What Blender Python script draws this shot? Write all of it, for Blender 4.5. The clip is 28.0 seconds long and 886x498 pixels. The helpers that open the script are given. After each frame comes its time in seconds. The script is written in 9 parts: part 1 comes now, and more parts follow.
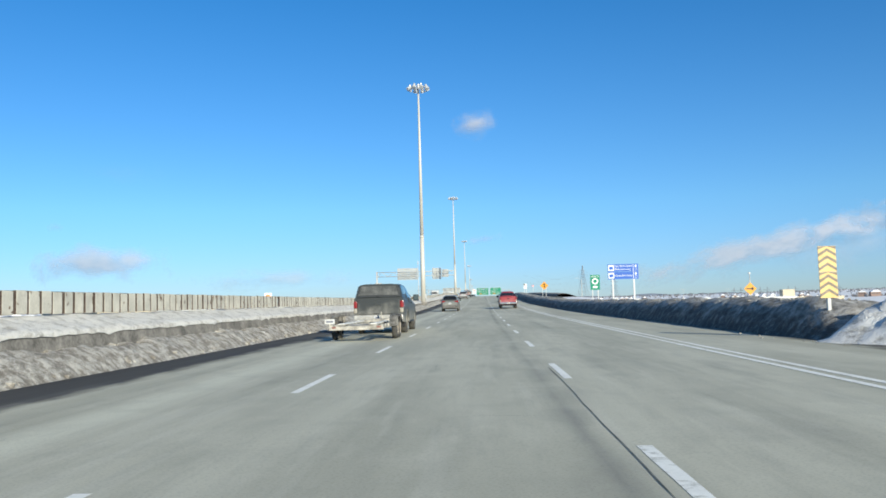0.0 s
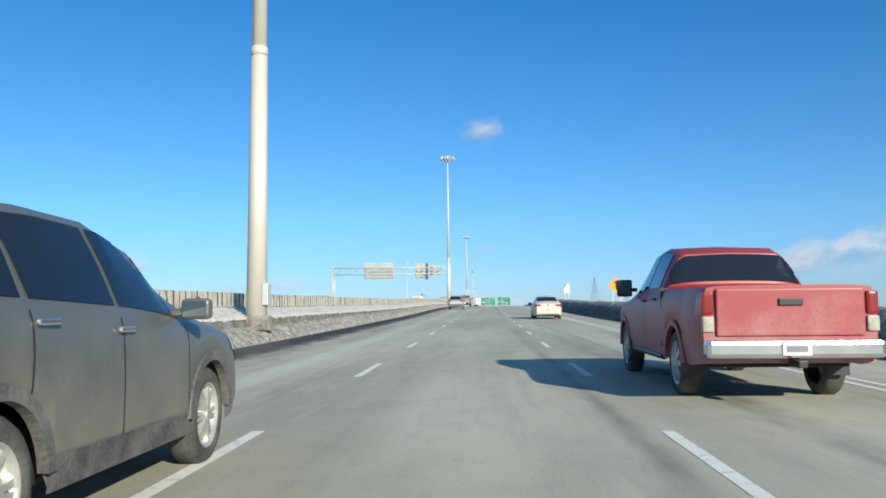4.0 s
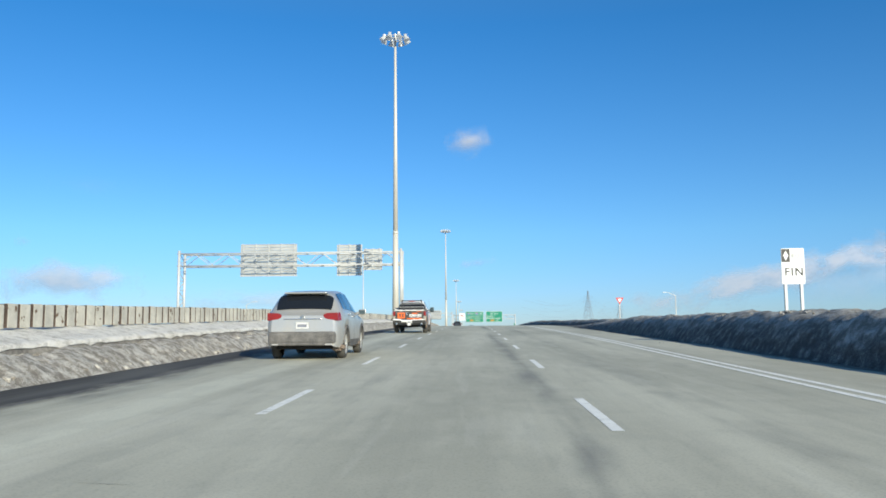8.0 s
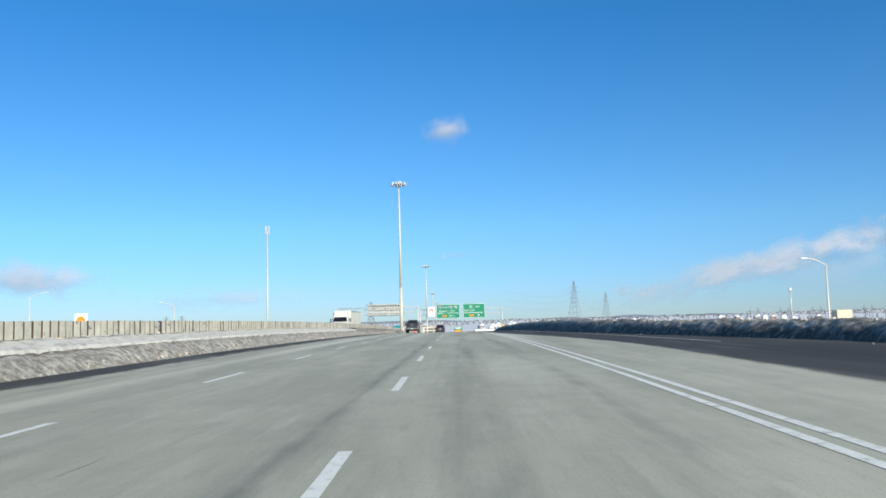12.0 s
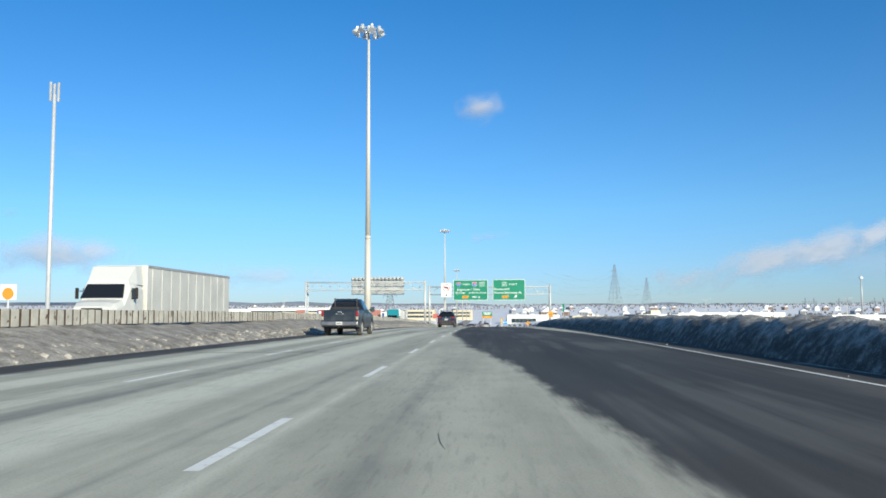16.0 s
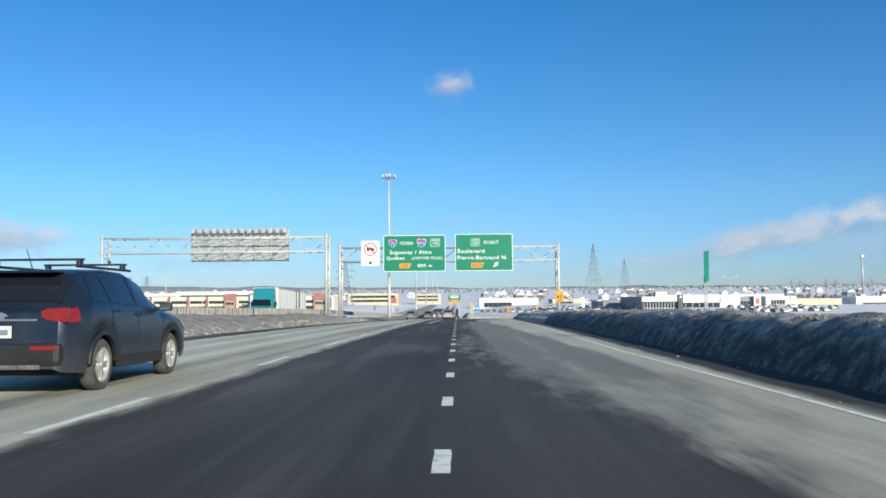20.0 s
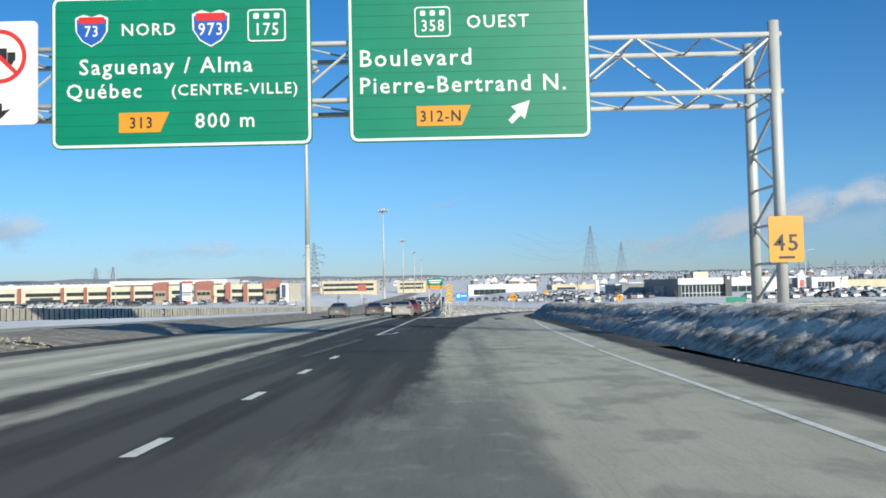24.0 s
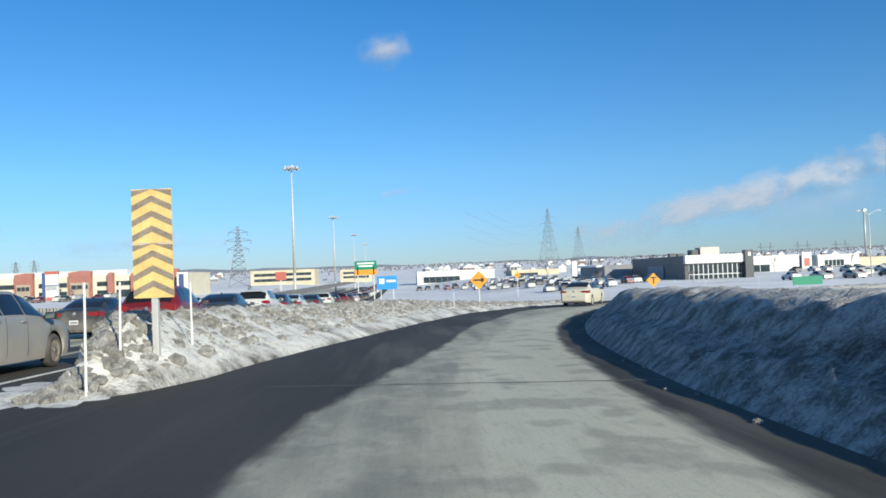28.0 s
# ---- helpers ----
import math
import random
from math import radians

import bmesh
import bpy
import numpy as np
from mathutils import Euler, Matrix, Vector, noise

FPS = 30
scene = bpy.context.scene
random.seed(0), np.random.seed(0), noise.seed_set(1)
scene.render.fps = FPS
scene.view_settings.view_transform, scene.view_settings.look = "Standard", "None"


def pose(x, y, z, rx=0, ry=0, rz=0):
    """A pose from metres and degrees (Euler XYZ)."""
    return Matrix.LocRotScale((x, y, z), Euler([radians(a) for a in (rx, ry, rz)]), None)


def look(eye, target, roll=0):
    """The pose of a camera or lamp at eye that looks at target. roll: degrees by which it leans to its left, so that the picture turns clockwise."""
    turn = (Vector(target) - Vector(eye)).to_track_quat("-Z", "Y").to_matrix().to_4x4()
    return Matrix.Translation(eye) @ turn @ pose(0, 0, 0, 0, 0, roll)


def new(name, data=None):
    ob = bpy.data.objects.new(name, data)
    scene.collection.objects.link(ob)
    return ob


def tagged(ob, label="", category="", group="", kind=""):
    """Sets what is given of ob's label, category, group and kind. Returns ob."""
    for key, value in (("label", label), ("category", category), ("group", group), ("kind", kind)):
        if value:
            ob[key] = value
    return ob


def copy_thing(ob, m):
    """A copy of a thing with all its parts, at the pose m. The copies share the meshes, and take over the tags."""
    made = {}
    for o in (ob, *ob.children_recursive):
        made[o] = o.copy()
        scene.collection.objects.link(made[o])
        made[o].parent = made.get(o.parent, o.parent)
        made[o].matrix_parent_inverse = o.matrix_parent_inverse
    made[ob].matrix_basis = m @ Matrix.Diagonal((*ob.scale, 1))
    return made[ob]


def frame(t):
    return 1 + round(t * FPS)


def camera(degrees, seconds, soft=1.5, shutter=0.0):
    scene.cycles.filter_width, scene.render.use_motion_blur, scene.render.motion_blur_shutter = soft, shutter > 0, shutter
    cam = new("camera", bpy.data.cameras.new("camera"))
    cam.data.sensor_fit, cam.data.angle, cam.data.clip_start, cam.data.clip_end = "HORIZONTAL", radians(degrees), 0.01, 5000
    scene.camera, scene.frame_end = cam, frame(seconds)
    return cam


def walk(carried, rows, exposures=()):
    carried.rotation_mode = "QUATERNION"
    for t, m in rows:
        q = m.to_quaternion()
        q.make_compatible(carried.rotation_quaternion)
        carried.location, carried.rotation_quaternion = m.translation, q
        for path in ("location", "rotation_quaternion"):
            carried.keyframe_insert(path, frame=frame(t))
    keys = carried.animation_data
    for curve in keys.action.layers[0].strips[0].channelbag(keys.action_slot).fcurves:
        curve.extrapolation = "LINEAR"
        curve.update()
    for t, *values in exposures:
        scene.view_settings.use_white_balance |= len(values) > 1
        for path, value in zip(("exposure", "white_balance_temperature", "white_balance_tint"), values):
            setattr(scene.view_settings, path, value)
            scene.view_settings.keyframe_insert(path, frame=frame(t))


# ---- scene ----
# The camera: a phone behind the windscreen of a car on the motorway.
FOV = 56.53
ROWS = (  # seconds, x, y, z, heading to the left, upward tilt, roll
    (0, 0.62, -24.63, 0.98, 2.62, 4.11, -1.54),
    (0.5, 0.60, -14.32, 1.03, 2.57, 4.12, -1.77),
    (1, 0.58, -3.99, 1.10, 2.75, 4.27, -1.51),
    (1.5, 0.51, 6.39, 1.17, 2.79, 4.37, -1.20),
    (2, 0.47, 16.82, 1.25, 2.96, 4.43, -1.06),
    (2.5, 0.45, 27.30, 1.34, 3.15, 4.45, -1.06),
    (4.5, 0.16, 69.41, 1.88, 2.89, 4.99, -0.34),
    (5, 0.13, 79.86, 2.07, 2.78, 5.13, -0.36),
    (5.5, 0.08, 90.32, 2.29, 2.63, 5.47, -0.40),
    (6, 0.09, 100.63, 2.51, 2.43, 5.24, -0.34),
    (6.5, 0.14, 110.75, 2.75, 2.24, 5.08, -0.22),
    (7, 0.21, 120.77, 2.98, 2.08, 5.25, -0.20),
    (7.5, 0.32, 130.69, 3.23, 2.01, 5.68, -0.27),
    (8, 0.49, 140.47, 3.49, 2.06, 5.92, -0.43),
    (8.5, 0.65, 150.25, 3.76, 2.22, 5.93, -0.47),
    (9, 0.79, 160.04, 4.02, 2.49, 5.77, -0.20),
    (9.5, 0.95, 169.90, 4.28, 2.09, 5.56, 0.30),
    (10, 1.13, 179.82, 4.51, 1.39, 5.47, 0.83),
    (10.5, 1.40, 189.93, 4.73, 0.74, 5.48, 0.95),
    (11, 1.73, 200.16, 4.95, 0.51, 5.70, 0.55),
    (11.5, 2.22, 210.31, 5.14, 0.30, 5.56, -0.40),
    (12, 2.75, 220.42, 5.32, 0.64, 5.49, -1.50),
    (12.5, 3.22, 230.52, 5.48, 0.99, 5.37, -1.60),
    (14.5, 3.99, 271.03, 5.87, 2.48, 4.42, -0.96),
    (15, 3.98, 280.70, 5.91, 2.72, 4.20, -0.58),
    (15.5, 3.98, 290.34, 5.94, 2.90, 4.29, -0.20),
    (16, 3.93, 299.95, 5.96, 2.91, 4.35, -0.15),
    (16.5, 3.91, 309.51, 5.96, 2.55, 4.01, -0.19),
    (17, 3.95, 319.03, 5.95, 2.29, 3.76, -0.26),
    (17.5, 4.15, 328.49, 5.92, 2.32, 3.74, -0.38),
    (18, 4.38, 337.87, 5.88, 2.20, 3.75, -0.46),
    (18.5, 4.66, 347.14, 5.82, 1.93, 3.40, -0.49),
    (19, 4.95, 356.33, 5.75, 1.57, 3.18, -0.46),
    (19.5, 5.27, 365.47, 5.67, 1.21, 3.26, -0.42),
    (20, 5.68, 374.63, 5.57, 0.93, 3.23, -0.46),
    (20.5, 6.11, 383.92, 5.46, 0.82, 3.15, -0.51),
    (22.5, 7.37, 419.63, 4.90, 1.81, 2.71, -1.42),
    (23, 7.57, 427.83, 4.75, 1.57, 2.56, -1.26),
    (23.5, 7.75, 435.94, 4.58, 0.97, 2.47, -1.19),
    (24, 8.01, 443.98, 4.41, 0.21, 2.42, -1.20),
    (24.5, 8.40, 451.72, 4.23, -0.46, 2.36, -1.35),
    (25, 8.90, 459.13, 4.06, -1.13, 2.37, -1.67),
    (25.5, 9.40, 466.34, 3.89, -1.75, 2.20, -1.98),
    (26, 9.90, 473.42, 3.72, -2.34, 2.05, -2.12),
    (26.5, 10.39, 480.43, 3.55, -2.65, 2.11, -2.13),
    (27, 10.86, 487.40, 3.38, -2.63, 1.86, -2.14),
    (27.5, 11.30, 494.34, 3.21, -2.78, 1.61, -2.14),
    (28, 11.70, 501.29, 3.03, -3.04, 1.59, -2.20),
)


def ride(x, y, z, yaw, up, roll):
    yaw, up = radians(yaw), radians(up)
    ahead = Vector((-math.sin(yaw) * math.cos(up), math.cos(yaw) * math.cos(up), math.sin(up)))
    eye = Vector((x, y, z))
    return look(eye, eye + ahead, roll)


LIGHTNESS = ((0, 0.07), (2, 0.08), (5, 0.05), (6, -0.08), (7, 0.0), (8, 0.07), (10, 0.04), (12, 0.08), (15, 0.08), (17, 0.04), (19, 0.07), (20, 0.0), (23, -0.04), (24, -0.14), (25, -0.02), (28, -0.02))
cam = camera(FOV, 28.0, soft=1.7)
walk(cam, [(t, ride(*row)) for t, *row in ROWS], exposures=[(t, ev, 6350, 4.5) for t, ev in LIGHTNESS])

# ---- world and sun ----
SUN_AZ, SUN_EL = radians(150), radians(20)
TO_SUN = Vector((math.sin(SUN_AZ) * math.cos(SUN_EL), math.cos(SUN_AZ) * math.cos(SUN_EL), math.sin(SUN_EL)))
world = bpy.data.worlds.new("world")
scene.world = world
world.use_nodes = True
wn = world.node_tree
sky = wn.nodes.new("ShaderNodeTexSky")
sky.sky_type, sky.sun_disc = "NISHITA", False
sky.sun_elevation, sky.sun_rotation = SUN_EL, SUN_AZ
sky.air_density, sky.dust_density, sky.ozone_density = 1.0, 0.1, 3.5
# clear winter sky, tinted bluer in view and whiter unseen overhead, softening blue shade
way = wn.nodes.new("ShaderNodeTexCoord")
split = wn.nodes.new("ShaderNodeSeparateXYZ")
tone = wn.nodes.new("ShaderNodeValToRGB")
blend = wn.nodes.new("ShaderNodeMix")
blend.data_type, blend.blend_type = "RGBA", "MULTIPLY"
blend.inputs[0].default_value = 1.0
tone.color_ramp.elements[0].position, tone.color_ramp.elements[1].position = 0.0, 0.36
tone.color_ramp.elements[0].color, tone.color_ramp.elements[1].color = (0.47, 0.60, 0.92, 1), (0.25, 0.68, 1.0, 1)
tone.color_ramp.elements.new(1.0).color = (0.88, 0.97, 1.0, 1)
tone.color_ramp.elements.new(0.62).color = (0.66, 0.88, 1.0, 1)
tone.color_ramp.elements.new(0.12).color = (0.48, 0.74, 1.0, 1)
tone.color_ramp.elements.new(0.05).color = (0.48, 0.66, 1.0, 1)
wn.links.new(way.outputs["Generated"], split.inputs[0])
wn.links.new(split.outputs["Z"], tone.inputs[0])
wn.links.new(sky.outputs[0], blend.inputs[6])
wn.links.new(tone.outputs[0], blend.inputs[7])
wn.links.new(blend.outputs[2], wn.nodes["Background"].inputs[0])
wn.nodes["Background"].inputs[1].default_value = 0.135
sun = new("sun", bpy.data.lights.new("sun", "SUN"))
sun.data.energy, sun.data.angle, sun.data.color = 6.0, radians(0.55), (1.0, 0.905, 0.74)
sun.matrix_world = look(TO_SUN * 100, (0, 0, 0))


# ---- small tools ----
def interp(v, xs, ys):
    return float(np.interp(v, xs, ys))


def smooth(a, b, v):
    u = min(1.0, max(0.0, (v - a) / (b - a)))
    return u * u * (3 - 2 * u)


KNOT = 60.0
PROFILE = (-1.1, -0.7, -0.3, 0.01, 0.6, 1.85, 3.4, 4.49, 4.84, 4.61, 3.78, 2.44, 0.91, -0.65, -1.9, -2.6, -2.9, -3.0, -3.0, -3.0, -3.0, -3.0, -3.0)


def road_z(y):
    """Height of the carriageway along its length."""
    u = min(max((y + 180) / KNOT, 0.0), len(PROFILE) - 1.001)
    i = int(u)
    u -= i
    z = [PROFILE[min(max(k, 0), len(PROFILE) - 1)] for k in (i - 1, i, i + 1, i + 2)]
    m0, m1 = (z[2] - z[0]) / 2, (z[3] - z[1]) / 2
    return (2 * u**3 - 3 * u**2 + 1) * z[1] + (u**3 - 2 * u**2 + u) * m0 + (3 * u**2 - 2 * u**3) * z[2] + (u**3 - u**2) * m1


def slope(y):
    return math.atan2(road_z(y + 1) - road_z(y - 1), 2)


def thing(name, label, category, group="", kind="", m=None):
    ob = new(name)
    ob.empty_display_size = 0.3
    if m is not None:
        ob.matrix_world = m
    return tagged(ob, label, category, group, kind)


def mesh_of(bm, name, material, smooth_faces=False):
    me = bpy.data.meshes.new(name)
    bm.to_mesh(me)
    bm.free()
    for mm in material if isinstance(material, (list, tuple)) else [material]:
        me.materials.append(mm)
    if smooth_faces:
        me.polygons.foreach_set("use_smooth", [True] * len(me.polygons))
    return me


def part(name, bm, material, parent=None, label="", round_=False, m=None):
    ob = new(name, bm if isinstance(bm, bpy.types.Mesh) else mesh_of(bm, name, material, round_))
    if parent is not None:
        ob.parent = parent
    if m is not None:
        ob.matrix_basis = m
    return tagged(ob, label)


def box(bm, cx, cy, cz, sx, sy, sz, bevel=0.0, rot=None):
    m = Matrix.Translation((cx, cy, cz)) @ (rot or Matrix()) @ Matrix.Diagonal((sx, sy, sz, 1))
    got = bmesh.ops.create_cube(bm, size=1, matrix=m)["verts"]
    if bevel:
        edges = list({e for v in got for e in v.link_edges})
        bmesh.ops.bevel(bm, geom=edges, offset=bevel, segments=2, affect="EDGES", profile=0.6)
    return bm


def tube(bm, a, b, r0, r1=None, n=8, caps=True):
    a, b = Vector(a), Vector(b)
    r1 = r0 if r1 is None else r1
    axis = b - a
    m = Matrix.Translation((a + b) / 2) @ axis.to_track_quat("Z", "Y").to_matrix().to_4x4()
    bmesh.ops.create_cone(bm, cap_ends=caps, segments=n, radius1=r0, radius2=r1, depth=axis.length, matrix=m)
    return bm


def poly(bm, pts):
    return bm.faces.new([bm.verts.new(p) for p in pts])


def prism(bm, pts, d):
    """A flat outline (counter-clockwise seen from -y) in x and z, from y = 0 to y = d."""
    a = [bm.verts.new((x, 0, z)) for x, z in pts]
    b = [bm.verts.new((x, d, z)) for x, z in pts]
    n = len(pts)
    bm.faces.new(a)
    bm.faces.new(b[::-1])
    for i in range(n):
        bm.faces.new((a[i], b[i], b[(i + 1) % n], a[(i + 1) % n]))
    bmesh.ops.recalc_face_normals(bm, faces=bm.faces[:])
    return bm


def B():
    return bmesh.new()


def sheet(bm, rows):
    """Faces between rows of points."""
    vs = [[bm.verts.new(p) for p in row] for row in rows]
    for r0, r1 in zip(vs, vs[1:]):
        for i in range(len(r0) - 1):
            bm.faces.new((r0[i], r0[i + 1], r1[i + 1], r1[i]))
    return bm


# ---- materials ----
MATS = {}


def mat(name, color, rough=0.6, metal=0.0, vary=0.12, scale=6.0, fine=60.0, bump=0.15, spec=0.5, tint=None, coat=0.0, dist=0.01):
    """A painted, metal or mineral surface with two sizes of variation and a fine relief."""
    if name in MATS:
        return MATS[name]
    m = bpy.data.materials.new(name)
    m.use_nodes = True
    t = m.node_tree
    p = t.nodes["Principled BSDF"]
    co = t.nodes.new("ShaderNodeTexCoord")
    big, small = t.nodes.new("ShaderNodeTexNoise"), t.nodes.new("ShaderNodeTexNoise")
    big.inputs["Scale"].default_value, small.inputs["Scale"].default_value = scale, fine
    big.inputs["Detail"].default_value = 5
    for nz in (big, small):
        t.links.new(co.outputs["Object"], nz.inputs["Vector"])
    ramp = t.nodes.new("ShaderNodeValToRGB")
    dark = [c * (1 - 2.2 * vary) for c in color]
    light = [min(1, c * (1 + 1.4 * vary)) for c in (tint or color)]
    ramp.color_ramp.elements[0].position, ramp.color_ramp.elements[1].position = 0.32, 0.7
    ramp.color_ramp.elements[0].color, ramp.color_ramp.elements[1].color = (*dark, 1), (*light, 1)
    mix = t.nodes.new("ShaderNodeMath")
    mix.operation = "MULTIPLY_ADD"
    mix.inputs[1].default_value, mix.inputs[2].default_value = 0.35, 0.0
    add = t.nodes.new("ShaderNodeMath")
    add.operation = "MULTIPLY_ADD"
    add.inputs[1].default_value = 0.65
    t.links.new(small.outputs["Fac"], mix.inputs[0])
    t.links.new(big.outputs["Fac"], add.inputs[0])
    t.links.new(mix.outputs[0], add.inputs[2])
    t.links.new(add.outputs[0], ramp.inputs[0])
    t.links.new(ramp.outputs[0], p.inputs["Base Color"])
    p.inputs["Roughness"].default_value, p.inputs["Metallic"].default_value = rough, metal
    p.inputs["Specular IOR Level"].default_value = spec
    p.inputs["Coat Weight"].default_value = coat
    p.inputs["Coat Roughness"].default_value = 0.08
    if bump:
        bp = t.nodes.new("ShaderNodeBump")
        bp.inputs["Strength"].default_value, bp.inputs["Distance"].default_value = bump, dist
        t.links.new(add.outputs[0], bp.inputs["Height"])
        t.links.new(bp.outputs[0], p.inputs["Normal"])
    MATS[name] = m
    return m


def plain_glass(name, color, rough=0.04):
    m = bpy.data.materials.new(name)
    m.use_nodes = True
    p = m.node_tree.nodes["Principled BSDF"]
    p.inputs["Base Color"].default_value = (*color, 1)
    p.inputs["Roughness"].default_value = rough
    p.inputs["Specular IOR Level"].default_value = 0.5
    MATS[name] = m
    return m


galv = mat("galvanised_steel", (0.52, 0.525, 0.51), 0.5, 0.15, 0.05, 2.0, 30, 0.03)
pole_paint = mat("weathered_pole", (0.56, 0.53, 0.46), 0.55, 0.1, 0.04, 0.5, 12, 0.02)
concrete = mat("barrier_concrete", (0.23, 0.215, 0.19), 0.9, 0, 0.34, 1.6, 14, 0.5)


def panel_concrete():
    """Beige concrete, each panel a little different, with rusty spalls."""
    m = mat("panel_concrete", (0.52, 0.495, 0.425), 0.9, 0, 0.14, 2.5, 30, 0.25)
    t = m.node_tree
    co = next(n for n in t.nodes if n.type == "TEX_COORD")
    info, sh = t.nodes.new("ShaderNodeObjectInfo"), t.nodes.new("ShaderNodeVectorMath")
    sh.operation = "MULTIPLY_ADD"
    sh.inputs[1].default_value = (90, 70, 50)
    t.links.new(info.outputs["Random"], sh.inputs[0])
    t.links.new(co.outputs["Object"], sh.inputs[2])
    for n in t.nodes:
        if n.type == "TEX_NOISE":
            t.links.new(sh.outputs[0], n.inputs["Vector"])
    spall, mr, mx = t.nodes.new("ShaderNodeTexNoise"), t.nodes.new("ShaderNodeMapRange"), t.nodes.new("ShaderNodeMix")
    spall.inputs["Scale"].default_value, spall.inputs["Detail"].default_value = 4.5, 6
    t.links.new(sh.outputs[0], spall.inputs["Vector"])
    mr.inputs[1].default_value, mr.inputs[2].default_value = 0.63, 0.67
    t.links.new(spall.outputs["Fac"], mr.inputs[0])
    mx.data_type = "RGBA"
    t.links.new(mr.outputs[0], mx.inputs[0])
    p = t.nodes["Principled BSDF"]
    t.links.new(p.inputs["Base Color"].links[0].from_socket, mx.inputs[6])
    mx.inputs[7].default_value = (0.13, 0.085, 0.055, 1)
    t.links.new(mx.outputs[2], p.inputs["Base Color"])
    return m


panel_mat = panel_concrete()
gap_dark = mat("dark_gap", (0.07, 0.05, 0.04), 0.9, 0, 0.3, 4, 40, 0.2)


def worn_paint():
    """White marking paint, scuffed through to the pavement in places."""
    m = mat("road_paint", (0.84, 0.83, 0.77), 0.7, 0, 0.06, 1.5, 22, 0.1)
    t = m.node_tree
    p = t.nodes["Principled BSDF"]
    co = next(n for n in t.nodes if n.type == "TEX_COORD")
    info, sh = t.nodes.new("ShaderNodeObjectInfo"), t.nodes.new("ShaderNodeVectorMath")
    sh.operation = "MULTIPLY_ADD"
    sh.inputs[1].default_value = (40, 60, 0)
    t.links.new(info.outputs["Random"], sh.inputs[0])
    t.links.new(co.outputs["Object"], sh.inputs[2])
    nz, mr, mx = t.nodes.new("ShaderNodeTexNoise"), t.nodes.new("ShaderNodeMapRange"), t.nodes.new("ShaderNodeMix")
    nz.inputs["Scale"].default_value, nz.inputs["Detail"].default_value, nz.inputs["Roughness"].default_value = 5.0, 8, 0.7
    t.links.new(sh.outputs[0], nz.inputs["Vector"])
    mr.inputs[1].default_value, mr.inputs[2].default_value, mr.inputs[4].default_value = 0.54, 0.66, 0.8
    t.links.new(nz.outputs["Fac"], mr.inputs[0])
    mx.data_type = "RGBA"
    t.links.new(mr.outputs[0], mx.inputs[0])
    t.links.new(p.inputs["Base Color"].links[0].from_socket, mx.inputs[6])
    mx.inputs[7].default_value = (0.38, 0.37, 0.31, 1)
    t.links.new(mx.outputs[2], p.inputs["Base Color"])
    return m


white_line = worn_paint()
tar = mat("tar_seam", (0.15, 0.15, 0.135), 0.7, 0, 0.3, 3, 40, 0.2)
black = mat("black_plastic", (0.02, 0.02, 0.022), 0.5, 0, 0.2, 5, 60, 0.1)
sign_green = mat("sign_green", (0.0, 0.20, 0.11), 0.45, 0, 0.05, 1, 20, 0.0)
sign_white = mat("sign_white", (0.78, 0.78, 0.76), 0.45, 0, 0.04, 1, 20, 0.0)
sign_yellow = mat("sign_yellow", (0.66, 0.29, 0.02), 0.45, 0, 0.05, 1, 20, 0.0)
sign_orange = mat("sign_orange", (0.80, 0.25, 0.02), 0.45, 0, 0.05, 1, 20, 0.0)
sign_blue = mat("sign_blue", (0.02, 0.10, 0.42), 0.45, 0, 0.05, 1, 20, 0.0)
sign_red = mat("sign_red", (0.60, 0.03, 0.03), 0.45, 0, 0.05, 1, 20, 0.0)
sign_back = mat("sign_back_aluminium", (0.50, 0.50, 0.47), 0.5, 0.4, 0.08, 1.5, 25, 0.05)
sign_black = mat("sign_black", (0.02, 0.02, 0.02), 0.5, 0, 0.1, 2, 20, 0.0)
lamp_glass = mat("lamp_glass", (0.55, 0.58, 0.60), 0.15, 0, 0.05, 2, 20, 0.0)
wood = mat("weathered_wood", (0.22, 0.16, 0.10), 0.85, 0, 0.2, 3, 30, 0.3)


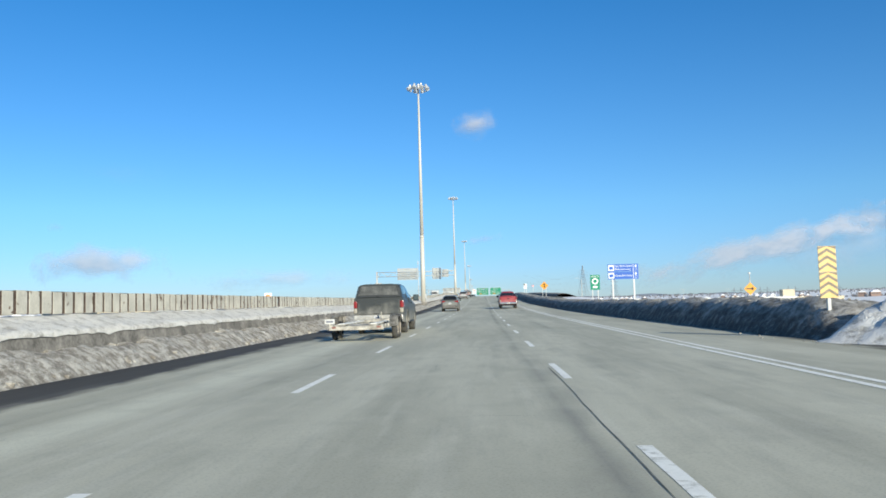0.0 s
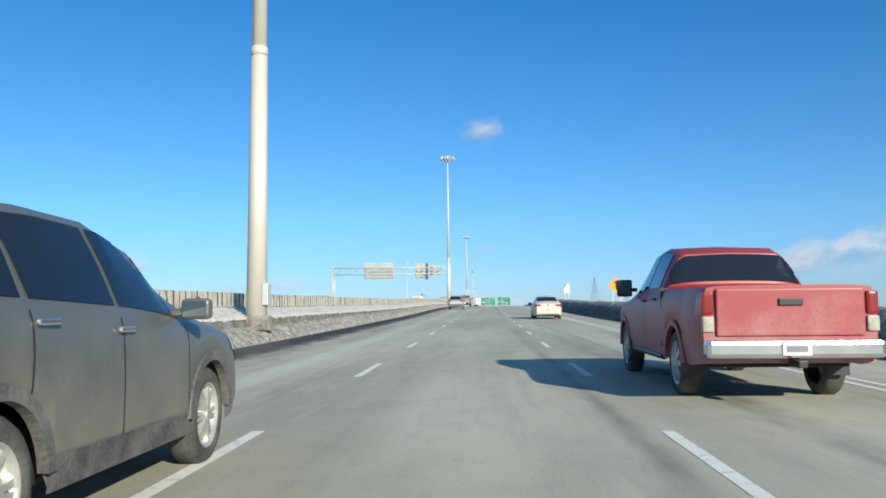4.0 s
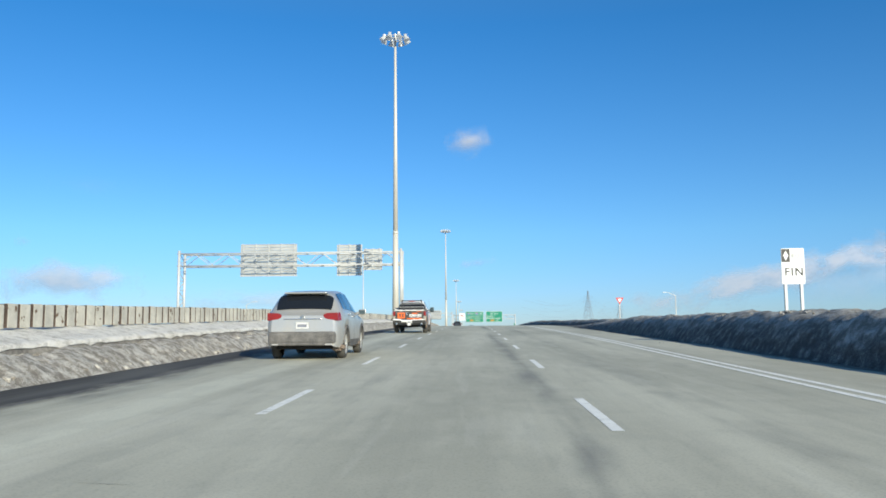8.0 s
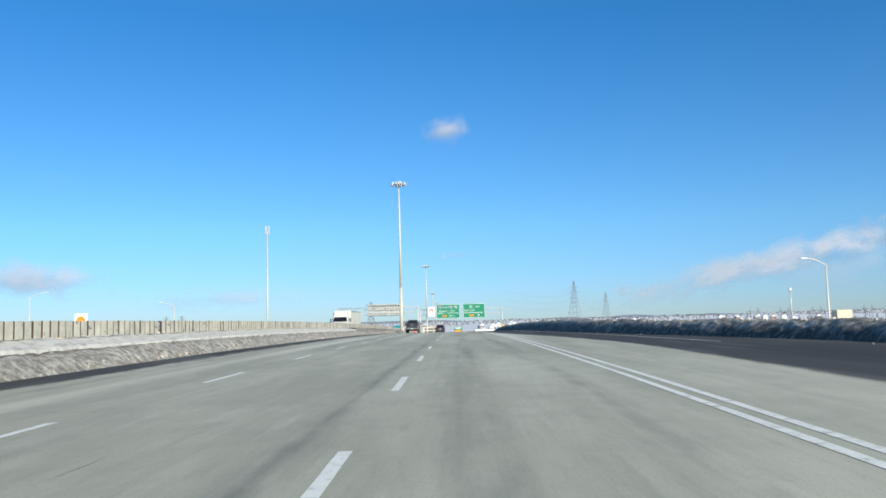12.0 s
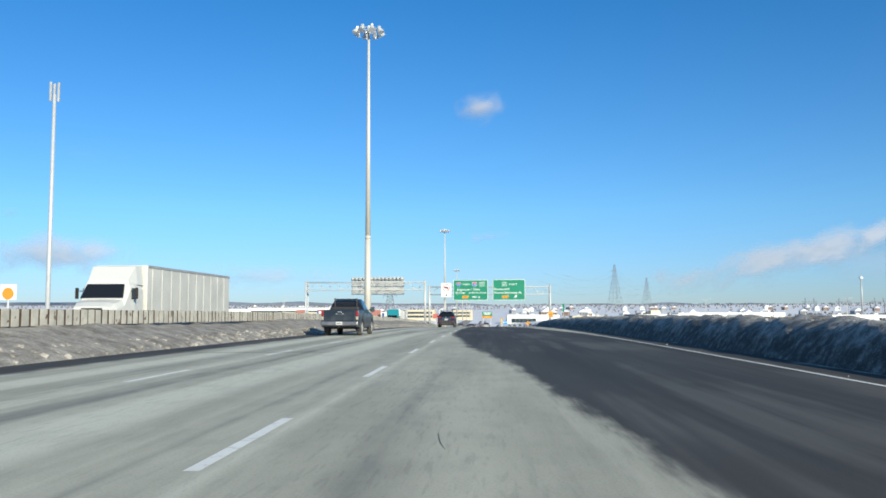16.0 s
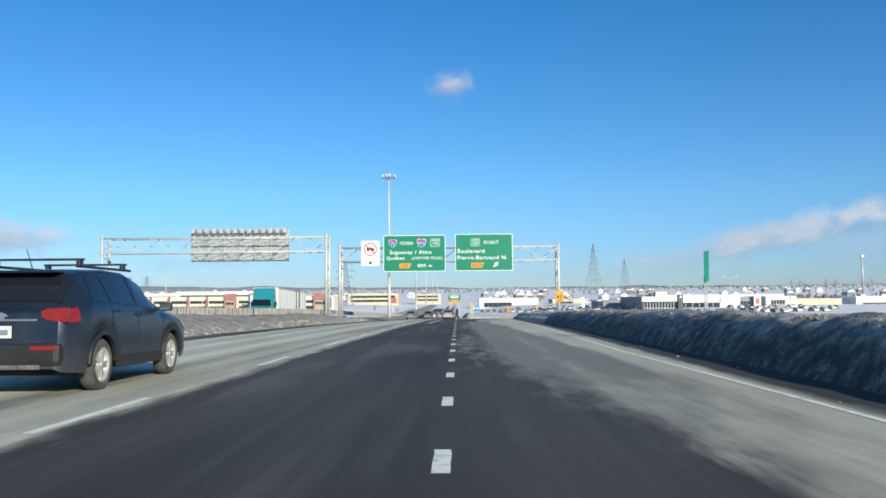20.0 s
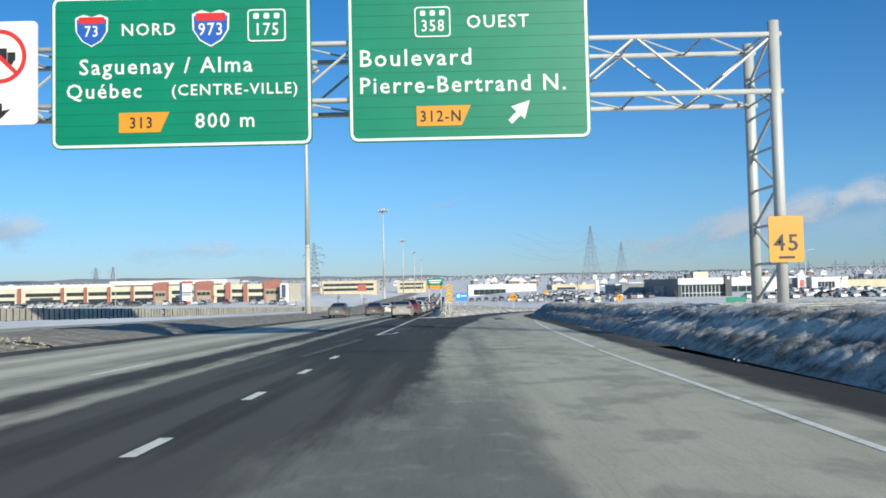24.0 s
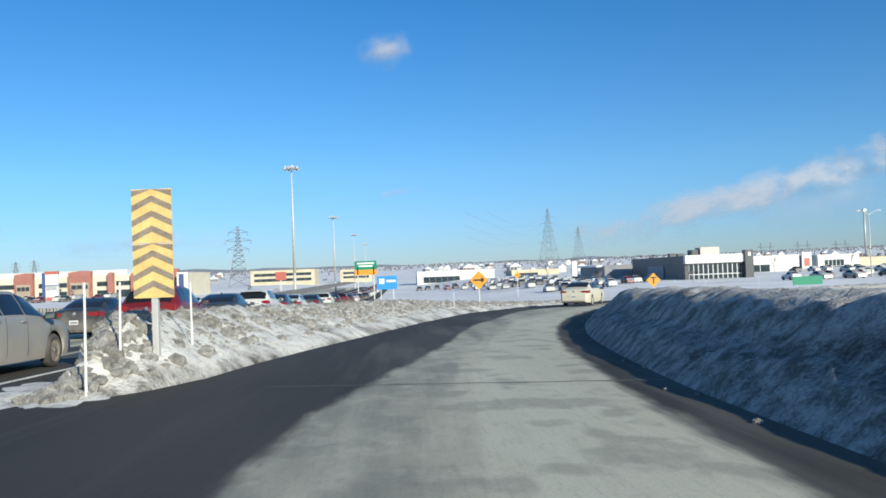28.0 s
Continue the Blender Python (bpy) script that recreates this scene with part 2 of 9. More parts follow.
def snow_material(name, clean, dirty, scale, low, high, bump):
    """Snow with patches of road dirt, clods and grain."""
    m = bpy.data.materials.new(name)
    m.use_nodes = True
    t = m.node_tree
    p = t.nodes["Principled BSDF"]
    co = t.nodes.new("ShaderNodeTexCoord")
    a, b = t.nodes.new("ShaderNodeTexNoise"), t.nodes.new("ShaderNodeTexNoise")
    a.inputs["Scale"].default_value, a.inputs["Detail"].default_value, a.inputs["Roughness"].default_value = scale, 8, 0.65
    b.inputs["Scale"].default_value, b.inputs["Detail"].default_value = scale * 9, 4
    for nz in (a, b):
        t.links.new(co.outputs["Object"], nz.inputs["Vector"])
    mx = t.nodes.new("ShaderNodeMath")
    mx.operation = "MULTIPLY_ADD"
    mx.inputs[1].default_value = 0.3
    hf = t.nodes.new("ShaderNodeMath")
    hf.operation = "MULTIPLY"
    hf.inputs[1].default_value = 0.7
    t.links.new(a.outputs["Fac"], hf.inputs[0])
    t.links.new(b.outputs["Fac"], mx.inputs[0])
    t.links.new(hf.outputs[0], mx.inputs[2])
    ramp = t.nodes.new("ShaderNodeValToRGB")
    e = ramp.color_ramp.elements
    e[0].position, e[1].position = low, high
    e[0].color, e[1].color = (*dirty, 1), (*clean, 1)
    t.links.new(mx.outputs[0], ramp.inputs[0])
    # this attribute darkens the snow: road dirt plus shade put into the colour
    dark_attr, cover, darkened = t.nodes.new("ShaderNodeAttribute"), t.nodes.new("ShaderNodeMath"), t.nodes.new("ShaderNodeMix")
    dark_attr.attribute_name = "soil_shade"
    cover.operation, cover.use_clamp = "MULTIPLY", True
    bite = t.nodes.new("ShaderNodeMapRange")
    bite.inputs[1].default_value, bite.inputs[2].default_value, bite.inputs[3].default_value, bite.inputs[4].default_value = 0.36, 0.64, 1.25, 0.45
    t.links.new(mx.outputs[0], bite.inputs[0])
    t.links.new(dark_attr.outputs["Fac"], cover.inputs[0])
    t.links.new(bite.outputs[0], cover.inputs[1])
    darkened.data_type = "RGBA"
    darkened.inputs[7].default_value = (0.055, 0.05, 0.043, 1)
    t.links.new(cover.outputs[0], darkened.inputs[0])
    t.links.new(ramp.outputs[0], darkened.inputs[6])
    t.links.new(darkened.outputs[2], p.inputs["Base Color"])
    p.inputs["Roughness"].default_value = 0.85
    bp = t.nodes.new("ShaderNodeBump")
    bp.inputs["Strength"].default_value, bp.inputs["Distance"].default_value = bump, 0.09
    t.links.new(mx.outputs[0], bp.inputs["Height"])
    t.links.new(bp.outputs[0], p.inputs["Normal"])
    MATS[name] = m
    return m


snow_clean = snow_material("field_snow", (0.80, 0.80, 0.82), (0.55, 0.54, 0.54), 0.05, 0.3, 0.55, 0.2)
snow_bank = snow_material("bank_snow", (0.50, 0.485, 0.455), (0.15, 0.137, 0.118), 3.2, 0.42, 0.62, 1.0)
snow_ramp = snow_material("ramp_bank_snow", (0.70, 0.69, 0.67), (0.30, 0.285, 0.26), 3.0, 0.38, 0.56, 1.0)
snow_ledge = snow_material("ledge_snow", (0.70, 0.675, 0.62), (0.36, 0.335, 0.295), 3.4, 0.36, 0.52, 0.9)
snow_gore = snow_material("gore_snow", (0.74, 0.725, 0.69), (0.30, 0.28, 0.245), 2.6, 0.36, 0.52, 1.0)
snow_rubble = snow_material("rubble_snow", (0.44, 0.43, 0.405), (0.13, 0.122, 0.108), 5.0, 0.38, 0.62, 0.8)
snow_dirty = snow_material("dirty_bank_snow", (0.58, 0.55, 0.49), (0.22, 0.195, 0.16), 4.5, 0.43, 0.58, 1.0)
snow_muddy = snow_material("muddy_snow", (0.44, 0.41, 0.36), (0.16, 0.142, 0.118), 1.7, 0.38, 0.62, 1.0)


def road_material():
    """Salt-dusted concrete, dark bare asphalt where the mesh says so, joints and wheel tracks worn along the lanes."""
    m = bpy.data.materials.new("carriageway")
    m.use_nodes = True
    t = m.node_tree
    L = t.links.new
    p = t.nodes["Principled BSDF"]
    co = t.nodes.new("ShaderNodeTexCoord")
    dark, track = t.nodes.new("ShaderNodeAttribute"), t.nodes.new("ShaderNodeAttribute")
    dark.attribute_name, track.attribute_name = "bare", "worn"
    grime = t.nodes.new("ShaderNodeAttribute")
    grime.attribute_name = "fleck"
    mottle = t.nodes.new("ShaderNodeAttribute")
    mottle.attribute_name = "blotch"

    def noise_at(scale, stretch, detail=6):
        mp = t.nodes.new("ShaderNodeMapping")
        mp.inputs["Scale"].default_value = stretch
        nz = t.nodes.new("ShaderNodeTexNoise")
        nz.inputs["Scale"].default_value, nz.inputs["Detail"].default_value = scale, detail
        L(co.outputs["Object"], mp.inputs[0])
        L(mp.outputs[0], nz.inputs["Vector"])
        return nz.outputs["Fac"]

    def math_(op, a, b, c=None):
        n = t.nodes.new("ShaderNodeMath")
        n.operation = op
        for i, v in enumerate((a, b, c)):
            if v is None:
                continue
            if isinstance(v, (int, float)):
                n.inputs[i].default_value = v
            else:
                L(v, n.inputs[i])
        return n.outputs[0]

    def mixc(fac, a, b):
        n = t.nodes.new("ShaderNodeMix")
        n.data_type = "RGBA"
        L(fac, n.inputs[0])
        for i, v in ((6, a), (7, b)):
            if isinstance(v, tuple):
                n.inputs[i].default_value = (*v, 1)
            else:
                L(v, n.inputs[i])
        return n.outputs[2]

    def ramp(v, lo, hi):
        n = t.nodes.new("ShaderNodeMapRange")
        n.interpolation_type = "SMOOTHSTEP"
        n.inputs[1].default_value, n.inputs[2].default_value = lo, hi
        L(v, n.inputs[0])
        return n.outputs[0]

    broad, long_, grit = noise_at(0.6, (1, 0.12, 1)), noise_at(1.6, (1, 0.03, 1)), noise_at(45, (1, 1, 1), 3)
    patch, mid, brush = noise_at(0.25, (1, 0.4, 1)), noise_at(2.4, (1, 0.3, 1), 9), noise_at(7.0, (1, 0.12, 1), 7)
    pale = mixc(ramp(broad, 0.34, 0.68), (0.405, 0.392, 0.31), (0.54, 0.522, 0.418))
    pale = mixc(math_("MULTIPLY", ramp(mid, 0.50, 0.72), 0.30), pale, (0.575, 0.555, 0.45))
    pale = mixc(math_("MULTIPLY", ramp(patch, 0.50, 0.64), 0.14), pale, (0.27, 0.265, 0.205))
    streak, scuff, crumb = noise_at(5.0, (1, 0.03, 1), 7), noise_at(3.2, (1, 0.07, 1), 10), noise_at(21.0, (1, 0.10, 1), 12)
    pale = mixc(math_("MULTIPLY", ramp(streak, 0.50, 0.70), 0.12), pale, (0.24, 0.237, 0.20))
    pale = mixc(math_("MULTIPLY", ramp(scuff, 0.56, 0.66), 0.16), pale, (0.66, 0.645, 0.55))
    pale = mixc(ramp(math_("MULTIPLY", track.outputs["Fac"], -1.0), 0.0, 0.4), pale, (0.63, 0.62, 0.50))
    pale = mixc(math_("MULTIPLY", ramp(brush, 0.52, 0.75), 0.14), pale, (0.20, 0.20, 0.175))
    rub = math_("ADD", track.outputs["Fac"], math_("MULTIPLY_ADD", long_, 0.7, -0.35))
    rub = math_("ADD", rub, math_("MULTIPLY_ADD", mid, 0.45, -0.22))
    pale = mixc(math_("MULTIPLY", ramp(rub, 0.16, 0.62), 0.82), pale, (0.145, 0.147, 0.135))
    blot, smear = noise_at(1.5, (1, 0.75, 1), 9), noise_at(3.1, (1, 0.8, 1), 8)
    pale = mixc(math_("MULTIPLY", ramp(blot, 0.50, 0.62), mottle.outputs["Fac"]), pale, (0.25, 0.247, 0.21))
    pale = mixc(math_("MULTIPLY", ramp(smear, 0.52, 0.70), math_("MULTIPLY", mottle.outputs["Fac"], 0.55)), pale, (0.60, 0.58, 0.48))
    flecks = math_("MULTIPLY", ramp(crumb, 0.54, 0.66), grime.outputs["Fac"])
    pale = mixc(flecks, pale, (0.095, 0.094, 0.085))
    bare = mixc(ramp(broad, 0.3, 0.7), (0.036, 0.0335, 0.030), (0.060, 0.0555, 0.050))
    bare = mixc(math_("MULTIPLY", ramp(streak, 0.48, 0.70), 0.28), bare, (0.085, 0.083, 0.075))
    bare = mixc(math_("MULTIPLY", ramp(math_("MULTIPLY", long_, patch), 0.25, 0.36), 0.5), bare, (0.14, 0.137, 0.122))
    edge = math_("ADD", dark.outputs["Fac"], math_("MULTIPLY_ADD", broad, 0.36, -0.18))
    edge = math_("ADD", edge, math_("MULTIPLY_ADD", long_, 0.42, -0.21))
    edge = math_("ADD", edge, math_("MULTIPLY_ADD", brush, 0.24, -0.12))
    edge = math_("ADD", edge, math_("MULTIPLY_ADD", crumb, 0.16, -0.08))
    edge = math_("ADD", edge, math_("MULTIPLY_ADD", mid, 0.5, -0.25))
    col = mixc(ramp(edge, 0.28, 0.70), pale, bare)
    grain = mixc(math_("MULTIPLY", ramp(grit, 0.45, 0.75), 0.22), col, (0.10, 0.10, 0.095))
    L(grain, p.inputs["Base Color"])
    p.inputs["Roughness"].default_value = 0.82
    p.inputs["Specular IOR Level"].default_value = 0.3
    bp = t.nodes.new("ShaderNodeBump")
    bp.inputs["Strength"].default_value, bp.inputs["Distance"].default_value = 0.25, 0.004
    L(grit, bp.inputs["Height"])
    L(bp.outputs[0], p.inputs["Normal"])
    return m


road_mat = road_material()

# ---- the carriageway ----
RAMP = ((8.2, 430), (8.9, 455), (9.9, 478), (10.9, 500), (12.1, 515), (13.9, 526), (16.6, 536), (20.6, 546.5), (27.0, 556), (40.0, 564.5), (65.0, 571), (110.0, 574))


def ramp_points(step=2.0):
    """The exit ramp's middle line, at even steps, with its direction."""
    pts = [Vector((x, y, 0)) for x, y in RAMP]
    out = []
    for i in range(len(pts) - 1):
        p0, p1, p2, p3 = pts[max(i - 1, 0)], pts[i], pts[i + 1], pts[min(i + 2, len(pts) - 1)]
        n = max(2, int((p2 - p1).length / step))
        for k in range(n):
            u = k / n
            out.append(0.5 * (2 * p1 + (p2 - p0) * u + (2 * p0 - 5 * p1 + 4 * p2 - p3) * u * u + (3 * p1 - p0 - 3 * p2 + p3) * u**3))
    dirs = [(out[min(i + 1, len(out) - 1)] - out[max(i - 1, 0)]).normalized() for i in range(len(out))]
    return [(p, Vector((d.y, -d.x, 0))) for p, d in zip(out, dirs)]


def ramp_z(y):
    return road_z(min(y, 560))


RIGHT_FOOT = ((-200, 9.2), (0, 8.6), (60, 8.4), (100, 7.7), (160, 7.8), (209, 8.6), (209.1, 15.4), (225, 15.2), (247, 15.6), (262, 13.2), (280, 11.1), (296, 11.0), (330, 10.8), (385, 10.8), (437, 12.2))
FX, FY = [v for _, v in RIGHT_FOOT], [v for v, _ in RIGHT_FOOT]
LEFT_FOOT = ((-200, -6.55), (300, -6.5), (345, -5.6), (400, -5.2), (447, -4.6), (480, -4.2), (520, -4.0), (1100, -4.0))
LX, LY = [v for _, v in LEFT_FOOT], [v for v, _ in LEFT_FOOT]


def right_foot(y):
    return interp(y, FY, FX)


def outer_edge(y):
    """The pavement's outer edge: the entry ramp runs behind the first bank before it joins."""
    return interp(y, (100, 150, 209, 225), (8.7, 18.0, 16.4, 16.2)) if 100 < y < 209.1 else right_foot(y) + 1.0


def left_foot(y):
    return interp(y, LY, LX)


def bare_at(x, y):
    """1 where the asphalt lies bare and dark, 0 where salt dust covers it."""
    left = interp(x, (-5.9, -5.2, -4.4), (0.85, 0.55, 0.0)) if y < 300 else interp(x, (left_foot(y) + 0.9, left_foot(y) + 2.0), (0.9, 0.0))
    lo = interp(y, (205, 235, 250, 262, 285, 297, 308, 319, 328, 336, 346, 365, 436, 475, 1100), (8.9, 9.0, 9.2, 8.5, 6.4, 5.9, 5.1, 4.4, 3.3, 2.8, 2.1, 1.95, 2.4, 2.2, 2.2))
    hi = interp(y, (205, 250, 265, 300, 330, 350, 365, 400, 436, 455, 467, 475, 482, 500, 515, 530), (18, 18, 15, 12, 9.9, 9.3, 8.4, 7.2, 8.0, 7.7, 7.8, 8.7, 9.5, 10.8, 12.6, 16))
    if y < 205:
        return max(left, 0.6 * interp(x, (right_foot(y) - 0.9, right_foot(y) - 0.1), (0, 1)))
    band = min(interp(x, (lo - 0.5, lo + 0.5), (0, 1)), interp(x, (hi - 0.5, hi + 0.5), (1, 0)))
    if x > 5.2:
        w = smooth(372, 398, y) * (1 - smooth(446, 458, y))
        band = band * (1 - w) + w * interp(x, (5.7, 6.5, 7.1), (0.72, 0.5, 0.02))
    # a salty ridge between the two wheel tracks further on
    band *= 1 - 0.75 * math.exp(-(((x - 3.45) / 0.33) ** 2)) * smooth(425, 445, y)
    foot = right_foot(y) if y <= 437 else interp(y, (437, 455, 478, 500), (12.2, 12.9, 13.85, 14.8))
    # grit and slush swept against the bank
    verge = (0.85 if y > 320 else 0.5) * interp(x, (foot - 1.3, foot - 0.75), (0, 1)) if y < 500 else 0.0
    return max(left, band, verge)


def worn_at(x, y):
    """Wheel tracks and the worn seams beside the lane lines."""
    v = 0.0
    for c, w, k in ((1.40, 0.28, 0.40), (2.5, 0.4, 0.22), (-1.1, 0.4, 0.24), (0.7, 0.4, 0.14), (-2.6, 0.4, 0.32), (-4.4, 0.4, 0.3), (3.1, 0.5, 0.30), (4.6, 0.5, 0.26), (-6.0, 1.0, 0.35), (7.2, 0.6, 0.22)):
        v = max(v, k * math.exp(-(((x - c) / w) ** 2)))
    if y < 285:
        v -= 0.26 * math.exp(-(((x + 3.5) / 0.65) ** 2)) + 0.12 * math.exp(-(((x - 6.6) / 0.6) ** 2))
    if y > 285:
        v = max(v, 0.48 * smooth(285, 310, y) * math.exp(-(((x - interp(y, (300, 340, 380, 430), (-1.2, -1.1, 0.4, 0.9))) / 0.4) ** 2)))
        v = max(v, 0.16 * smooth(262, 285, y) * (1 - smooth(335, 350, y)) * math.exp(-(((x - 3.6) / 1.5) ** 2)))
        v = max(v, 0.5 * (1 - smooth(298, 312, y)) * math.exp(-(((x - 5.2) / 0.16) ** 2)))
    if x > 6.2 and y > 368:
        seam = interp(y, (372, 400, 440, 452, 470), (9.5, 9.0, 8.4, 9.0, 9.2))
        return interp(x, (seam - 0.15, seam + 0.15), (0.60 - 0.32 * smooth(446, 464, y), -0.12)) * smooth(368, 392, y) + 0.16 * (1 - smooth(368, 392, y))
    if x > 5.6 and y > 330:
        return max(v, 0.16)
    if y > 240 and v < 0.2:
        v -= 0.42 * smooth(240, 300, y) * (1 - v / 0.2)
    return v


def fleck_at(x, y):
    """How thickly crumbs of dark slush lie scattered over the pale pavement."""
    v = 0.08 * smooth(150, 250, y)
    v = max(v, 0.2 * smooth(268, 284, y) * (1 - smooth(316, 334, y)) * math.exp(-(((x - interp(y, (280, 300, 345), (3.8, 3.4, 2.0))) / 1.3) ** 2)))
    v = max(v, 0.22 * smooth(284, 300, y) * (1 - smooth(372, 420, y)) * math.exp(-(((x + 1.5) / 2.2) ** 2)))
    v = max(v, 0.14 * smooth(380, 400, y) * interp(x, (5.8, 6.6, 9.0, 9.8), (0, 1, 1, 0)))
    return v


def road_sheet(name, rows, label):
    bm = B()
    sheet(bm, [[p for p, _, _ in row] for row in rows])
    me = mesh_of(bm, name, road_mat, True)
    flat = [q for row in rows for q in row]
    for key, k in (("bare", 1), ("worn", 2)):
        at = me.attributes.new(key, "FLOAT", "POINT")
        at.data.foreach_set("value", [q[k] for q in flat])
    me.attributes.new("fleck", "FLOAT", "POINT").data.foreach_set("value", [fleck_at(q[0][0], q[0][1]) if name == "road" else 0.1 for q in flat])
    # patchy salt on the exit lane
    blotch = [(0.5 if name == "exit_ramp" else 0.12 + 0.38 * smooth(400, 440, q[0][1]) * smooth(6.5, 8.5, q[0][0])) if name != "opposite_road" else 0.1 for q in flat]
    me.attributes.new("blotch", "FLOAT", "POINT").data.foreach_set("value", blotch)
    return tagged(new(name, me), label, "road", kind="structure")


rows = []
for y in [-180 + 3 * i for i in range(420)]:
    x0, x1 = -8.6, (outer_edge(y) if y <= 437 else 12.9 if y < 470 else interp(y, (470, 500, 518, 545, 1100), (12.9, 12.0, 9.5, 6.6, 6.6)))
    rows.append([((x, y, road_z(y)), bare_at(x, y), worn_at(x, y)) for x in [x0 + (x1 - x0) * i / 60 for i in range(61)]])
road_sheet("road", rows, "salt-dusted grey motorway carriageway with dark bare strips")
rows = []
for p, side in ramp_points():
    if p.y < 462:
        continue
    row = []
    for i in range(33):
        inner = interp(p.y, (508, 522, 536, 552), (-4.2, -4.9, -6.2, -5.0))
        s = inner + (4.4 - inner) * i / 32
        q = p + side * s
        edge_s = interp(p.y, (462, 482, 490, 497, 509, 512, 516, 520, 534, 545), (-1.7, -1.55, -1.05, -0.75, -0.75, -0.45, -0.2, 0.0, -0.6, -1.6))
        d = interp(s, (edge_s - 0.28, edge_s + 0.28), (1.0, 0.0)) * smooth(462, 476, p.y) if p.y < 600 else 0
        kerb_s = interp(p.y, (485, 495, 510), (2.95, 2.8, 2.45))
        d = max(d, interp(s, (kerb_s - 0.2, kerb_s + 0.2), (0, 1)))
        d = max(d, 0.6 * smooth(495, 498, p.y) * (1 - smooth(504, 508, p.y)) * interp(abs(s - 0.6), (0.25, 0.5), (1, 0)))
        # the inner half is scrubbed greyer than the salted outer half
        seam = interp(p.y, (499, 509, 517), (1.25, 0.6, 0.8))
        worn = 0.52 * interp(s, (seam - 0.12, seam + 0.12), (1, 0)) + 0.2 * math.exp(-(((s - 2.0) / 0.3) ** 2)) * (1 - smooth(488, 500, p.y)) - 0.2
        w = smooth(463, 482, p.y)
        row.append(((q.x, q.y, ramp_z(q.y) + 0.006), bare_at(q.x, q.y) * (1 - w) + d * w, worn_at(q.x, q.y) * (1 - w) + worn * w))
    rows.append(row)
road_sheet("exit_ramp", rows, "curving exit ramp of pale worn pavement, dark along its inner side")
# the opposite carriageway behind the median panels
rows = [[((x, y, road_z(y) - 0.02), 0.3, 0.2) for x in (-9.2, -13, -17, -21, -24)] for y in range(-180, 1000, 12)]
road_sheet("opposite_road", rows, "pale carriageway of the opposite direction beyond the median")


# ---- the land ----
def land(x, y):
    """Snow-covered land: an embankment under the motorway, level fields, low hills far off."""
    base = -1.9 + 1.2 * smooth(500, 620, y) * smooth(20, 60, abs(x))
    r = math.hypot(x, y - 350)
    base += 34 * smooth(900, 3600, r) + 3.5 * noise.noise(Vector((x / 420, y / 420, 3.1))) * smooth(300, 900, r)
    lo, hi = -24.0, outer_edge(y) + 2.6 if y <= 437 else 16.5
    if 440 < y < 620 and x > 10:
        lim = interp(y, (440, 480, 500, 515, 528, 540, 552, 564, 620), (12, 14, 16, 18, 21, 25, 34, 60, 90))
        hi = max(hi, lim)
    d = max(lo - x, x - hi, 0.0)
    k = (1 - smooth(0, 26, d)) * (1 - smooth(850, 1100, y))
    top = road_z(y) - 0.12
    return base * (1 - k) + top * k


ground_bm = B()
xs = sorted({round(v, 1) for v in [-4600, -3600, -2800, -2100, -1600, -1200, -900, -650, -480, -350, -260, -200, -160, -130, -105, -85, -70, -58, -48, -40, -33, -28, -24, -18, -9, 0, 5, 8, 9.5, 11, 12.5, 14, 15.5, 17, 19, 21, 24, 28, 33, 38, 44, 50, 58, 68, 80, 95, 112, 135, 165, 200, 250, 320, 420, 560, 800, 1100, 1500, 2000, 2700, 3600, 4600]})
ys = [-1500, -900, -500, -300, -220] + list(range(-180, 700, 12)) + [720, 750, 790, 840, 900, 970, 1050, 1150, 1280, 1430, 1600, 1850, 2150, 2500, 2900, 3400, 4000, 4700]
sheet(ground_bm, [[(x, y, land(x, y) - (0.0 if not (-24 <= x <= outer_edge(min(y, 437)) + 2 and y < 1000) else 0.1)) for x in xs] for y in ys])
tagged(part("ground", ground_bm, snow_clean, round_=True), "level snow-covered land with low hills at the horizon", "ground", kind="structure")


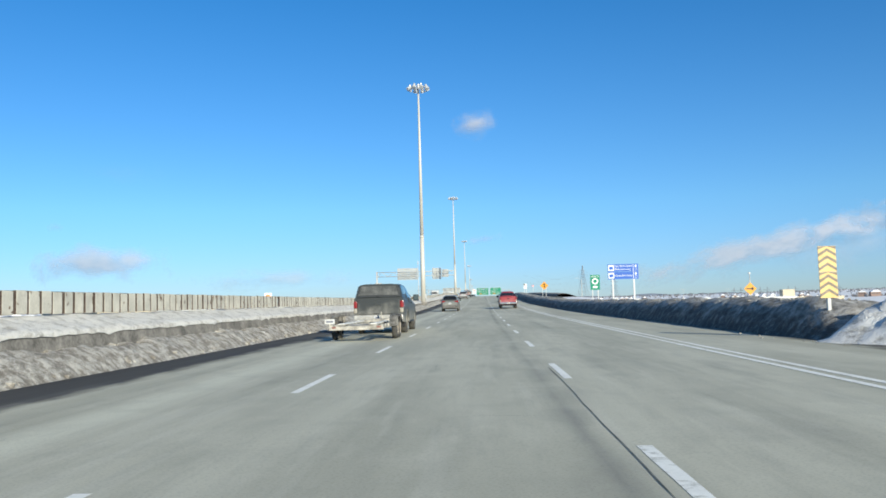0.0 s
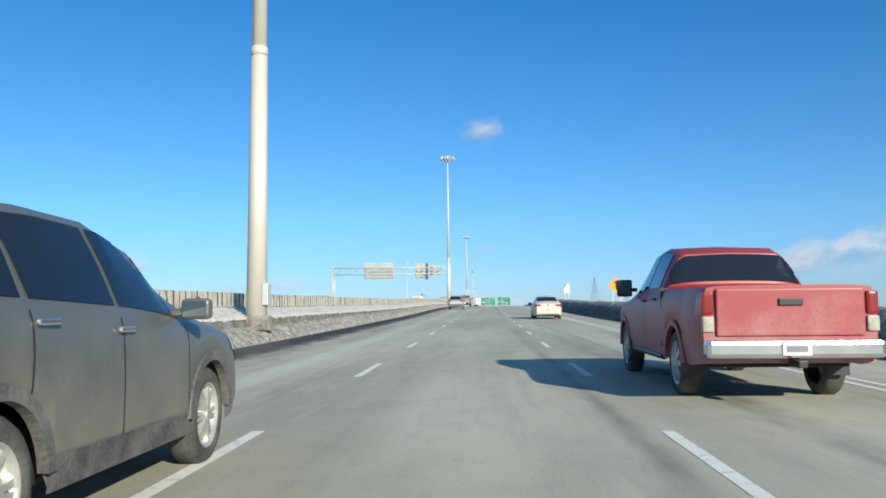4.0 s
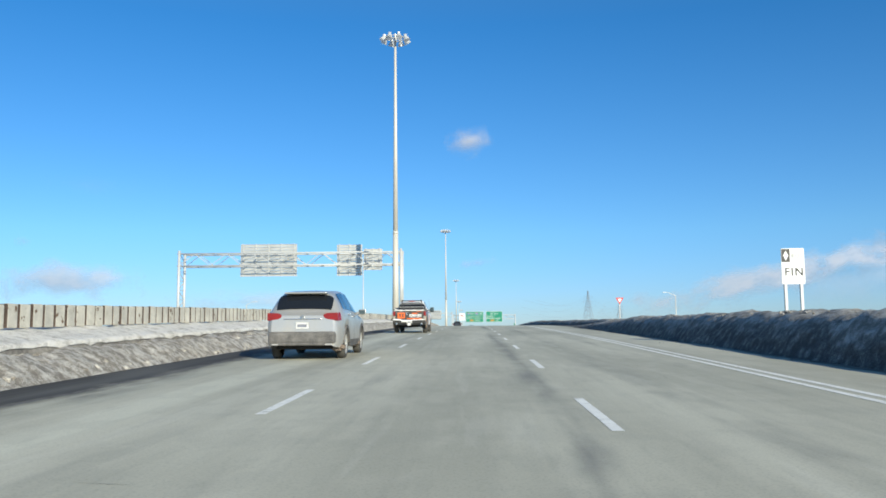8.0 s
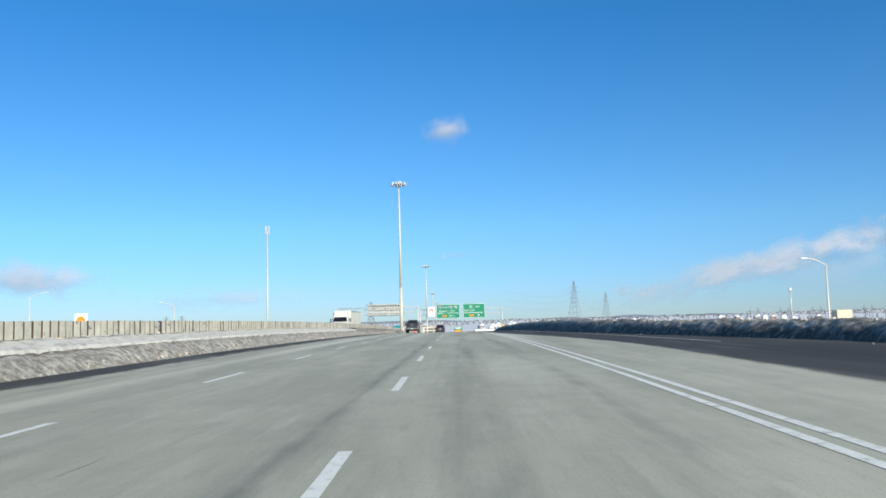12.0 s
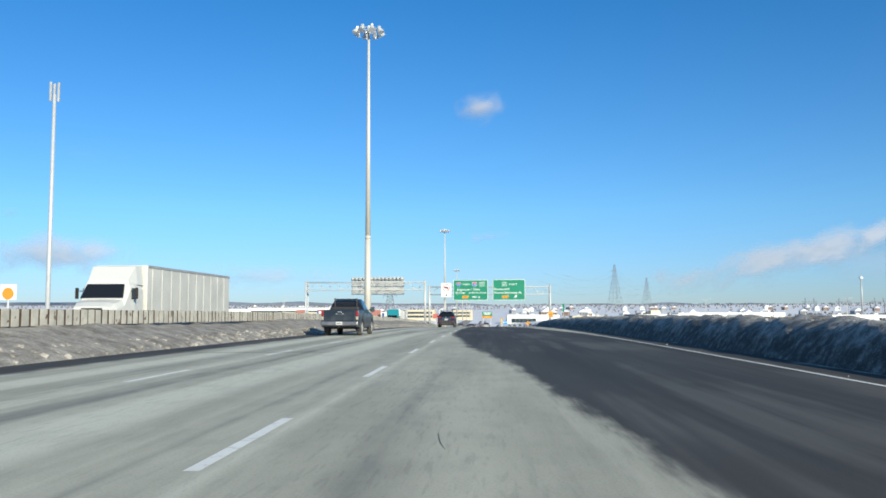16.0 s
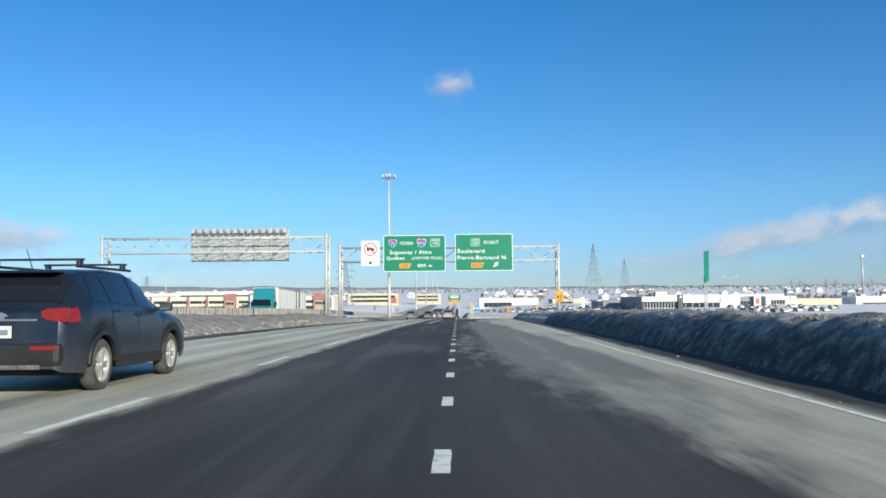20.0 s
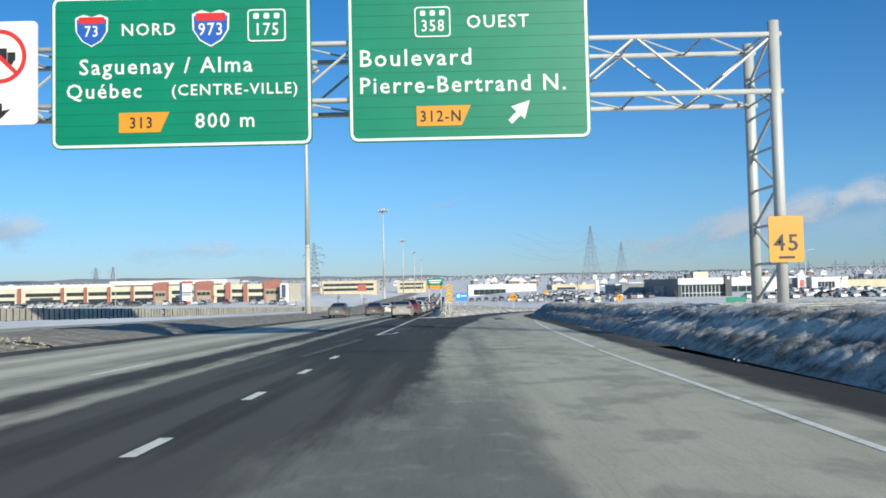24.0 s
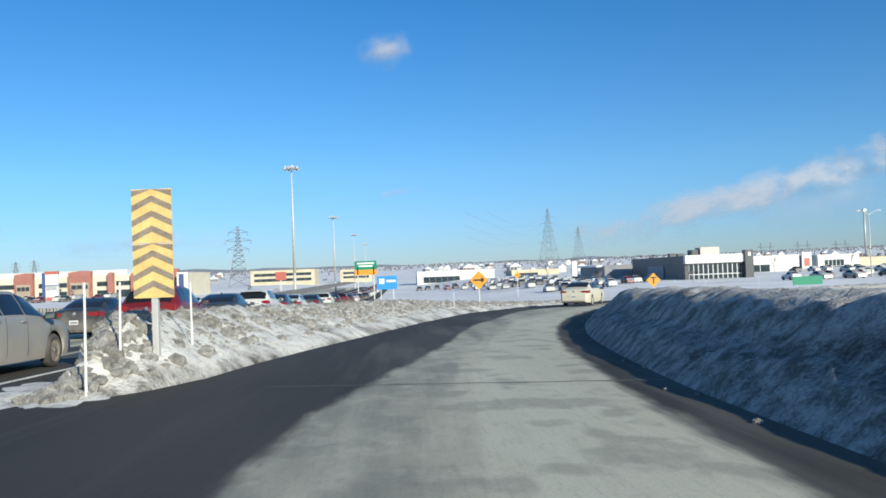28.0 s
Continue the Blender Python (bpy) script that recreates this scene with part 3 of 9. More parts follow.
# ---- snow banks ----
def bank(name, label, line, profile, material, lump, seed, cat="snow bank", narrow=0.0, wide=lambda y: 1.0, darkened=False, reach=(0.35, 0.95), strata=0.0, face_dark=lambda y: 0.0):
    """A ploughed ridge: a cross profile of (offset, height) swept along a line of (x, y, outward x, outward y, scale), lumpy all over."""
    bm = B()
    rows, soil_shade = [], []
    crest = max(h for _, h in profile)
    for x, y, ox, oy, k in line:
        row = []
        fine = []
        for (s0, h0), (s1, h1) in zip(profile, profile[1:]):
            fine += [(s0, h0), ((s0 + s1) / 2, (h0 + h1) / 2)]
        for s, h in fine + [profile[-1]]:
            s *= (1 - narrow * (1 - min(1.0, k))) * wide(y)
            q = Vector((x + ox * s, y + oy * s, 0))
            n1 = noise.noise(Vector((q.x * 0.9, q.y * 0.55, seed)))
            n2 = noise.noise(Vector((q.x * 1.9 + h, q.y * 1.7, seed + 7)))
            n3 = 0.8 - 2.2 * abs(noise.noise(Vector((q.x * 2.2 + h * 2, q.y * 2.1, seed + 13))))
            up = h * k * (1 + 0.15 * n1) + (lump * (0.5 * n2 + 0.45 * n3) * min(1.0, h * 3) if h > 0 else 0)
            push = lump * 0.7 * n2 * min(1.0, h * 3)
            row.append((q.x + ox * push, q.y + oy * push, road_z(min(y, 560)) + up if h > -0.2 else road_z(min(y, 560)) + h))
            # gritty slush plus painted-in shade, darkening the face towards its foot
            grit = (1 - smooth(*reach, h / crest + 0.5 * n1 + 0.25 * n2)) * darkened if darkened and s < 1.1 else 0.12
            # dark layers left by one ploughing after another
            layer = smooth(0.02, 0.3, noise.noise(Vector((q.y * 0.13 + q.x * 0.05, h * 3.6 + 0.25 * n2, seed + 31)))) * strata * (1 - smooth(0.9, 1.0, h / crest))
            # a stretch of the face can be darkened evenly, less so at the crest
            soil_shade.append(max(grit, layer, face_dark(y) * (1 - 0.6 * smooth(0.7, 1.0, h / crest)) if s < 1.9 else 0.1))
        rows.append(row)
    sheet(bm, rows)
    bmesh.ops.recalc_face_normals(bm, faces=bm.faces[:])
    me = mesh_of(bm, name, material, True)
    me.attributes.new("soil_shade", "FLOAT", "POINT").data.foreach_set("value", soil_shade)
    return tagged(new(name, me), label, cat, kind="structure")


def straight(y0, y1, step, foot, sign, scale):
    out, y = [], y0
    while y <= y1:
        out.append((foot(y), y, sign, 0.0, scale(y)))
        y += step
    return out


LEFT_BANK = [(0, 0.0), (0.1, 0.08), (0.2, 0.16), (0.32, 0.25), (0.45, 0.32), (0.6, 0.38), (0.75, 0.42), (0.9, 0.42), (1.0, 0.3)]
bank("median_snow_bank", "dirty grey ploughed snow against the median barrier", straight(-60, 305, 0.2, left_foot, -1, lambda y: 1.0), LEFT_BANK, snow_dirty, 0.17, 1.0)
LEFT_BIG = [(0, 0.0), (0.2, 0.1), (0.5, 0.22), (0.9, 0.36), (1.3, 0.48), (1.7, 0.58), (2.2, 0.68), (2.8, 0.76), (3.4, 0.80), (4.3, 0.85)]
bank("median_snow_bank", "wide dirty snow bank sloping up to the median panels", straight(305, 470, 0.3, left_foot, -1, lambda y: smooth(304, 312, y) * (0.95 + 0.1 * math.sin(y * 0.2)) * (1 - 0.55 * smooth(458, 470, y))), LEFT_BIG, snow_muddy, 0.09, 4.0)
bank("median_snow_bank", "low dirty snow along the median panels", straight(470, 800, 0.8, left_foot, -1, lambda y: 0.45), LEFT_BIG, snow_muddy, 0.08, 5.0)
RIGHT_BANK = [(0, 0.0), (0.1, 0.15), (0.2, 0.31), (0.32, 0.48), (0.46, 0.65), (0.62, 0.80), (0.82, 0.92), (1.1, 1.0), (1.5, 0.99), (2.2, 0.92), (2.8, 0.8), (3.4, 0.45), (4.0, 0.1), (4.6, -0.3)]


def right_scale(y):
    return interp(y, (-60, -5.4, -4.0, -2.5, 20, 60, 160, 185, 196, 204, 209, 209.2, 225, 262, 300, 437), (0, 0.05, 0.55, 0.95, 0.95, 0.9, 1.05, 0.8, 0.5, 0.3, 0.02, 0.62, 0.6, 0.7, 0.95, 0.85))


bank("verge_snow_bank", "ploughed roadside snow bank, blue-grey in its own shade", straight(-5.4, 209, 0.2, right_foot, 1, right_scale), RIGHT_BANK, snow_bank, 0.13, 9.0, darkened=True)
bank("ramp_side_snow_bank", "ploughed snow bank along the entry and exit lanes", straight(160, 437, 0.22, lambda y: right_foot(y) if y > 209.2 else interp(y, (160, 209), (17.2, 15.4)), 1, lambda y: right_scale(max(y, 210))), RIGHT_BANK, snow_bank, 0.13, 9.5, darkened=True, strata=0.6)
RAMP_BANK = [(0, 0.0), (0.15, 0.12), (0.3, 0.24), (0.45, 0.34), (0.62, 0.42), (0.8, 0.48), (0.92, 0.56), (1.05, 0.68), (1.2, 0.79), (1.38, 0.88), (1.6, 0.95), (1.9, 1.0), (2.4, 0.97), (3.0, 0.8), (3.6, 0.45), (4.2, 0.1), (4.8, -0.3)]
ramp_line, last = [(right_foot(436.8), 436.8, 1.0, 0.0, 0.85)], 437.0
for p, side in ramp_points(0.17):
    if p.y < 437 or p.x > 70:
        continue
    off = interp(p.y, (437, 460, 480, 494, 500, 510, 520, 540, 600), (4.1, 4.1, 3.9, 3.6, 3.4, 3.12, 3.15, 3.4, 3.6))
    q = p + side * off
    ramp_line.append((q.x, q.y, side.x, side.y, interp(p.y, (437, 490, 520, 546, 562), (0.85, 0.9, 1.0, 0.85, 0.5))))
bank("ramp_snow_bank", "tall rough snow bank beside the exit ramp", ramp_line, RAMP_BANK, snow_ramp, 0.15, 12.0, wide=lambda y: 1 + 0.15 * smooth(440, 480, y) - 0.3 * smooth(486, 504, y), darkened=0.6, reach=(0.1, 0.6), strata=0.85, face_dark=lambda y: 0.7 * smooth(466, 490, y))
# the gore between motorway and ramp
GORE_FOOT = ((7.8, 511.2), (8.4, 512.2), (8.8, 513.6), (9.1, 516.0), (9.65, 519.2), (10.8, 525.0), (12.5, 533.5), (15.2, 545.0), (19.5, 555.0), (27.0, 563.0))
gore_line = []


def gore_width(y):
    return interp(y, (509, 513, 517, 522, 532), (0.24, 0.42, 0.72, 1.0, 1.2))


for (ax, ay), (bx, by) in zip(GORE_FOOT, GORE_FOOT[1:]):
    run = math.hypot(bx - ax, by - ay)
    for i in range(int(run / 0.2)):
        u = 0.2 * i / run
        x, y = ax + (bx - ax) * u, ay + (by - ay) * u
        turn = interp(y, (506, 520, 526, 540, 560), (12, 12, 14, 22, 50))
        k = smooth(511.0, 513.4, y) * interp(x, (8, 14, 19, 24), (1.0, 0.8, 0.35, 0.15))
        gore_line.append((x, y, -math.cos(radians(turn)), math.sin(radians(turn)), k))
GORE = [(0, 0.0), (0.15, 0.1), (0.4, 0.2), (0.8, 0.3), (1.3, 0.45), (1.9, 0.72), (2.4, 0.94), (2.9, 0.92), (3.3, 0.66), (3.7, 0.3), (4.0, 0.05), (4.3, -0.2)]
bank("gore_snow_heap", "heap of broken snow blocks and grey clods in the gore", gore_line, GORE, snow_gore, 0.22, 21.0, narrow=0.5, wide=gore_width, darkened=0.75, reach=(-0.1, 0.32))

# thin trampled snow spread before the gore
bm = B()
rings = []
for j in range(7):
    ring = []
    for i in range(65):
        a = 2 * math.pi * i / 64
        r = j / 6 * (1 + 0.5 * noise.noise(Vector((2.2 * math.cos(a), 2.2 * math.sin(a), 5))) + 0.45 * noise.noise(Vector((5.5 * math.cos(a), 5.5 * math.sin(a), 2))))
        px, py = 7.1 + 1.25 * r * math.cos(a), 512.6 + 2.0 * r * math.sin(a)
        ring.append((px, py, road_z(py) + 0.06 * (1 - (j / 6) ** 2) * (1 + 0.5 * noise.noise(Vector((px * 3, py * 3, 1)))) - 0.01 * j / 6 + 0.006))
    rings.append(ring)
tagged(part("gore_apron", sheet(bm, rings), snow_gore, round_=True), "thin trampled snow spread in front of the gore heap", "snow", kind="structure")

# the sunlit end of the roadside bank, brightness partly put into whiter snow
bm = B()
rings = []
for j in range(11):
    r = 2.5 * j / 10
    ring = []
    for i in range(41):
        a = 2 * math.pi * i / 40
        px, py = 10.9 + 1.15 * r * math.cos(a), -5.3 + r * math.sin(a)
        n = noise.noise(Vector((px * 1.1, py * 1.1, 3))) + 0.7 * noise.noise(Vector((px * 3.1, py * 3.1, 8))) + 0.5 * noise.noise(Vector((px * 7, py * 7, 1)))
        h = 0.95 * (1 - smooth(0.35, 2.5, r)) * (1 + 0.4 * n) + 0.05 * n - 0.04 * smooth(2.2, 2.5, r)
        ring.append((px, py, road_z(py) + h - 0.03))
    rings.append(ring)
sheet(bm, rings)
bmesh.ops.recalc_face_normals(bm, faces=bm.faces[:])
tagged(part("bank_end_heap", bm, snow_gore, round_=True), "bright sunlit heap of snow ending the roadside bank", "snow bank", kind="structure")

# ---- the median barrier ----
def median_drop(y):
    """How far the median's top sinks towards the road on the way."""
    return interp(y, (80, 95, 136, 156, 219, 250, 300, 310), (0.0, 0.04, 0.2, 0.26, 0.31, 0.33, 0.35, 0.36))


bm = B()
rows = []
for i in range(330):
    y = -60 + 1.12 * i if i < 329 else 306
    z, k = road_z(y), 1 - median_drop(y) / 1.12
    rows.append([(-7.25, y, z - 0.2), (-7.38, y, z + 0.5 * k), (-7.42, y, z + 0.74 * k), (-7.75, y, z + 0.76 * k), (-7.8, y, z - 0.2)])
sheet(bm, rows)
tagged(part("median_barrier", bm, concrete), "stained low concrete median barrier", "barrier", kind="structure")
bm = B()
rows = []
for i in range(1465):
    y = -60 + 0.25 * i
    z, k = road_z(y), 1 - median_drop(y) / 1.12
    w = 0.03 * noise.noise(Vector((y * 0.7, 0, 2)))
    lip = 0.05 + 0.09 * max(0.0, noise.noise(Vector((y * 0.9, 4, 2)))) + 0.10 * max(0.0, noise.noise(Vector((y * 3.1, 9, 2))))
    row = [(-7.385 + 0.02 * w, y, z + 0.77 * k - lip)]
    for j, (x, h) in enumerate(((-7.39, 0.78), (-7.5, 0.84), (-7.65, 0.87), (-7.8, 0.91), (-7.95, 0.96), (-8.1, 1.0), (-8.25, 1.05), (-8.42, 1.09), (-8.9, 1.1))):
        rough_ = 0.045 * noise.noise(Vector((x * 4, y * 2.3, 6))) + 0.03 * noise.noise(Vector((x * 9, y * 7, 1)))
        row.append((x, y, z + h * k + w + (rough_ if 0 < j < 8 else 0)))
    rows.append(row)
sheet(bm, rows)
tagged(part("median_ledge_snow", bm, snow_ledge, round_=True), "packed snow lying on top of the median barrier", "snow", kind="structure")

# ---- light masts ----
def light_mast(height, lamps):
    """A tapered steel mast with a ring of floodlights at its head."""
    root = thing("light_mast", "tall tapered grey steel motorway light mast", "light mast", "masts along the median")
    bm = tube(B(), (0, 0, -0.6), (0, 0, height * 0.3), 0.34, 0.27, 14)
    tube(bm, (0, 0, height * 0.3), (0, 0, height), 0.255, 0.11, 14)
    tube(bm, (0, 0, height * 0.3 - 0.15), (0, 0, height * 0.3 + 0.15), 0.285, 0.275, 14)
    part("shaft", bm, pole_paint, root, round_=True)
    bm = tube(B(), (0, 0, -0.4), (0, 0, 0.06), 0.55, 0.5, 16)
    part("base_plate", bm, concrete, root)
    bm = box(B(), 0.34, -0.1, 0.75, 0.2, 0.36, 0.7, 0.02)
    part("service_box", bm, galv, root)
    bm = B()
    for i in range(20):
        a, b = 2 * math.pi * i / 20, 2 * math.pi * (i + 1) / 20
        tube(bm, (0.95 * math.cos(a), 0.95 * math.sin(a), height - 0.1), (0.95 * math.cos(b), 0.95 * math.sin(b), height - 0.1), 0.04, n=6)
    for i in range(4):
        a = math.pi * i / 4
        tube(bm, (-0.95 * math.cos(a), -0.95 * math.sin(a), height - 0.1), (0.95 * math.cos(a), 0.95 * math.sin(a), height - 0.1), 0.03, n=6)
    tube(bm, (0, 0, height - 0.5), (0, 0, height + 0.35), 0.2, 0.13, 10)
    part("lamp_ring", bm, galv, root)
    for i in range(lamps):
        a = 2 * math.pi * (i + 0.5) / lamps
        m = pose(1.2 * math.cos(a), 1.2 * math.sin(a), height - 0.15, 0, 0, math.degrees(a))
        bm = B()
        bmesh.ops.create_cone(bm, cap_ends=True, segments=10, radius1=0.36, radius2=0.16, depth=0.5, matrix=pose(0.05, 0, -0.12, 0, -28, 0))
        box(bm, -0.03, 0, 0.2, 0.25, 0.22, 0.22, 0.03)
        fl = part("floodlight", bm, galv, root, m=m)
        bm = B()
        bmesh.ops.create_cone(bm, cap_ends=True, segments=10, radius1=0.33, radius2=0.33, depth=0.03, matrix=pose(0.18, 0, -0.36, 0, -28, 0))
        part("lens", bm, lamp_glass, fl)
    return root


mast = light_mast(29.3, 8)
MASTS = ((-7.2, 85.25), (-7.3, 223.3), (-7.3, 378.5), (-7.6, 536.75), (-8.4, 660), (-8.7, 762), (-9, 880), (-9, 1000))
for i, (x, y) in enumerate(MASTS):
    m = pose(x, y, road_z(y) + (0.75 if y < 370 else -0.1 if y < 400 else -0.85) if y < 600 else (-5.1 if y < 700 else -7.6))
    if i == 0:
        mast.matrix_world = m
    else:
        copy_thing(mast, m)


# ---- sign gantries ----
def truss_post(name, root, x, z0, z1, gap=1.85):
    """Two round columns one behind the other, laced with diagonals."""
    post = part(name, tube(B(), (x, -gap / 2, z0), (x, -gap / 2, z1), 0.15, n=12), galv, root, round_=True)
    part("column", tube(B(), (x, gap / 2, z0), (x, gap / 2, z1 - 0.1), 0.15, n=12), galv, post, round_=True)
    n = max(3, int((z1 - z0) / 1.1))
    for i in range(n):
        a, b = z0 + 0.4 + (z1 - z0 - 0.6) * i / n, z0 + 0.4 + (z1 - z0 - 0.6) * (i + 1) / n
        s = 1 if i % 2 else -1
        part("brace", tube(B(), (x, -s * gap / 2, a), (x, s * gap / 2, b), 0.045, n=6), galv, post)
        part("rung", tube(B(), (x, -gap / 2, b), (x, gap / 2, b), 0.04, n=6), galv, post)
    bm = box(B(), x, 0, z0 + 0.02, 0.75, 2.5, 0.06, 0.01)
    box(bm, x, 0, z0 - 0.75, 0.95, 2.7, 1.5, 0.03)
    part("footing", bm, concrete, post)
    return post


def gantry(label, x0, x1, y, z0, ztop, depth, zl=None):
    """A box truss of tubes across the road on two laced posts."""
    root = thing("sign_gantry", label, "sign gantry", m=pose(0, y, 0))
    truss_post("post", root, x0, zl if zl is not None else z0, ztop + 0.35)
    truss_post("post", root, x1, z0, ztop + 0.35)
    for yy in (-0.925, 0.925):
        for zz in (ztop, ztop - depth):
            part("chord", tube(B(), (x0 - 0.2, yy, zz), (x1 + 0.2, yy, zz), 0.075, n=8), galv, root, round_=True)
    n = int((x1 - x0) / 1.75)
    for i in range(n):
        a, b = x0 + (x1 - x0) * i / n, x0 + (x1 - x0) * (i + 1) / n
        for yy in (-0.925, 0.925):
            zs = (ztop, ztop - depth) if i % 2 else (ztop - depth, ztop)
            part("brace", tube(B(), (a, yy, zs[0]), (b, yy, zs[1]), 0.04, n=6), galv, root)
        for zz in (ztop, ztop - depth):
            part("cross_tube", tube(B(), (b, -0.925, zz), (b, 0.925, zz), 0.035, n=6), galv, root)
            part("brace", tube(B(), (a, -0.925, zz), (b, 0.925, zz), 0.03, n=6), galv, root)
    return root


def sign_back_panel(root, xa, xb, za, zb, y, slats=True):
    """The rear of a big sign: extruded aluminium planks on upright stiffeners."""
    n = max(4, int((zb - za) / 0.31))
    panel = None
    for i in range(n):
        a, b = za + (zb - za) * i / n, za + (zb - za) * (i + 1) / n
        bm = box(B(), (xa + xb) / 2, y, (a + b) / 2, xb - xa, 0.05, b - a - 0.02, 0.008)
        box(bm, (xa + xb) / 2, y - 0.05, b - 0.03, xb - xa, 0.06, 0.03)
        if panel is None:
            panel = part("sign_panel", bm, sign_back, root, "back of a big aluminium sign")
        else:
            part("plank", bm, sign_back, panel)
    for k in range(max(2, int((xb - xa) / 1.6)) + 1):
        x = xa + 0.3 + (xb - xa - 0.6) * k / max(2, int((xb - xa) / 1.6))
        part("stiffener", box(B(), x, y - 0.1, (za + zb) / 2, 0.09, 0.1, zb - za + 0.06), galv, panel)
    return panel


g1 = gantry("grey tubular steel gantry over the opposite carriageway, seen from behind", -31.9, -7.35, 230.9, road_z(230) + 0.9, 12.55, 1.35, 3.0)
sign_back_panel(g1, -25.6, -19.2, 10.1, 13.75, 1.05)
sign_back_panel(g1, -14.7, -11.85, 10.1, 13.6, 1.05)
sign_back_panel(g1, -11.7, -9.6, 10.7, 13.1, 1.05)
g2 = gantry("grey tubular steel gantry carrying a wide message panel, seen from behind", -30.9, -7.7, 459.9, road_z(459) + 0.5, 11.7, 1.5, 0.5)
sign_back_panel(g2, -22.3, -11.9, 9.3, 12.7, 1.05)
for k in range(14):
    part("hood", box(B(), -21.9 + 0.74 * k, 0.6, 12.5, 0.4, 0.7, 0.5, 0.03), sign_back, g2)
part("walkway", box(B(), -24, -1.3, 10.15, 13, 0.6, 0.08), galv, g2)
g3 = gantry("grey tubular steel gantry carrying green exit signs over the lanes", -7.3, 16.95, 466.9, road_z(466) + 0.55, 10.95, 1.55)


def text(body, size, x, z, y, material, parent, align="LEFT", name="lettering", stretch=1.0):
    cu = bpy.data.curves.new("lettering", "FONT")
    cu.body, cu.size, cu.align_x = body, size, align
    cu.extrude, cu.resolution_u = 0.003, 2
    cu.space_character = 1.17
    cu.offset = 0.009 * size
    tmp = new("lettering", cu)
    me = bpy.data.meshes.new_from_object(tmp)
    bpy.data.objects.remove(tmp)
    me.materials.append(material)
    return part(name, me, None, parent, m=pose(x, y, z, 90) @ Matrix.Diagonal((stretch, 1, 1, 1)))


def rounded(w, h, r, n=4):
    pts = []
    for cx, cz, a0 in ((w / 2 - r, h / 2 - r, 0), (-w / 2 + r, h / 2 - r, 90), (-w / 2 + r, -h / 2 + r, 180), (w / 2 - r, -h / 2 + r, 270)):
        for i in range(n + 1):
            a = radians(a0 + 90 * i / n)
            pts.append((cx + r * math.cos(a), cz + r * math.sin(a)))
    return pts


def plate(name, parent, pts, d, material, x, y, z, label=""):
    """A flat plate of that outline, its face towards -y at y."""
    return part(name, prism(B(), pts, d), material, parent, label, m=pose(x, y, z))


sign_seam = mat("sign_seam", (0.0, 0.12, 0.07), 0.5, 0, 0.1, 2, 20, 0.0)


def green_board(root, xa, xb, za, zb, y, label):
    w, h = xb - xa, zb - za
    b = plate("sign_board", root, rounded(w, h, 0.22), 0.06, sign_green, (xa + xb) / 2, y, (za + zb) / 2, label)
    outer, inner = rounded(w - 0.06, h - 0.06, 0.2), rounded(w - 0.2, h - 0.2, 0.14)
    bm = B()
    a = [bm.verts.new((px, -0.006, pz)) for px, pz in outer]
    c = [bm.verts.new((px, -0.006, pz)) for px, pz in inner]
    for i in range(len(a)):
        j = (i + 1) % len(a)
        bm.faces.new((a[i], a[j], c[j], c[i]))
    bmesh.ops.recalc_face_normals(bm, faces=bm.faces[:])
    part("border", bm, sign_white, b)
    for k in range(1, int(h / 0.31)):
        part("panel_seam", box(B(), 0, -0.001, -h / 2 + 0.31 * k, w - 0.24, 0.006, 0.012), sign_seam, b)
    return b


def shield(board, x, z, body, kind, s=0.44):
    if kind == "interstate":
        pts = [(-s, 0.75 * s), (-0.5 * s, 0.95 * s), (0, 0.8 * s), (0.5 * s, 0.95 * s), (s, 0.75 * s), (0.98 * s, -0.1 * s), (0.6 * s, -0.7 * s), (0, -1.05 * s), (-0.6 * s, -0.7 * s), (-0.98 * s, -0.1 * s)][::-1]
        sh = plate("route_shield", board, pts, 0.01, sign_white, x, -0.02, z)
        plate("field", sh, [(0.9 * px, 0.88 * pz - 0.02) for px, pz in pts], 0.006, sign_blue, 0, -0.006, 0)
        plate("crown", sh, rounded(1.6 * s, 0.42 * s, 0.05), 0.006, sign_red, 0, -0.010, 0.58 * s)
    else:
        sh = plate("route_shield", board, rounded(2.05 * s, 1.75 * s, 0.1), 0.01, sign_white, x, -0.02, z)
        plate("field", sh, rounded(1.9 * s, 1.6 * s, 0.08), 0.006, sign_green, 0, -0.006, 0)
        for k in (-1, 0, 1):
            plate("emblem", sh, rounded(0.3 * s, 0.3 * s, 0.04), 0.006, sign_white, 0.55 * s * k, -0.012, 0.5 * s)
    text(body, s * 0.95, 0, -0.55 * s if kind != "interstate" else -0.42 * s, -0.016, sign_white, sh, "CENTER", stretch=0.85)


def exit_tab(board, x, z, body, w=1.3):
    tab = plate("exit_tab", board, [(-w / 2, 0.27), (w / 2, 0.27), (w / 2 - 0.25, -0.27), (-w / 2, -0.27)][::-1], 0.01, sign_yellow, x, -0.02, z)
    text(body, 0.42, -0.08, -0.15, -0.008, sign_black, tab, "CENTER", stretch=0.9)


b1 = green_board(g3, -2.46, 4.51, 8.2, 12.32, -1.1, "green direction sign with white border")
shield(b1, -2.4, 1.15, "73", "interstate")
text("NORD", 0.46, -1.62, 0.98, -0.008, sign_white, b1, stretch=1.0)
shield(b1, 0.8, 1.15, "973", "interstate", 0.5)
shield(b1, 2.3, 1.18, "175", "provincial", 0.5)
text("Saguenay / Alma", 0.60, -2.75, -0.06, -0.008, sign_white, b1)
text("Québec", 0.56, -3.1, -0.7, -0.008, sign_white, b1)
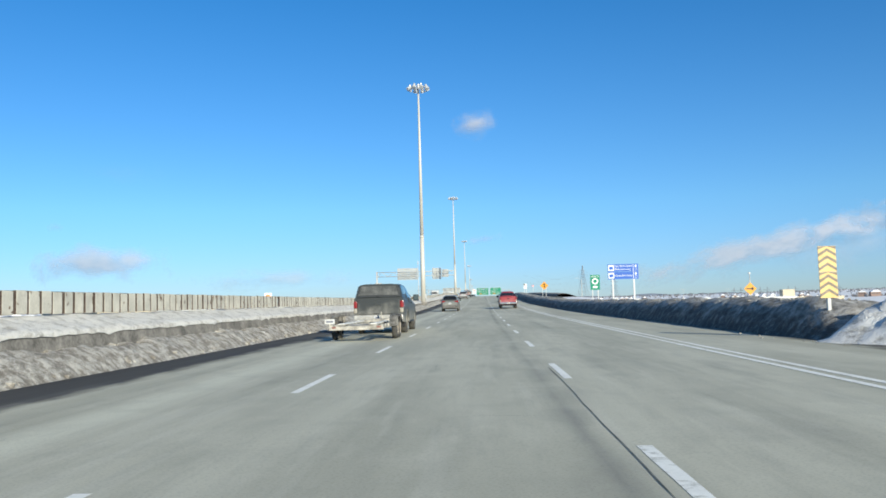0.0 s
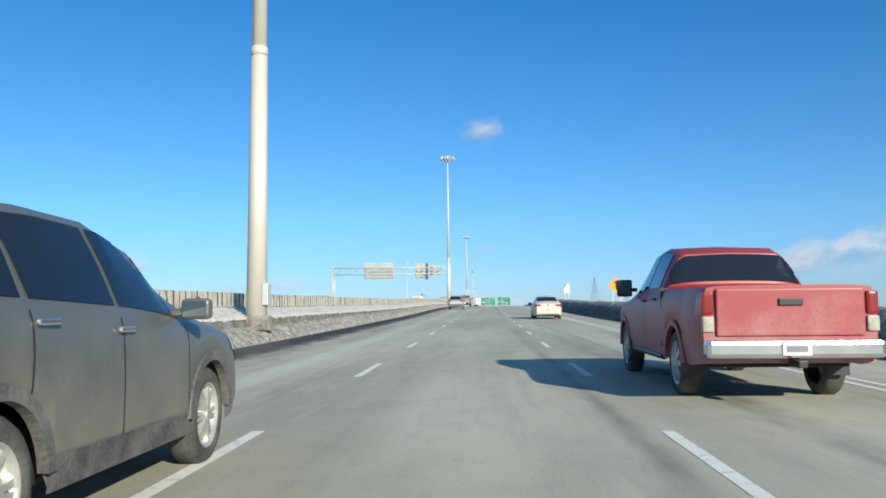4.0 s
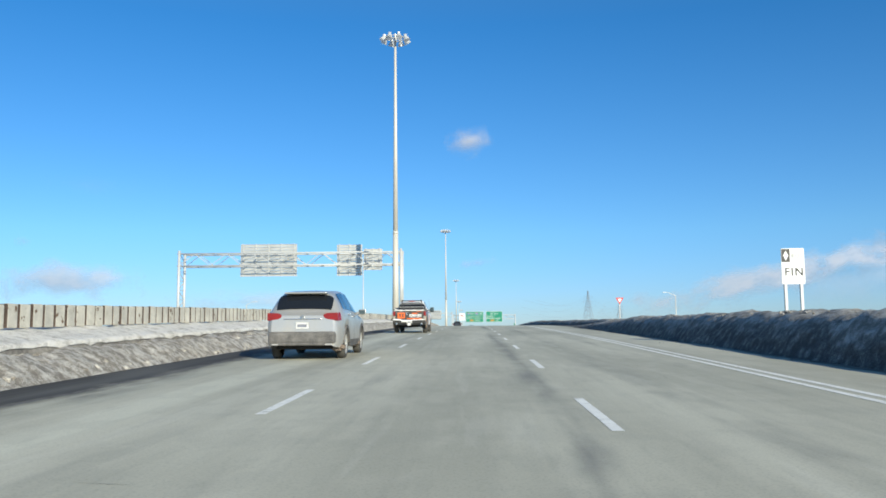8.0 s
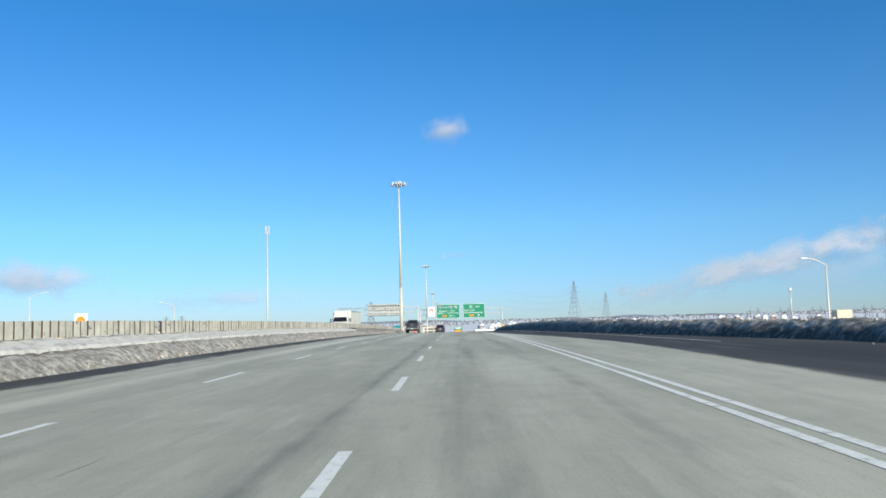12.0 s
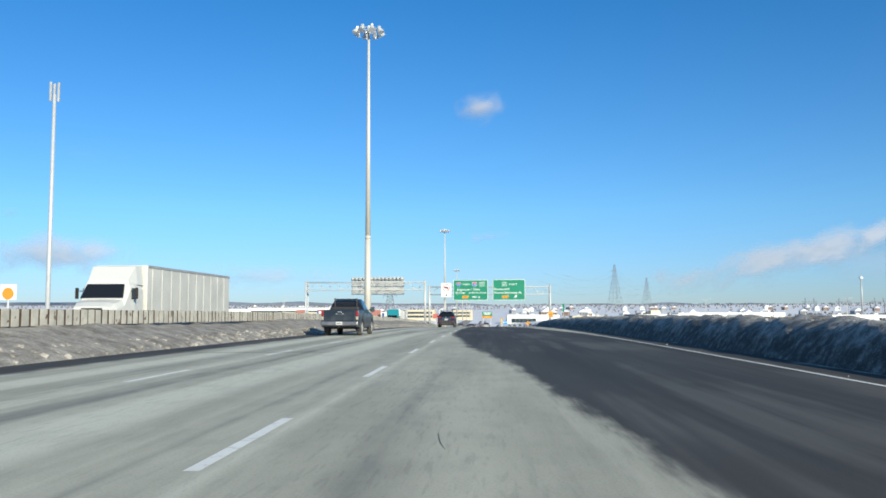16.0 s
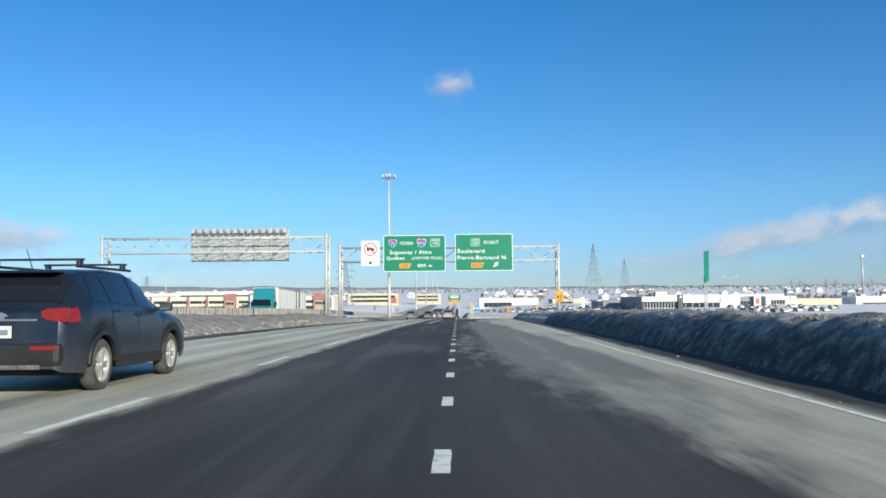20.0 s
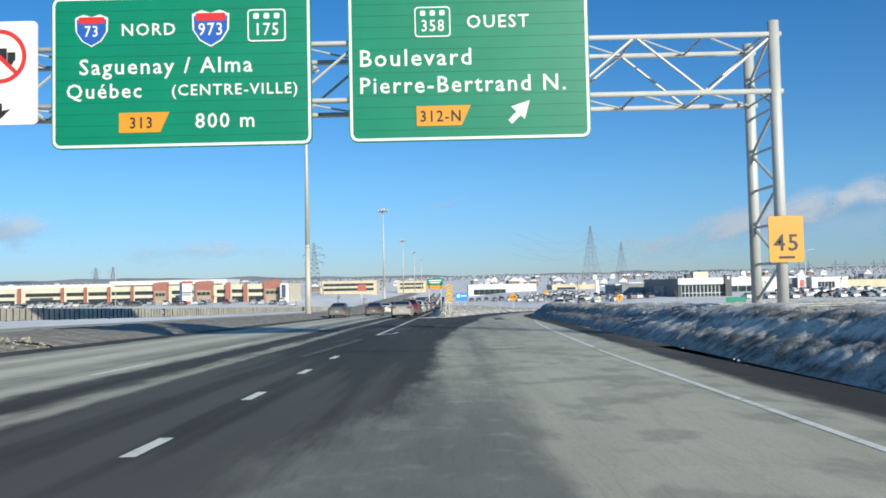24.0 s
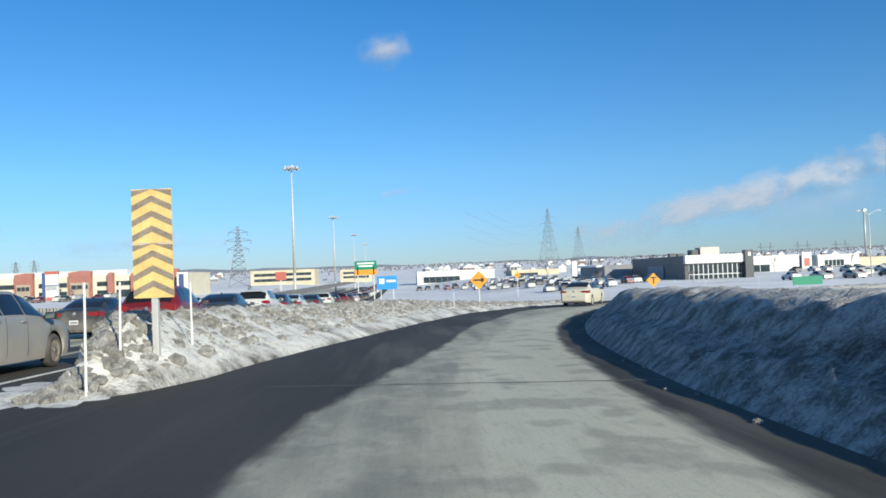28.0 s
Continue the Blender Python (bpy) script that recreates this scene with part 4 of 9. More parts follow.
text("(CENTRE-VILLE)", 0.42, -0.28, -0.67, -0.008, sign_white, b1)
exit_tab(b1, -1.0, -1.38, "313", 1.35)
text("800 m", 0.56, 0.35, -1.55, -0.008, sign_white, b1)
b2 = green_board(g3, 5.5, 11.95, 8.22, 12.4, -1.1, "green exit sign with white border")
shield(b2, -0.95, 1.12, "358", "provincial", 0.47)
text("OUEST", 0.49, -0.05, 0.94, -0.008, sign_white, b2)
text("Boulevard", 0.64, -2.95, -0.05, -0.008, sign_white, b2)
text("Pierre-Bertrand N.", 0.62, -2.95, -0.78, -0.008, sign_white, b2, stretch=0.98)
exit_tab(b2, -0.7, -1.42, "312-N", 1.45)
ar = plate("arrow", b2, [(-0.28, -0.22), (-0.06, 0.0), (-0.2, 0.14), (0.3, 0.3), (0.16, -0.2), (0.05, -0.1), (-0.18, -0.32)][::-1], 0.006, sign_white, 1.3, -0.008, -1.35)
lb = plate("lane_board", g3, rounded(2.05, 2.8, 0.12), 0.05, sign_white, -3.87, -1.1, 10.3, "white board with a barred lorry sign and a down arrow")
bm = B()
for i in range(28):
    a, c = 2 * math.pi * i / 28, 2 * math.pi * (i + 1) / 28
    poly(bm, [(r * math.cos(q), -0.006, 0.45 + r * math.sin(q)) for q, r in ((a, 0.74), (c, 0.74), (c, 0.62), (a, 0.62))])
tmpq = [(-0.5, 0.86), (-0.42, 0.94), (0.5, 0.04), (0.42, -0.04)]
poly(bm, [(px, -0.008, pz) for px, pz in tmpq])
part("ring", bm, sign_red, lb)
bm = B()
for x0_, z0_, w_, h_ in ((-0.1, 0.5, 0.62, 0.34), (0.33, 0.44, 0.22, 0.24)):
    poly(bm, [(x0_ - w_ / 2, -0.006, z0_ - h_ / 2), (x0_ + w_ / 2, -0.006, z0_ - h_ / 2), (x0_ + w_ / 2, -0.006, z0_ + h_ / 2), (x0_ - w_ / 2, -0.006, z0_ + h_ / 2)])
for x0_ in (-0.25, 0.3):
    poly(bm, [(x0_ + 0.09 * math.cos(q), -0.0062, 0.3 + 0.09 * math.sin(q)) for q in [2 * math.pi * i / 10 for i in range(10)]])
part("lorry_symbol", bm, sign_black, lb)
plate("arrow", lb, [(-0.08, 0.2), (-0.08, 0.0), (-0.32, 0.05), (0, -0.25), (0.32, 0.05), (0.08, 0.0), (0.08, 0.2)], 0.005, sign_black, 0, -0.007, -1.02)
sp = plate("speed_board", g3, rounded(0.92, 1.22, 0.06), 0.03, sign_yellow, 17.0, -1.15, 5.4, "yellow advisory speed board")
text("45", 0.62, 0, -0.3, -0.006, sign_black, sp, "CENTER")
plate("unit_bar", sp, rounded(0.42, 0.07, 0.01), 0.004, sign_black, 0, -0.005, -0.48)


# ---- road markings ----
def dash_mesh(length, width=0.12):
    bm = B()
    n = 5
    rows = []
    for i in range(n + 1):
        y = length * i / n
        j = 0.012 * noise.noise(Vector((y * 3, length, 0.5)))
        rows.append([(-width / 2 + j, y, 0), (width / 2 + j, y, 0)])
    return mesh_of(sheet(bm, rows), "dash", white_line)


def dashes(label, xs_of_y, y0, y1, period, length, width=0.12):
    root = thing("lane_line", label, "road marking", kind="structure")
    me = dash_mesh(length, width)
    y = y0
    while y < y1:
        part("dash", me, None, root, m=pose(xs_of_y(y), y, road_z(y) + 0.003, math.degrees(slope(y + length / 2))))
        y += period
    return root


faded_line = mat("faded_line_paint", (0.13, 0.127, 0.115), 0.8, 0, 0.5, 2.5, 30, 0)


def solid(label, pts, width=0.12, paint=None):
    bm = B()
    rows = []
    for i in range(len(pts) - 1):
        (xa, ya), (xb, yb) = pts[i], pts[i + 1]
        n = max(2, int(abs(yb - ya) / 2.5))
        for k in range(n):
            u = k / n
            x, y = xa + (xb - xa) * u, ya + (yb - ya) * u
            w = width * (1 + 0.25 * noise.noise(Vector((y * 0.8, x, 4))))
            up = 0.010 if y > 459 else 0.004
            rows.append([(x - w / 2, y, road_z(y) + up), (x + w / 2, y, road_z(y) + up)])
    tagged(part("edge_line", sheet(bm, rows), paint or white_line), label, "road marking", kind="structure")


dashes("broken white lane line, worn by ploughs", lambda y: -1.88, -56.86, 430, 8.604, 2.9)
dashes("broken white lane line, worn by ploughs", lambda y: 1.82, -55.0, 255, 8.47, 2.9)
dashes("broken white lane line, worn by ploughs", lambda y: 1.85, 263.4, 470, 8.47, 2.9)
dashes("short broken white line of the exit lane", lambda y: 5.56, 361.7, 462, 3.69, 0.9, 0.13)
for off in (-0.15, 0.15):
    solid("solid white line of the double bus-lane marking", [(5.42 + off, -170), (5.42 + off, 60), (5.5 + off, 160), (5.88 + off, 235), (5.88 + off, 295)], 0.13)
solid("solid white edge line along the outer lane", [(12.2, 250), (9.95, 290), (9.75, 335), (9.65, 395), (10.85, 436), (11.15, 451), (11.3, 459), (11.42, 466)], 0.095)
solid("worn white edge line half buried in median grit", [(-5.25, 138), (-5.22, 188)], 0.06, faded_line)
solid("solid white line beside the exit gore", [(5.42, 474.2), (5.5, 480), (5.6, 520), (5.6, 700)], 0.14)
solid("hooked start of the gore line", [(5.42, 474.2), (5.62, 474.6), (5.95, 475.6), (6.1, 477.5)], 0.12)
solid("worn white line before the gore", [(4.8, 462.0), (5.05, 467.5), (5.3, 474.0)], 0.22, faded_line)
solid("faded old line curving off towards the ramp", [(7.2, 485.2), (7.5, 488.0), (7.77, 490.4), (8.1, 493.6), (8.5, 497.0), (8.95, 499.8)], 0.09, faded_line)
solid("short scraped remnant of a painted line", [(6.37, 490.1), (6.55, 492.2), (6.71, 494.4)], 0.1, faded_line)
bm = B()
rows = []
for p, side in ramp_points():
    if 462.5 < p.y < 495:
        q = p + side * interp(p.y, (460, 475, 482, 488, 495), (2.2, 2.2, 2.27, 2.46, 2.7))
        rows.append([tuple(q - side * 0.06 * (1 - 0.6 * smooth(487, 495, p.y)) + Vector((0, 0, ramp_z(q.y) + 0.010))), tuple(q + side * 0.06 * (1 - 0.6 * smooth(487, 495, p.y)) + Vector((0, 0, ramp_z(q.y) + 0.010)))])
tagged(part("edge_line", sheet(bm, rows), white_line), "solid white edge line of the exit ramp", "road marking", kind="structure")

# ---- the median's panel fence ----
PITCH = 0.47
bm = box(B(), 0, 0, 0.24, 0.10, 0.39, 0.48, 0.03)
# end faces coloured dark to stand for the shade between panels
for f in bm.faces:
    if abs(f.normal.y) > 0.6:
        f.material_index = 1
panel_me = mesh_of(bm, "panel", (panel_mat, gap_dark))
bm = box(B(), 0, 0, 0.25, 0.05, 0.03, 0.5)
gap_me = mesh_of(bm, "slat_post", gap_dark)


def panel_bottom(y):
    return road_z(y) + 1.12 - median_drop(y) + 0.04 * smooth(420, 456, y) - 0.12 * smooth(470, 495, y)


def panel_fence(y0, y1):
    root = thing("panel_fence", "row of narrow beige concrete glare panels with dark joints", "fence", "median panel fence", m=pose(-8.5, y0, panel_bottom(y0)))
    z0 = panel_bottom(y0)
    n = int((y1 - y0) / PITCH)
    for i in range(n):
        y = y0 + PITCH * (i + 0.5)
        tip = random.uniform(-0.012, 0.012)
        part("panel", panel_me, None, root, m=pose(tip, y - y0, panel_bottom(y) - z0 + tip, 0, 0, random.uniform(-2.5, 2.5)))
    bm_rail = B()
    for zz in (0.08, 0.40):
        sheet(bm_rail, [[(-0.05, 12 * k, panel_bottom(y0 + 12 * k) - z0 + zz), (-0.05, 12 * k, panel_bottom(y0 + 12 * k) - z0 + zz + 0.08)] for k in range(int((y1 - y0) / 12) + 1)])
    part("rail", bm_rail, gap_dark, root, "rusty steel rail behind the panels")


for k in range(10):
    panel_fence(-48 + 60 * k, 12 + 60 * k)
root = thing("panel_fence", "far stretch of beige concrete median panels", "fence", "median panel fence", kind="stuff")
bm = B()
for i in range(600):
    y = 552 + PITCH * (i + 0.5)
    box(bm, -8.5, y, panel_bottom(y) + 0.24, 0.07, 0.39, 0.48)
part("panels", bm, panel_mat, root)


# ---- road signs ----
def posts(root, xs_, z0, z1, y=0.05, material=None, r=0.045):
    for x in xs_:
        part("post", box(B(), x, y, (z0 + z1) / 2, 2 * r, 2 * r, z1 - z0, 0.01), material or galv, root)


def chevron_board(x, y, z_top, ground_z, label, heading=0, w=0.44, h=0.65, count=2, up=True):
    root = thing("hazard_marker", label, "road sign", m=pose(x, y, 0, 0, 0, heading))
    for k in range(count):
        zc = z_top - h / 2 - k * (h + 0.01)
        b = plate("board", root, [(-w / 2, -h / 2), (w / 2, -h / 2), (w / 2, h / 2), (-w / 2, h / 2)], 0.02, mat("faded_sign_yellow", (0.78, 0.53, 0.20), 0.55, 0, 0.12, 4, 30, 0), 0, 0, zc)
        for j in range(4):
            zz = -h / 2 + 0.02 + j * h / 3.6
            bm = B()
            t_ = h / 8.5
            drop = 0.14
            for sx in (-1, 1):
                pts = [(0, zz + drop), (sx * w / 2, zz), (sx * w / 2, zz + t_), (0, zz + drop + t_)]
                pts = [(px, max(-h / 2, min(h / 2, pz))) for px, pz in pts]
                f = poly(bm, [(px, -0.004, pz) for px, pz in pts])
            bmesh.ops.remove_doubles(bm, verts=bm.verts[:], dist=0.0005)
            bmesh.ops.recalc_face_normals(bm, faces=bm.faces[:])
            part("chevron", bm, mat("faded_black_stripe", (0.27, 0.225, 0.175), 0.7, 0, 0.2, 5, 40, 0), b)
    posts(root, (0,), ground_z - 0.3, z_top - 0.1, 0.06)
    return root


chevron_board(9.36, -3.4, 2.29, 0.0, "black and yellow chevron marker on a roadside snow heap")
chevron_board(8.2, 513.2, 4.37, 1.7, "black and yellow chevron marker standing in the gore snow", -3, 0.57, 0.77)


def diamond(x, y, zc, half, ground_z, symbol, label, xs_=(-0.0,), round_board=False):
    root = thing("warning_sign", label, "road sign", m=pose(x, y, 0))
    pts = [(0, -half), (half, 0), (0, half), (-half, 0)]
    b = plate("board", root, pts, 0.02, sign_yellow, 0, 0, zc)
    bm = B()
    for a, c in symbol:
        a, c = Vector((a[0], 0, a[1])) * half, Vector((c[0], 0, c[1])) * half
        d = (c - a).normalized()
        n = Vector((d.z, 0, -d.x)) * 0.055 * half / 0.6
        poly(bm, [(v.x, -0.005, v.z) for v in (a - n, c - n, c + n, a + n)])
    bmesh.ops.recalc_face_normals(bm, faces=bm.faces[:])
    part("symbol", bm, sign_black, b)
    posts(root, xs_, ground_z - 0.4, zc, 0.05)
    return root


diamond(13.16, 141.9, 4.95, 0.84, 2.3, [((0, -0.5), (0, 0.5)), ((0, 0.5), (-0.2, 0.25)), ((0, 0.5), (0.2, 0.25)), ((0.22, -0.5), (0.0, 0.0))], "yellow diamond sign warning of a merging lane", (-0.35, 0.35))
diamond(23.75, 47.7, 1.95, 0.55, -1.5, [((-0.6, 0), (0.5, 0)), ((0.5, 0), (0.25, 0.22)), ((0.5, 0), (0.25, -0.22))], "yellow arrow sign beyond the snow bank")
diamond(36.8, 582, 1.42, 0.72, -1.5, [((0, -0.5), (0, 0.35)), ((-0.4, 0.35), (0.4, 0.35))], "yellow diamond sign with a T junction symbol")
diamond(17.3, 560, 2.35, 0.66, -0.6, [((-0.6, 0), (0.5, 0)), ((0.5, 0), (0.25, 0.22)), ((0.5, 0), (0.25, -0.22))], "yellow diamond sign with a turn arrow beside the ramp")
diamond(31.5, 640, 2.0, 0.6, -1.5, [((-0.5, 0), (0.5, 0))], "small yellow diamond sign in the snowfield")

# blue tourist sign
blue = thing("tourist_sign", "blue and white tourist direction sign on two posts", "road sign", m=pose(16.12, 66.4, 0))
for zc, h_ in ((4.88, 0.8), (4.04, 0.8)):
    b = plate("board", blue, [(-1.66, -h_ / 2), (1.66, -h_ / 2), (1.66, h_ / 2), (-1.66, h_ / 2)], 0.04, sign_blue, 0, 0, zc)
    plate("pictogram", b, rounded(0.62, 0.6, 0.05), 0.006, sign_white, -1.28, -0.007, 0)
    plate("glyph", b, rounded(0.42, 0.34, 0.04), 0.004, sign_blue, -1.28, -0.012, -0.02)
    plate("divider", b, rounded(0.05, 0.74, 0.01), 0.004, sign_white, 1.12, -0.005, 0)
    plate("arrow", b, [(-0.05, -0.02), (0.05, -0.02), (0.05, 0.12), (0.15, 0.12), (0, 0.3), (-0.15, 0.12), (-0.05, 0.12)], 0.004, sign_white, 1.38, -0.006, 0.02)
    if zc > 4.5:
        text("Parc de la Chute-", 0.28, -0.9, 0.1, -0.006, sign_white, b, stretch=0.82)
        text("Montmorency", 0.28, -0.9, -0.25, -0.006, sign_white, b, stretch=0.95)
        text("12", 0.26, 1.38, -0.28, -0.006, sign_white, b, "CENTER")
    else:
        text("Mont-Ste-Anne", 0.3, -0.9, -0.1, -0.006, sign_white, b, stretch=0.88)
        text("22", 0.26, 1.38, -0.28, -0.006, sign_white, b, "CENTER")
posts(blue, (-1.15, 1.15), -1.0, 4.7, 0.1, None, 0.09)

police = thing("police_sign", "green sign with a white round emblem and lettering", "road sign", m=pose(12.98, 66, 0))
b = plate("board", police, rounded(1.02, 1.64, 0.06), 0.03, sign_green, 0, 0, 3.35)
text("POLICE", 0.23, 0, 0.56, -0.006, sign_white, b, "CENTER", stretch=0.95)
bm = B()
for i in range(20):
    a, c = 2 * math.pi * i / 20, 2 * math.pi * (i + 1) / 20
    poly(bm, [(r * math.cos(q), -0.006, 0.12 + r * math.sin(q)) for q, r in ((a, 0.34), (c, 0.34), (c, 0.2), (a, 0.2))])
part("emblem", bm, sign_white, b)
plate("phone_symbol", b, rounded(0.5, 0.22, 0.08), 0.004, sign_white, 0, -0.006, -0.5)
posts(police, (-0.3, 0.3), 0.2, 2.8, 0.06)

fin = thing("bus_lane_sign", "white sign marking the end of the bus lane, on two posts", "road sign", m=pose(10.68, 167, 0))
b = plate("board", fin, rounded(0.72, 1.14, 0.03), 0.03, sign_white, 0, 0, 5.57)
plate("symbol_panel", b, rounded(0.26, 0.42, 0.01), 0.006, sign_black, -0.22, -0.006, 0.34)
plate("lozenge", b, [(0, -0.16), (0.08, 0), (0, 0.16), (-0.08, 0)], 0.004, sign_white, -0.22, -0.011, 0.34)
text("BUS", 0.19, 0.13, 0.27, -0.006, mat("faded_grey_ink", (0.30, 0.30, 0.30), 0.5, 0, 0.1, 2, 20, 0), b, "CENTER")
text("FIN", 0.36, 0.02, -0.3, -0.006, sign_black, b, "CENTER")
posts(fin, (-0.25, 0.25), 3.2, 5.5, 0.06)

yield_ = thing("yield_sign", "red and white triangular yield sign on a post", "road sign", m=pose(16.45, 231, 0))
b = plate("board", yield_, [(0, -0.36), (0.44, 0.36), (-0.44, 0.36)], 0.02, sign_red, 0, 0, 6.98)
plate("face", b, [(0, -0.17), (0.24, 0.24), (-0.24, 0.24)], 0.004, sign_white, 0, -0.006, 0)
posts(yield_, (0,), 4.4, 6.9, 0.05)

km = thing("marker_sign", "narrow green marker plate high on a post", "road sign", m=pose(13.35, 400, 0, 0, 0, 55))
b = plate("board", km, [(-0.2, -0.5), (0.17, -0.46), (0.22, 0.5), (-0.2, 0.44)], 0.02, sign_green, 0, 0, 6.4)
posts(km, (-0.1, 0.1), 4.2, 6.1, 0.05, None, 0.018)

far_gantry = thing("exit_sign", "distant green and yellow exit sign beside the motorway", "road sign", m=pose(4.8, 668, 0))
b = plate("board", far_gantry, rounded(4.4, 1.75, 0.1), 0.06, sign_green, 0, 0, 4.95)
for k, (w_, z_) in enumerate(((3.4, 0.4), (2.8, -0.15))):
    plate("text_bar", b, rounded(w_, 0.3, 0.05), 0.01, sign_white, 0, -0.012, z_)
plate("exit_band", b, rounded(4.4, 1.0, 0.05), 0.05, sign_yellow, 0, 0.0, -1.4)
posts(far_gantry, (-1.6, 1.6), -2.6, 4.5, 0.12, None, 0.12)
sg = thing("service_sign", "blue service sign in the snow by the ramp", "road sign", m=pose(10.4, 581, 0))
b = plate("board", sg, rounded(1.95, 1.3, 0.05), 0.05, mat("sign_light_blue", (0.03, 0.25, 0.65), 0.45, 0, 0.05, 1, 20, 0), 0, 0, 2.2)
plate("pictogram", b, rounded(0.5, 0.5, 0.05), 0.01, sign_white, -0.5, -0.012, 0.15)
plate("text_bar", b, rounded(0.9, 0.2, 0.04), 0.01, sign_white, 0.4, -0.012, 0.15)
posts(sg, (-0.6, 0.6), -1.5, 2.0, 0.08)
st = thing("street_sign", "small green street name board behind the snow bank", "road sign", m=pose(64.6, 606, 0))
b = plate("board", st, rounded(4.0, 1.1, 0.06), 0.05, sign_green, 0, 0, 0.1)
posts(st, (-1.4, 1.4), -2.4, 0.1, 0.08)
# thin marker stakes
for x, y, z1 in ((7.86, 511.5, 3.07), (7.93, 512.5, 3.06), (8.4, 514.5, 3.02), (31.5, 560, 1.9), (14.5, 545, 1.9), (36, 566, 1.6), (43, 572, 1.5)):
    root = thing("marker_stake", "thin white snow marker stake", "marker stake", "snow stakes", m=pose(x, y, land(x, y) if x > 10 else road_z(y)))
    part("rod", tube(B(), (0, 0, -0.3), (random.uniform(-0.04, 0.04), 0, z1 - root.location.z), 0.018, 0.014, 6), sign_white, root)


# ---- cracks, sealed seams and scattered grit on the pavement ----
def ribbon(verts, faces, pts, w, lift=0.004):
    """A thin strip laid along points (x, y) of the carriageway."""
    for k, (x, y) in enumerate(pts):
        x2, y2 = pts[min(k + 1, len(pts) - 1)]
        x1, y1 = pts[max(k - 1, 0)]
        d = Vector((x2 - x1, y2 - y1, 0)).normalized()
        half = w * (0.5 if 0 < k < len(pts) - 1 else 0.1)
        n = len(verts)
        z = road_z(min(y, 560)) + lift + (0.006 if y > 462 else 0)
        verts += [(x - d.y * half, y + d.x * half, z), (x + d.y * half, y - d.x * half, z)]
        if k:
            faces.append((n - 2, n - 1, n + 1, n))


def wander(rnd_, x, y, dx, dy, n, step, jitter):
    pts = []
    for _ in range(n):
        pts.append((x, y))
        x, y = x + dx * step + rnd_.gauss(0, jitter), y + dy * step + rnd_.gauss(0, jitter)
    return pts


def pavement_marks(name, label, cat, lines, material):
    verts, faces = [], []
    for pts, w in lines:
        ribbon(verts, faces, pts, w)
    me = bpy.data.meshes.new(name)
    me.from_pydata(verts, [], faces)
    me.materials.append(material)
    tagged(new(name, me), label, cat, kind="structure")


rnd = random.Random(41)
lines = []
for y in [v * 9.0 + rnd.uniform(-3, 3) for v in range(-2, 52)]:
    x = rnd.uniform(-4.6, 4.5)
    lines.append((wander(rnd, x, y + rnd.uniform(-3, 3), 1, rnd.uniform(-0.15, 0.15), rnd.randint(3, 7), 0.25, 0.035), rnd.uniform(0.004, 0.009)))
    x = rnd.choice((-3.7, -0.2, 3.6, 6.6))
    lines.append((wander(rnd, x, y, 0.0, 1, rnd.randint(3, 5), 0.35, 0.03), rnd.uniform(0.004, 0.008)))
pavement_marks("pavement_cracks", "fine dark cracks wandering over the pavement", "cracks", lines, tar)
lines = []
for k in range(-4, 44):
    if k < 6 and k % 3 == 1:
        lines.append((wander(rnd, 1.66, k * 10.0, 0, 1, 20, 0.5, 0.006), 0.014))
joint = [(9.9 + 0.3 * k, 512.0 - 0.075 * k + rnd.gauss(0, 0.015)) for k in range(18)]
lines.append((joint, 0.04))
for k in range(3):
    lines.append((wander(rnd, -1.9 + 0.3 * k, 352.3 + 0.16 * k, 1, 0.02, 13 - 2 * k, 0.34, 0.03), 0.17))
lines.append((wander(rnd, -4.5, 323.0, 1, 0.03, 14, 0.33, 0.03), 0.12))
salt = random.Random(12)
smears = [(wander(salt, 6.55, 494.3, 1, -0.28, 6, 0.3, 0.05), 0.2), (wander(salt, 6.1, 489.7, 1, 0.3, 4, 0.3, 0.05), 0.12)]
for _ in range(26):
    smears.append((wander(salt, salt.uniform(5.9, 8.6), salt.uniform(476, 506), 0.06, 1, salt.randint(3, 6), 0.55, 0.035), salt.uniform(0.02, 0.09)))
pavement_marks("salt_smears", "pale salt smears dragged over the dark pavement", "salt", smears, faded_line)
pavement_marks("sealed_seams", "dark tar sealing along the lane seams", "seams", lines, tar)


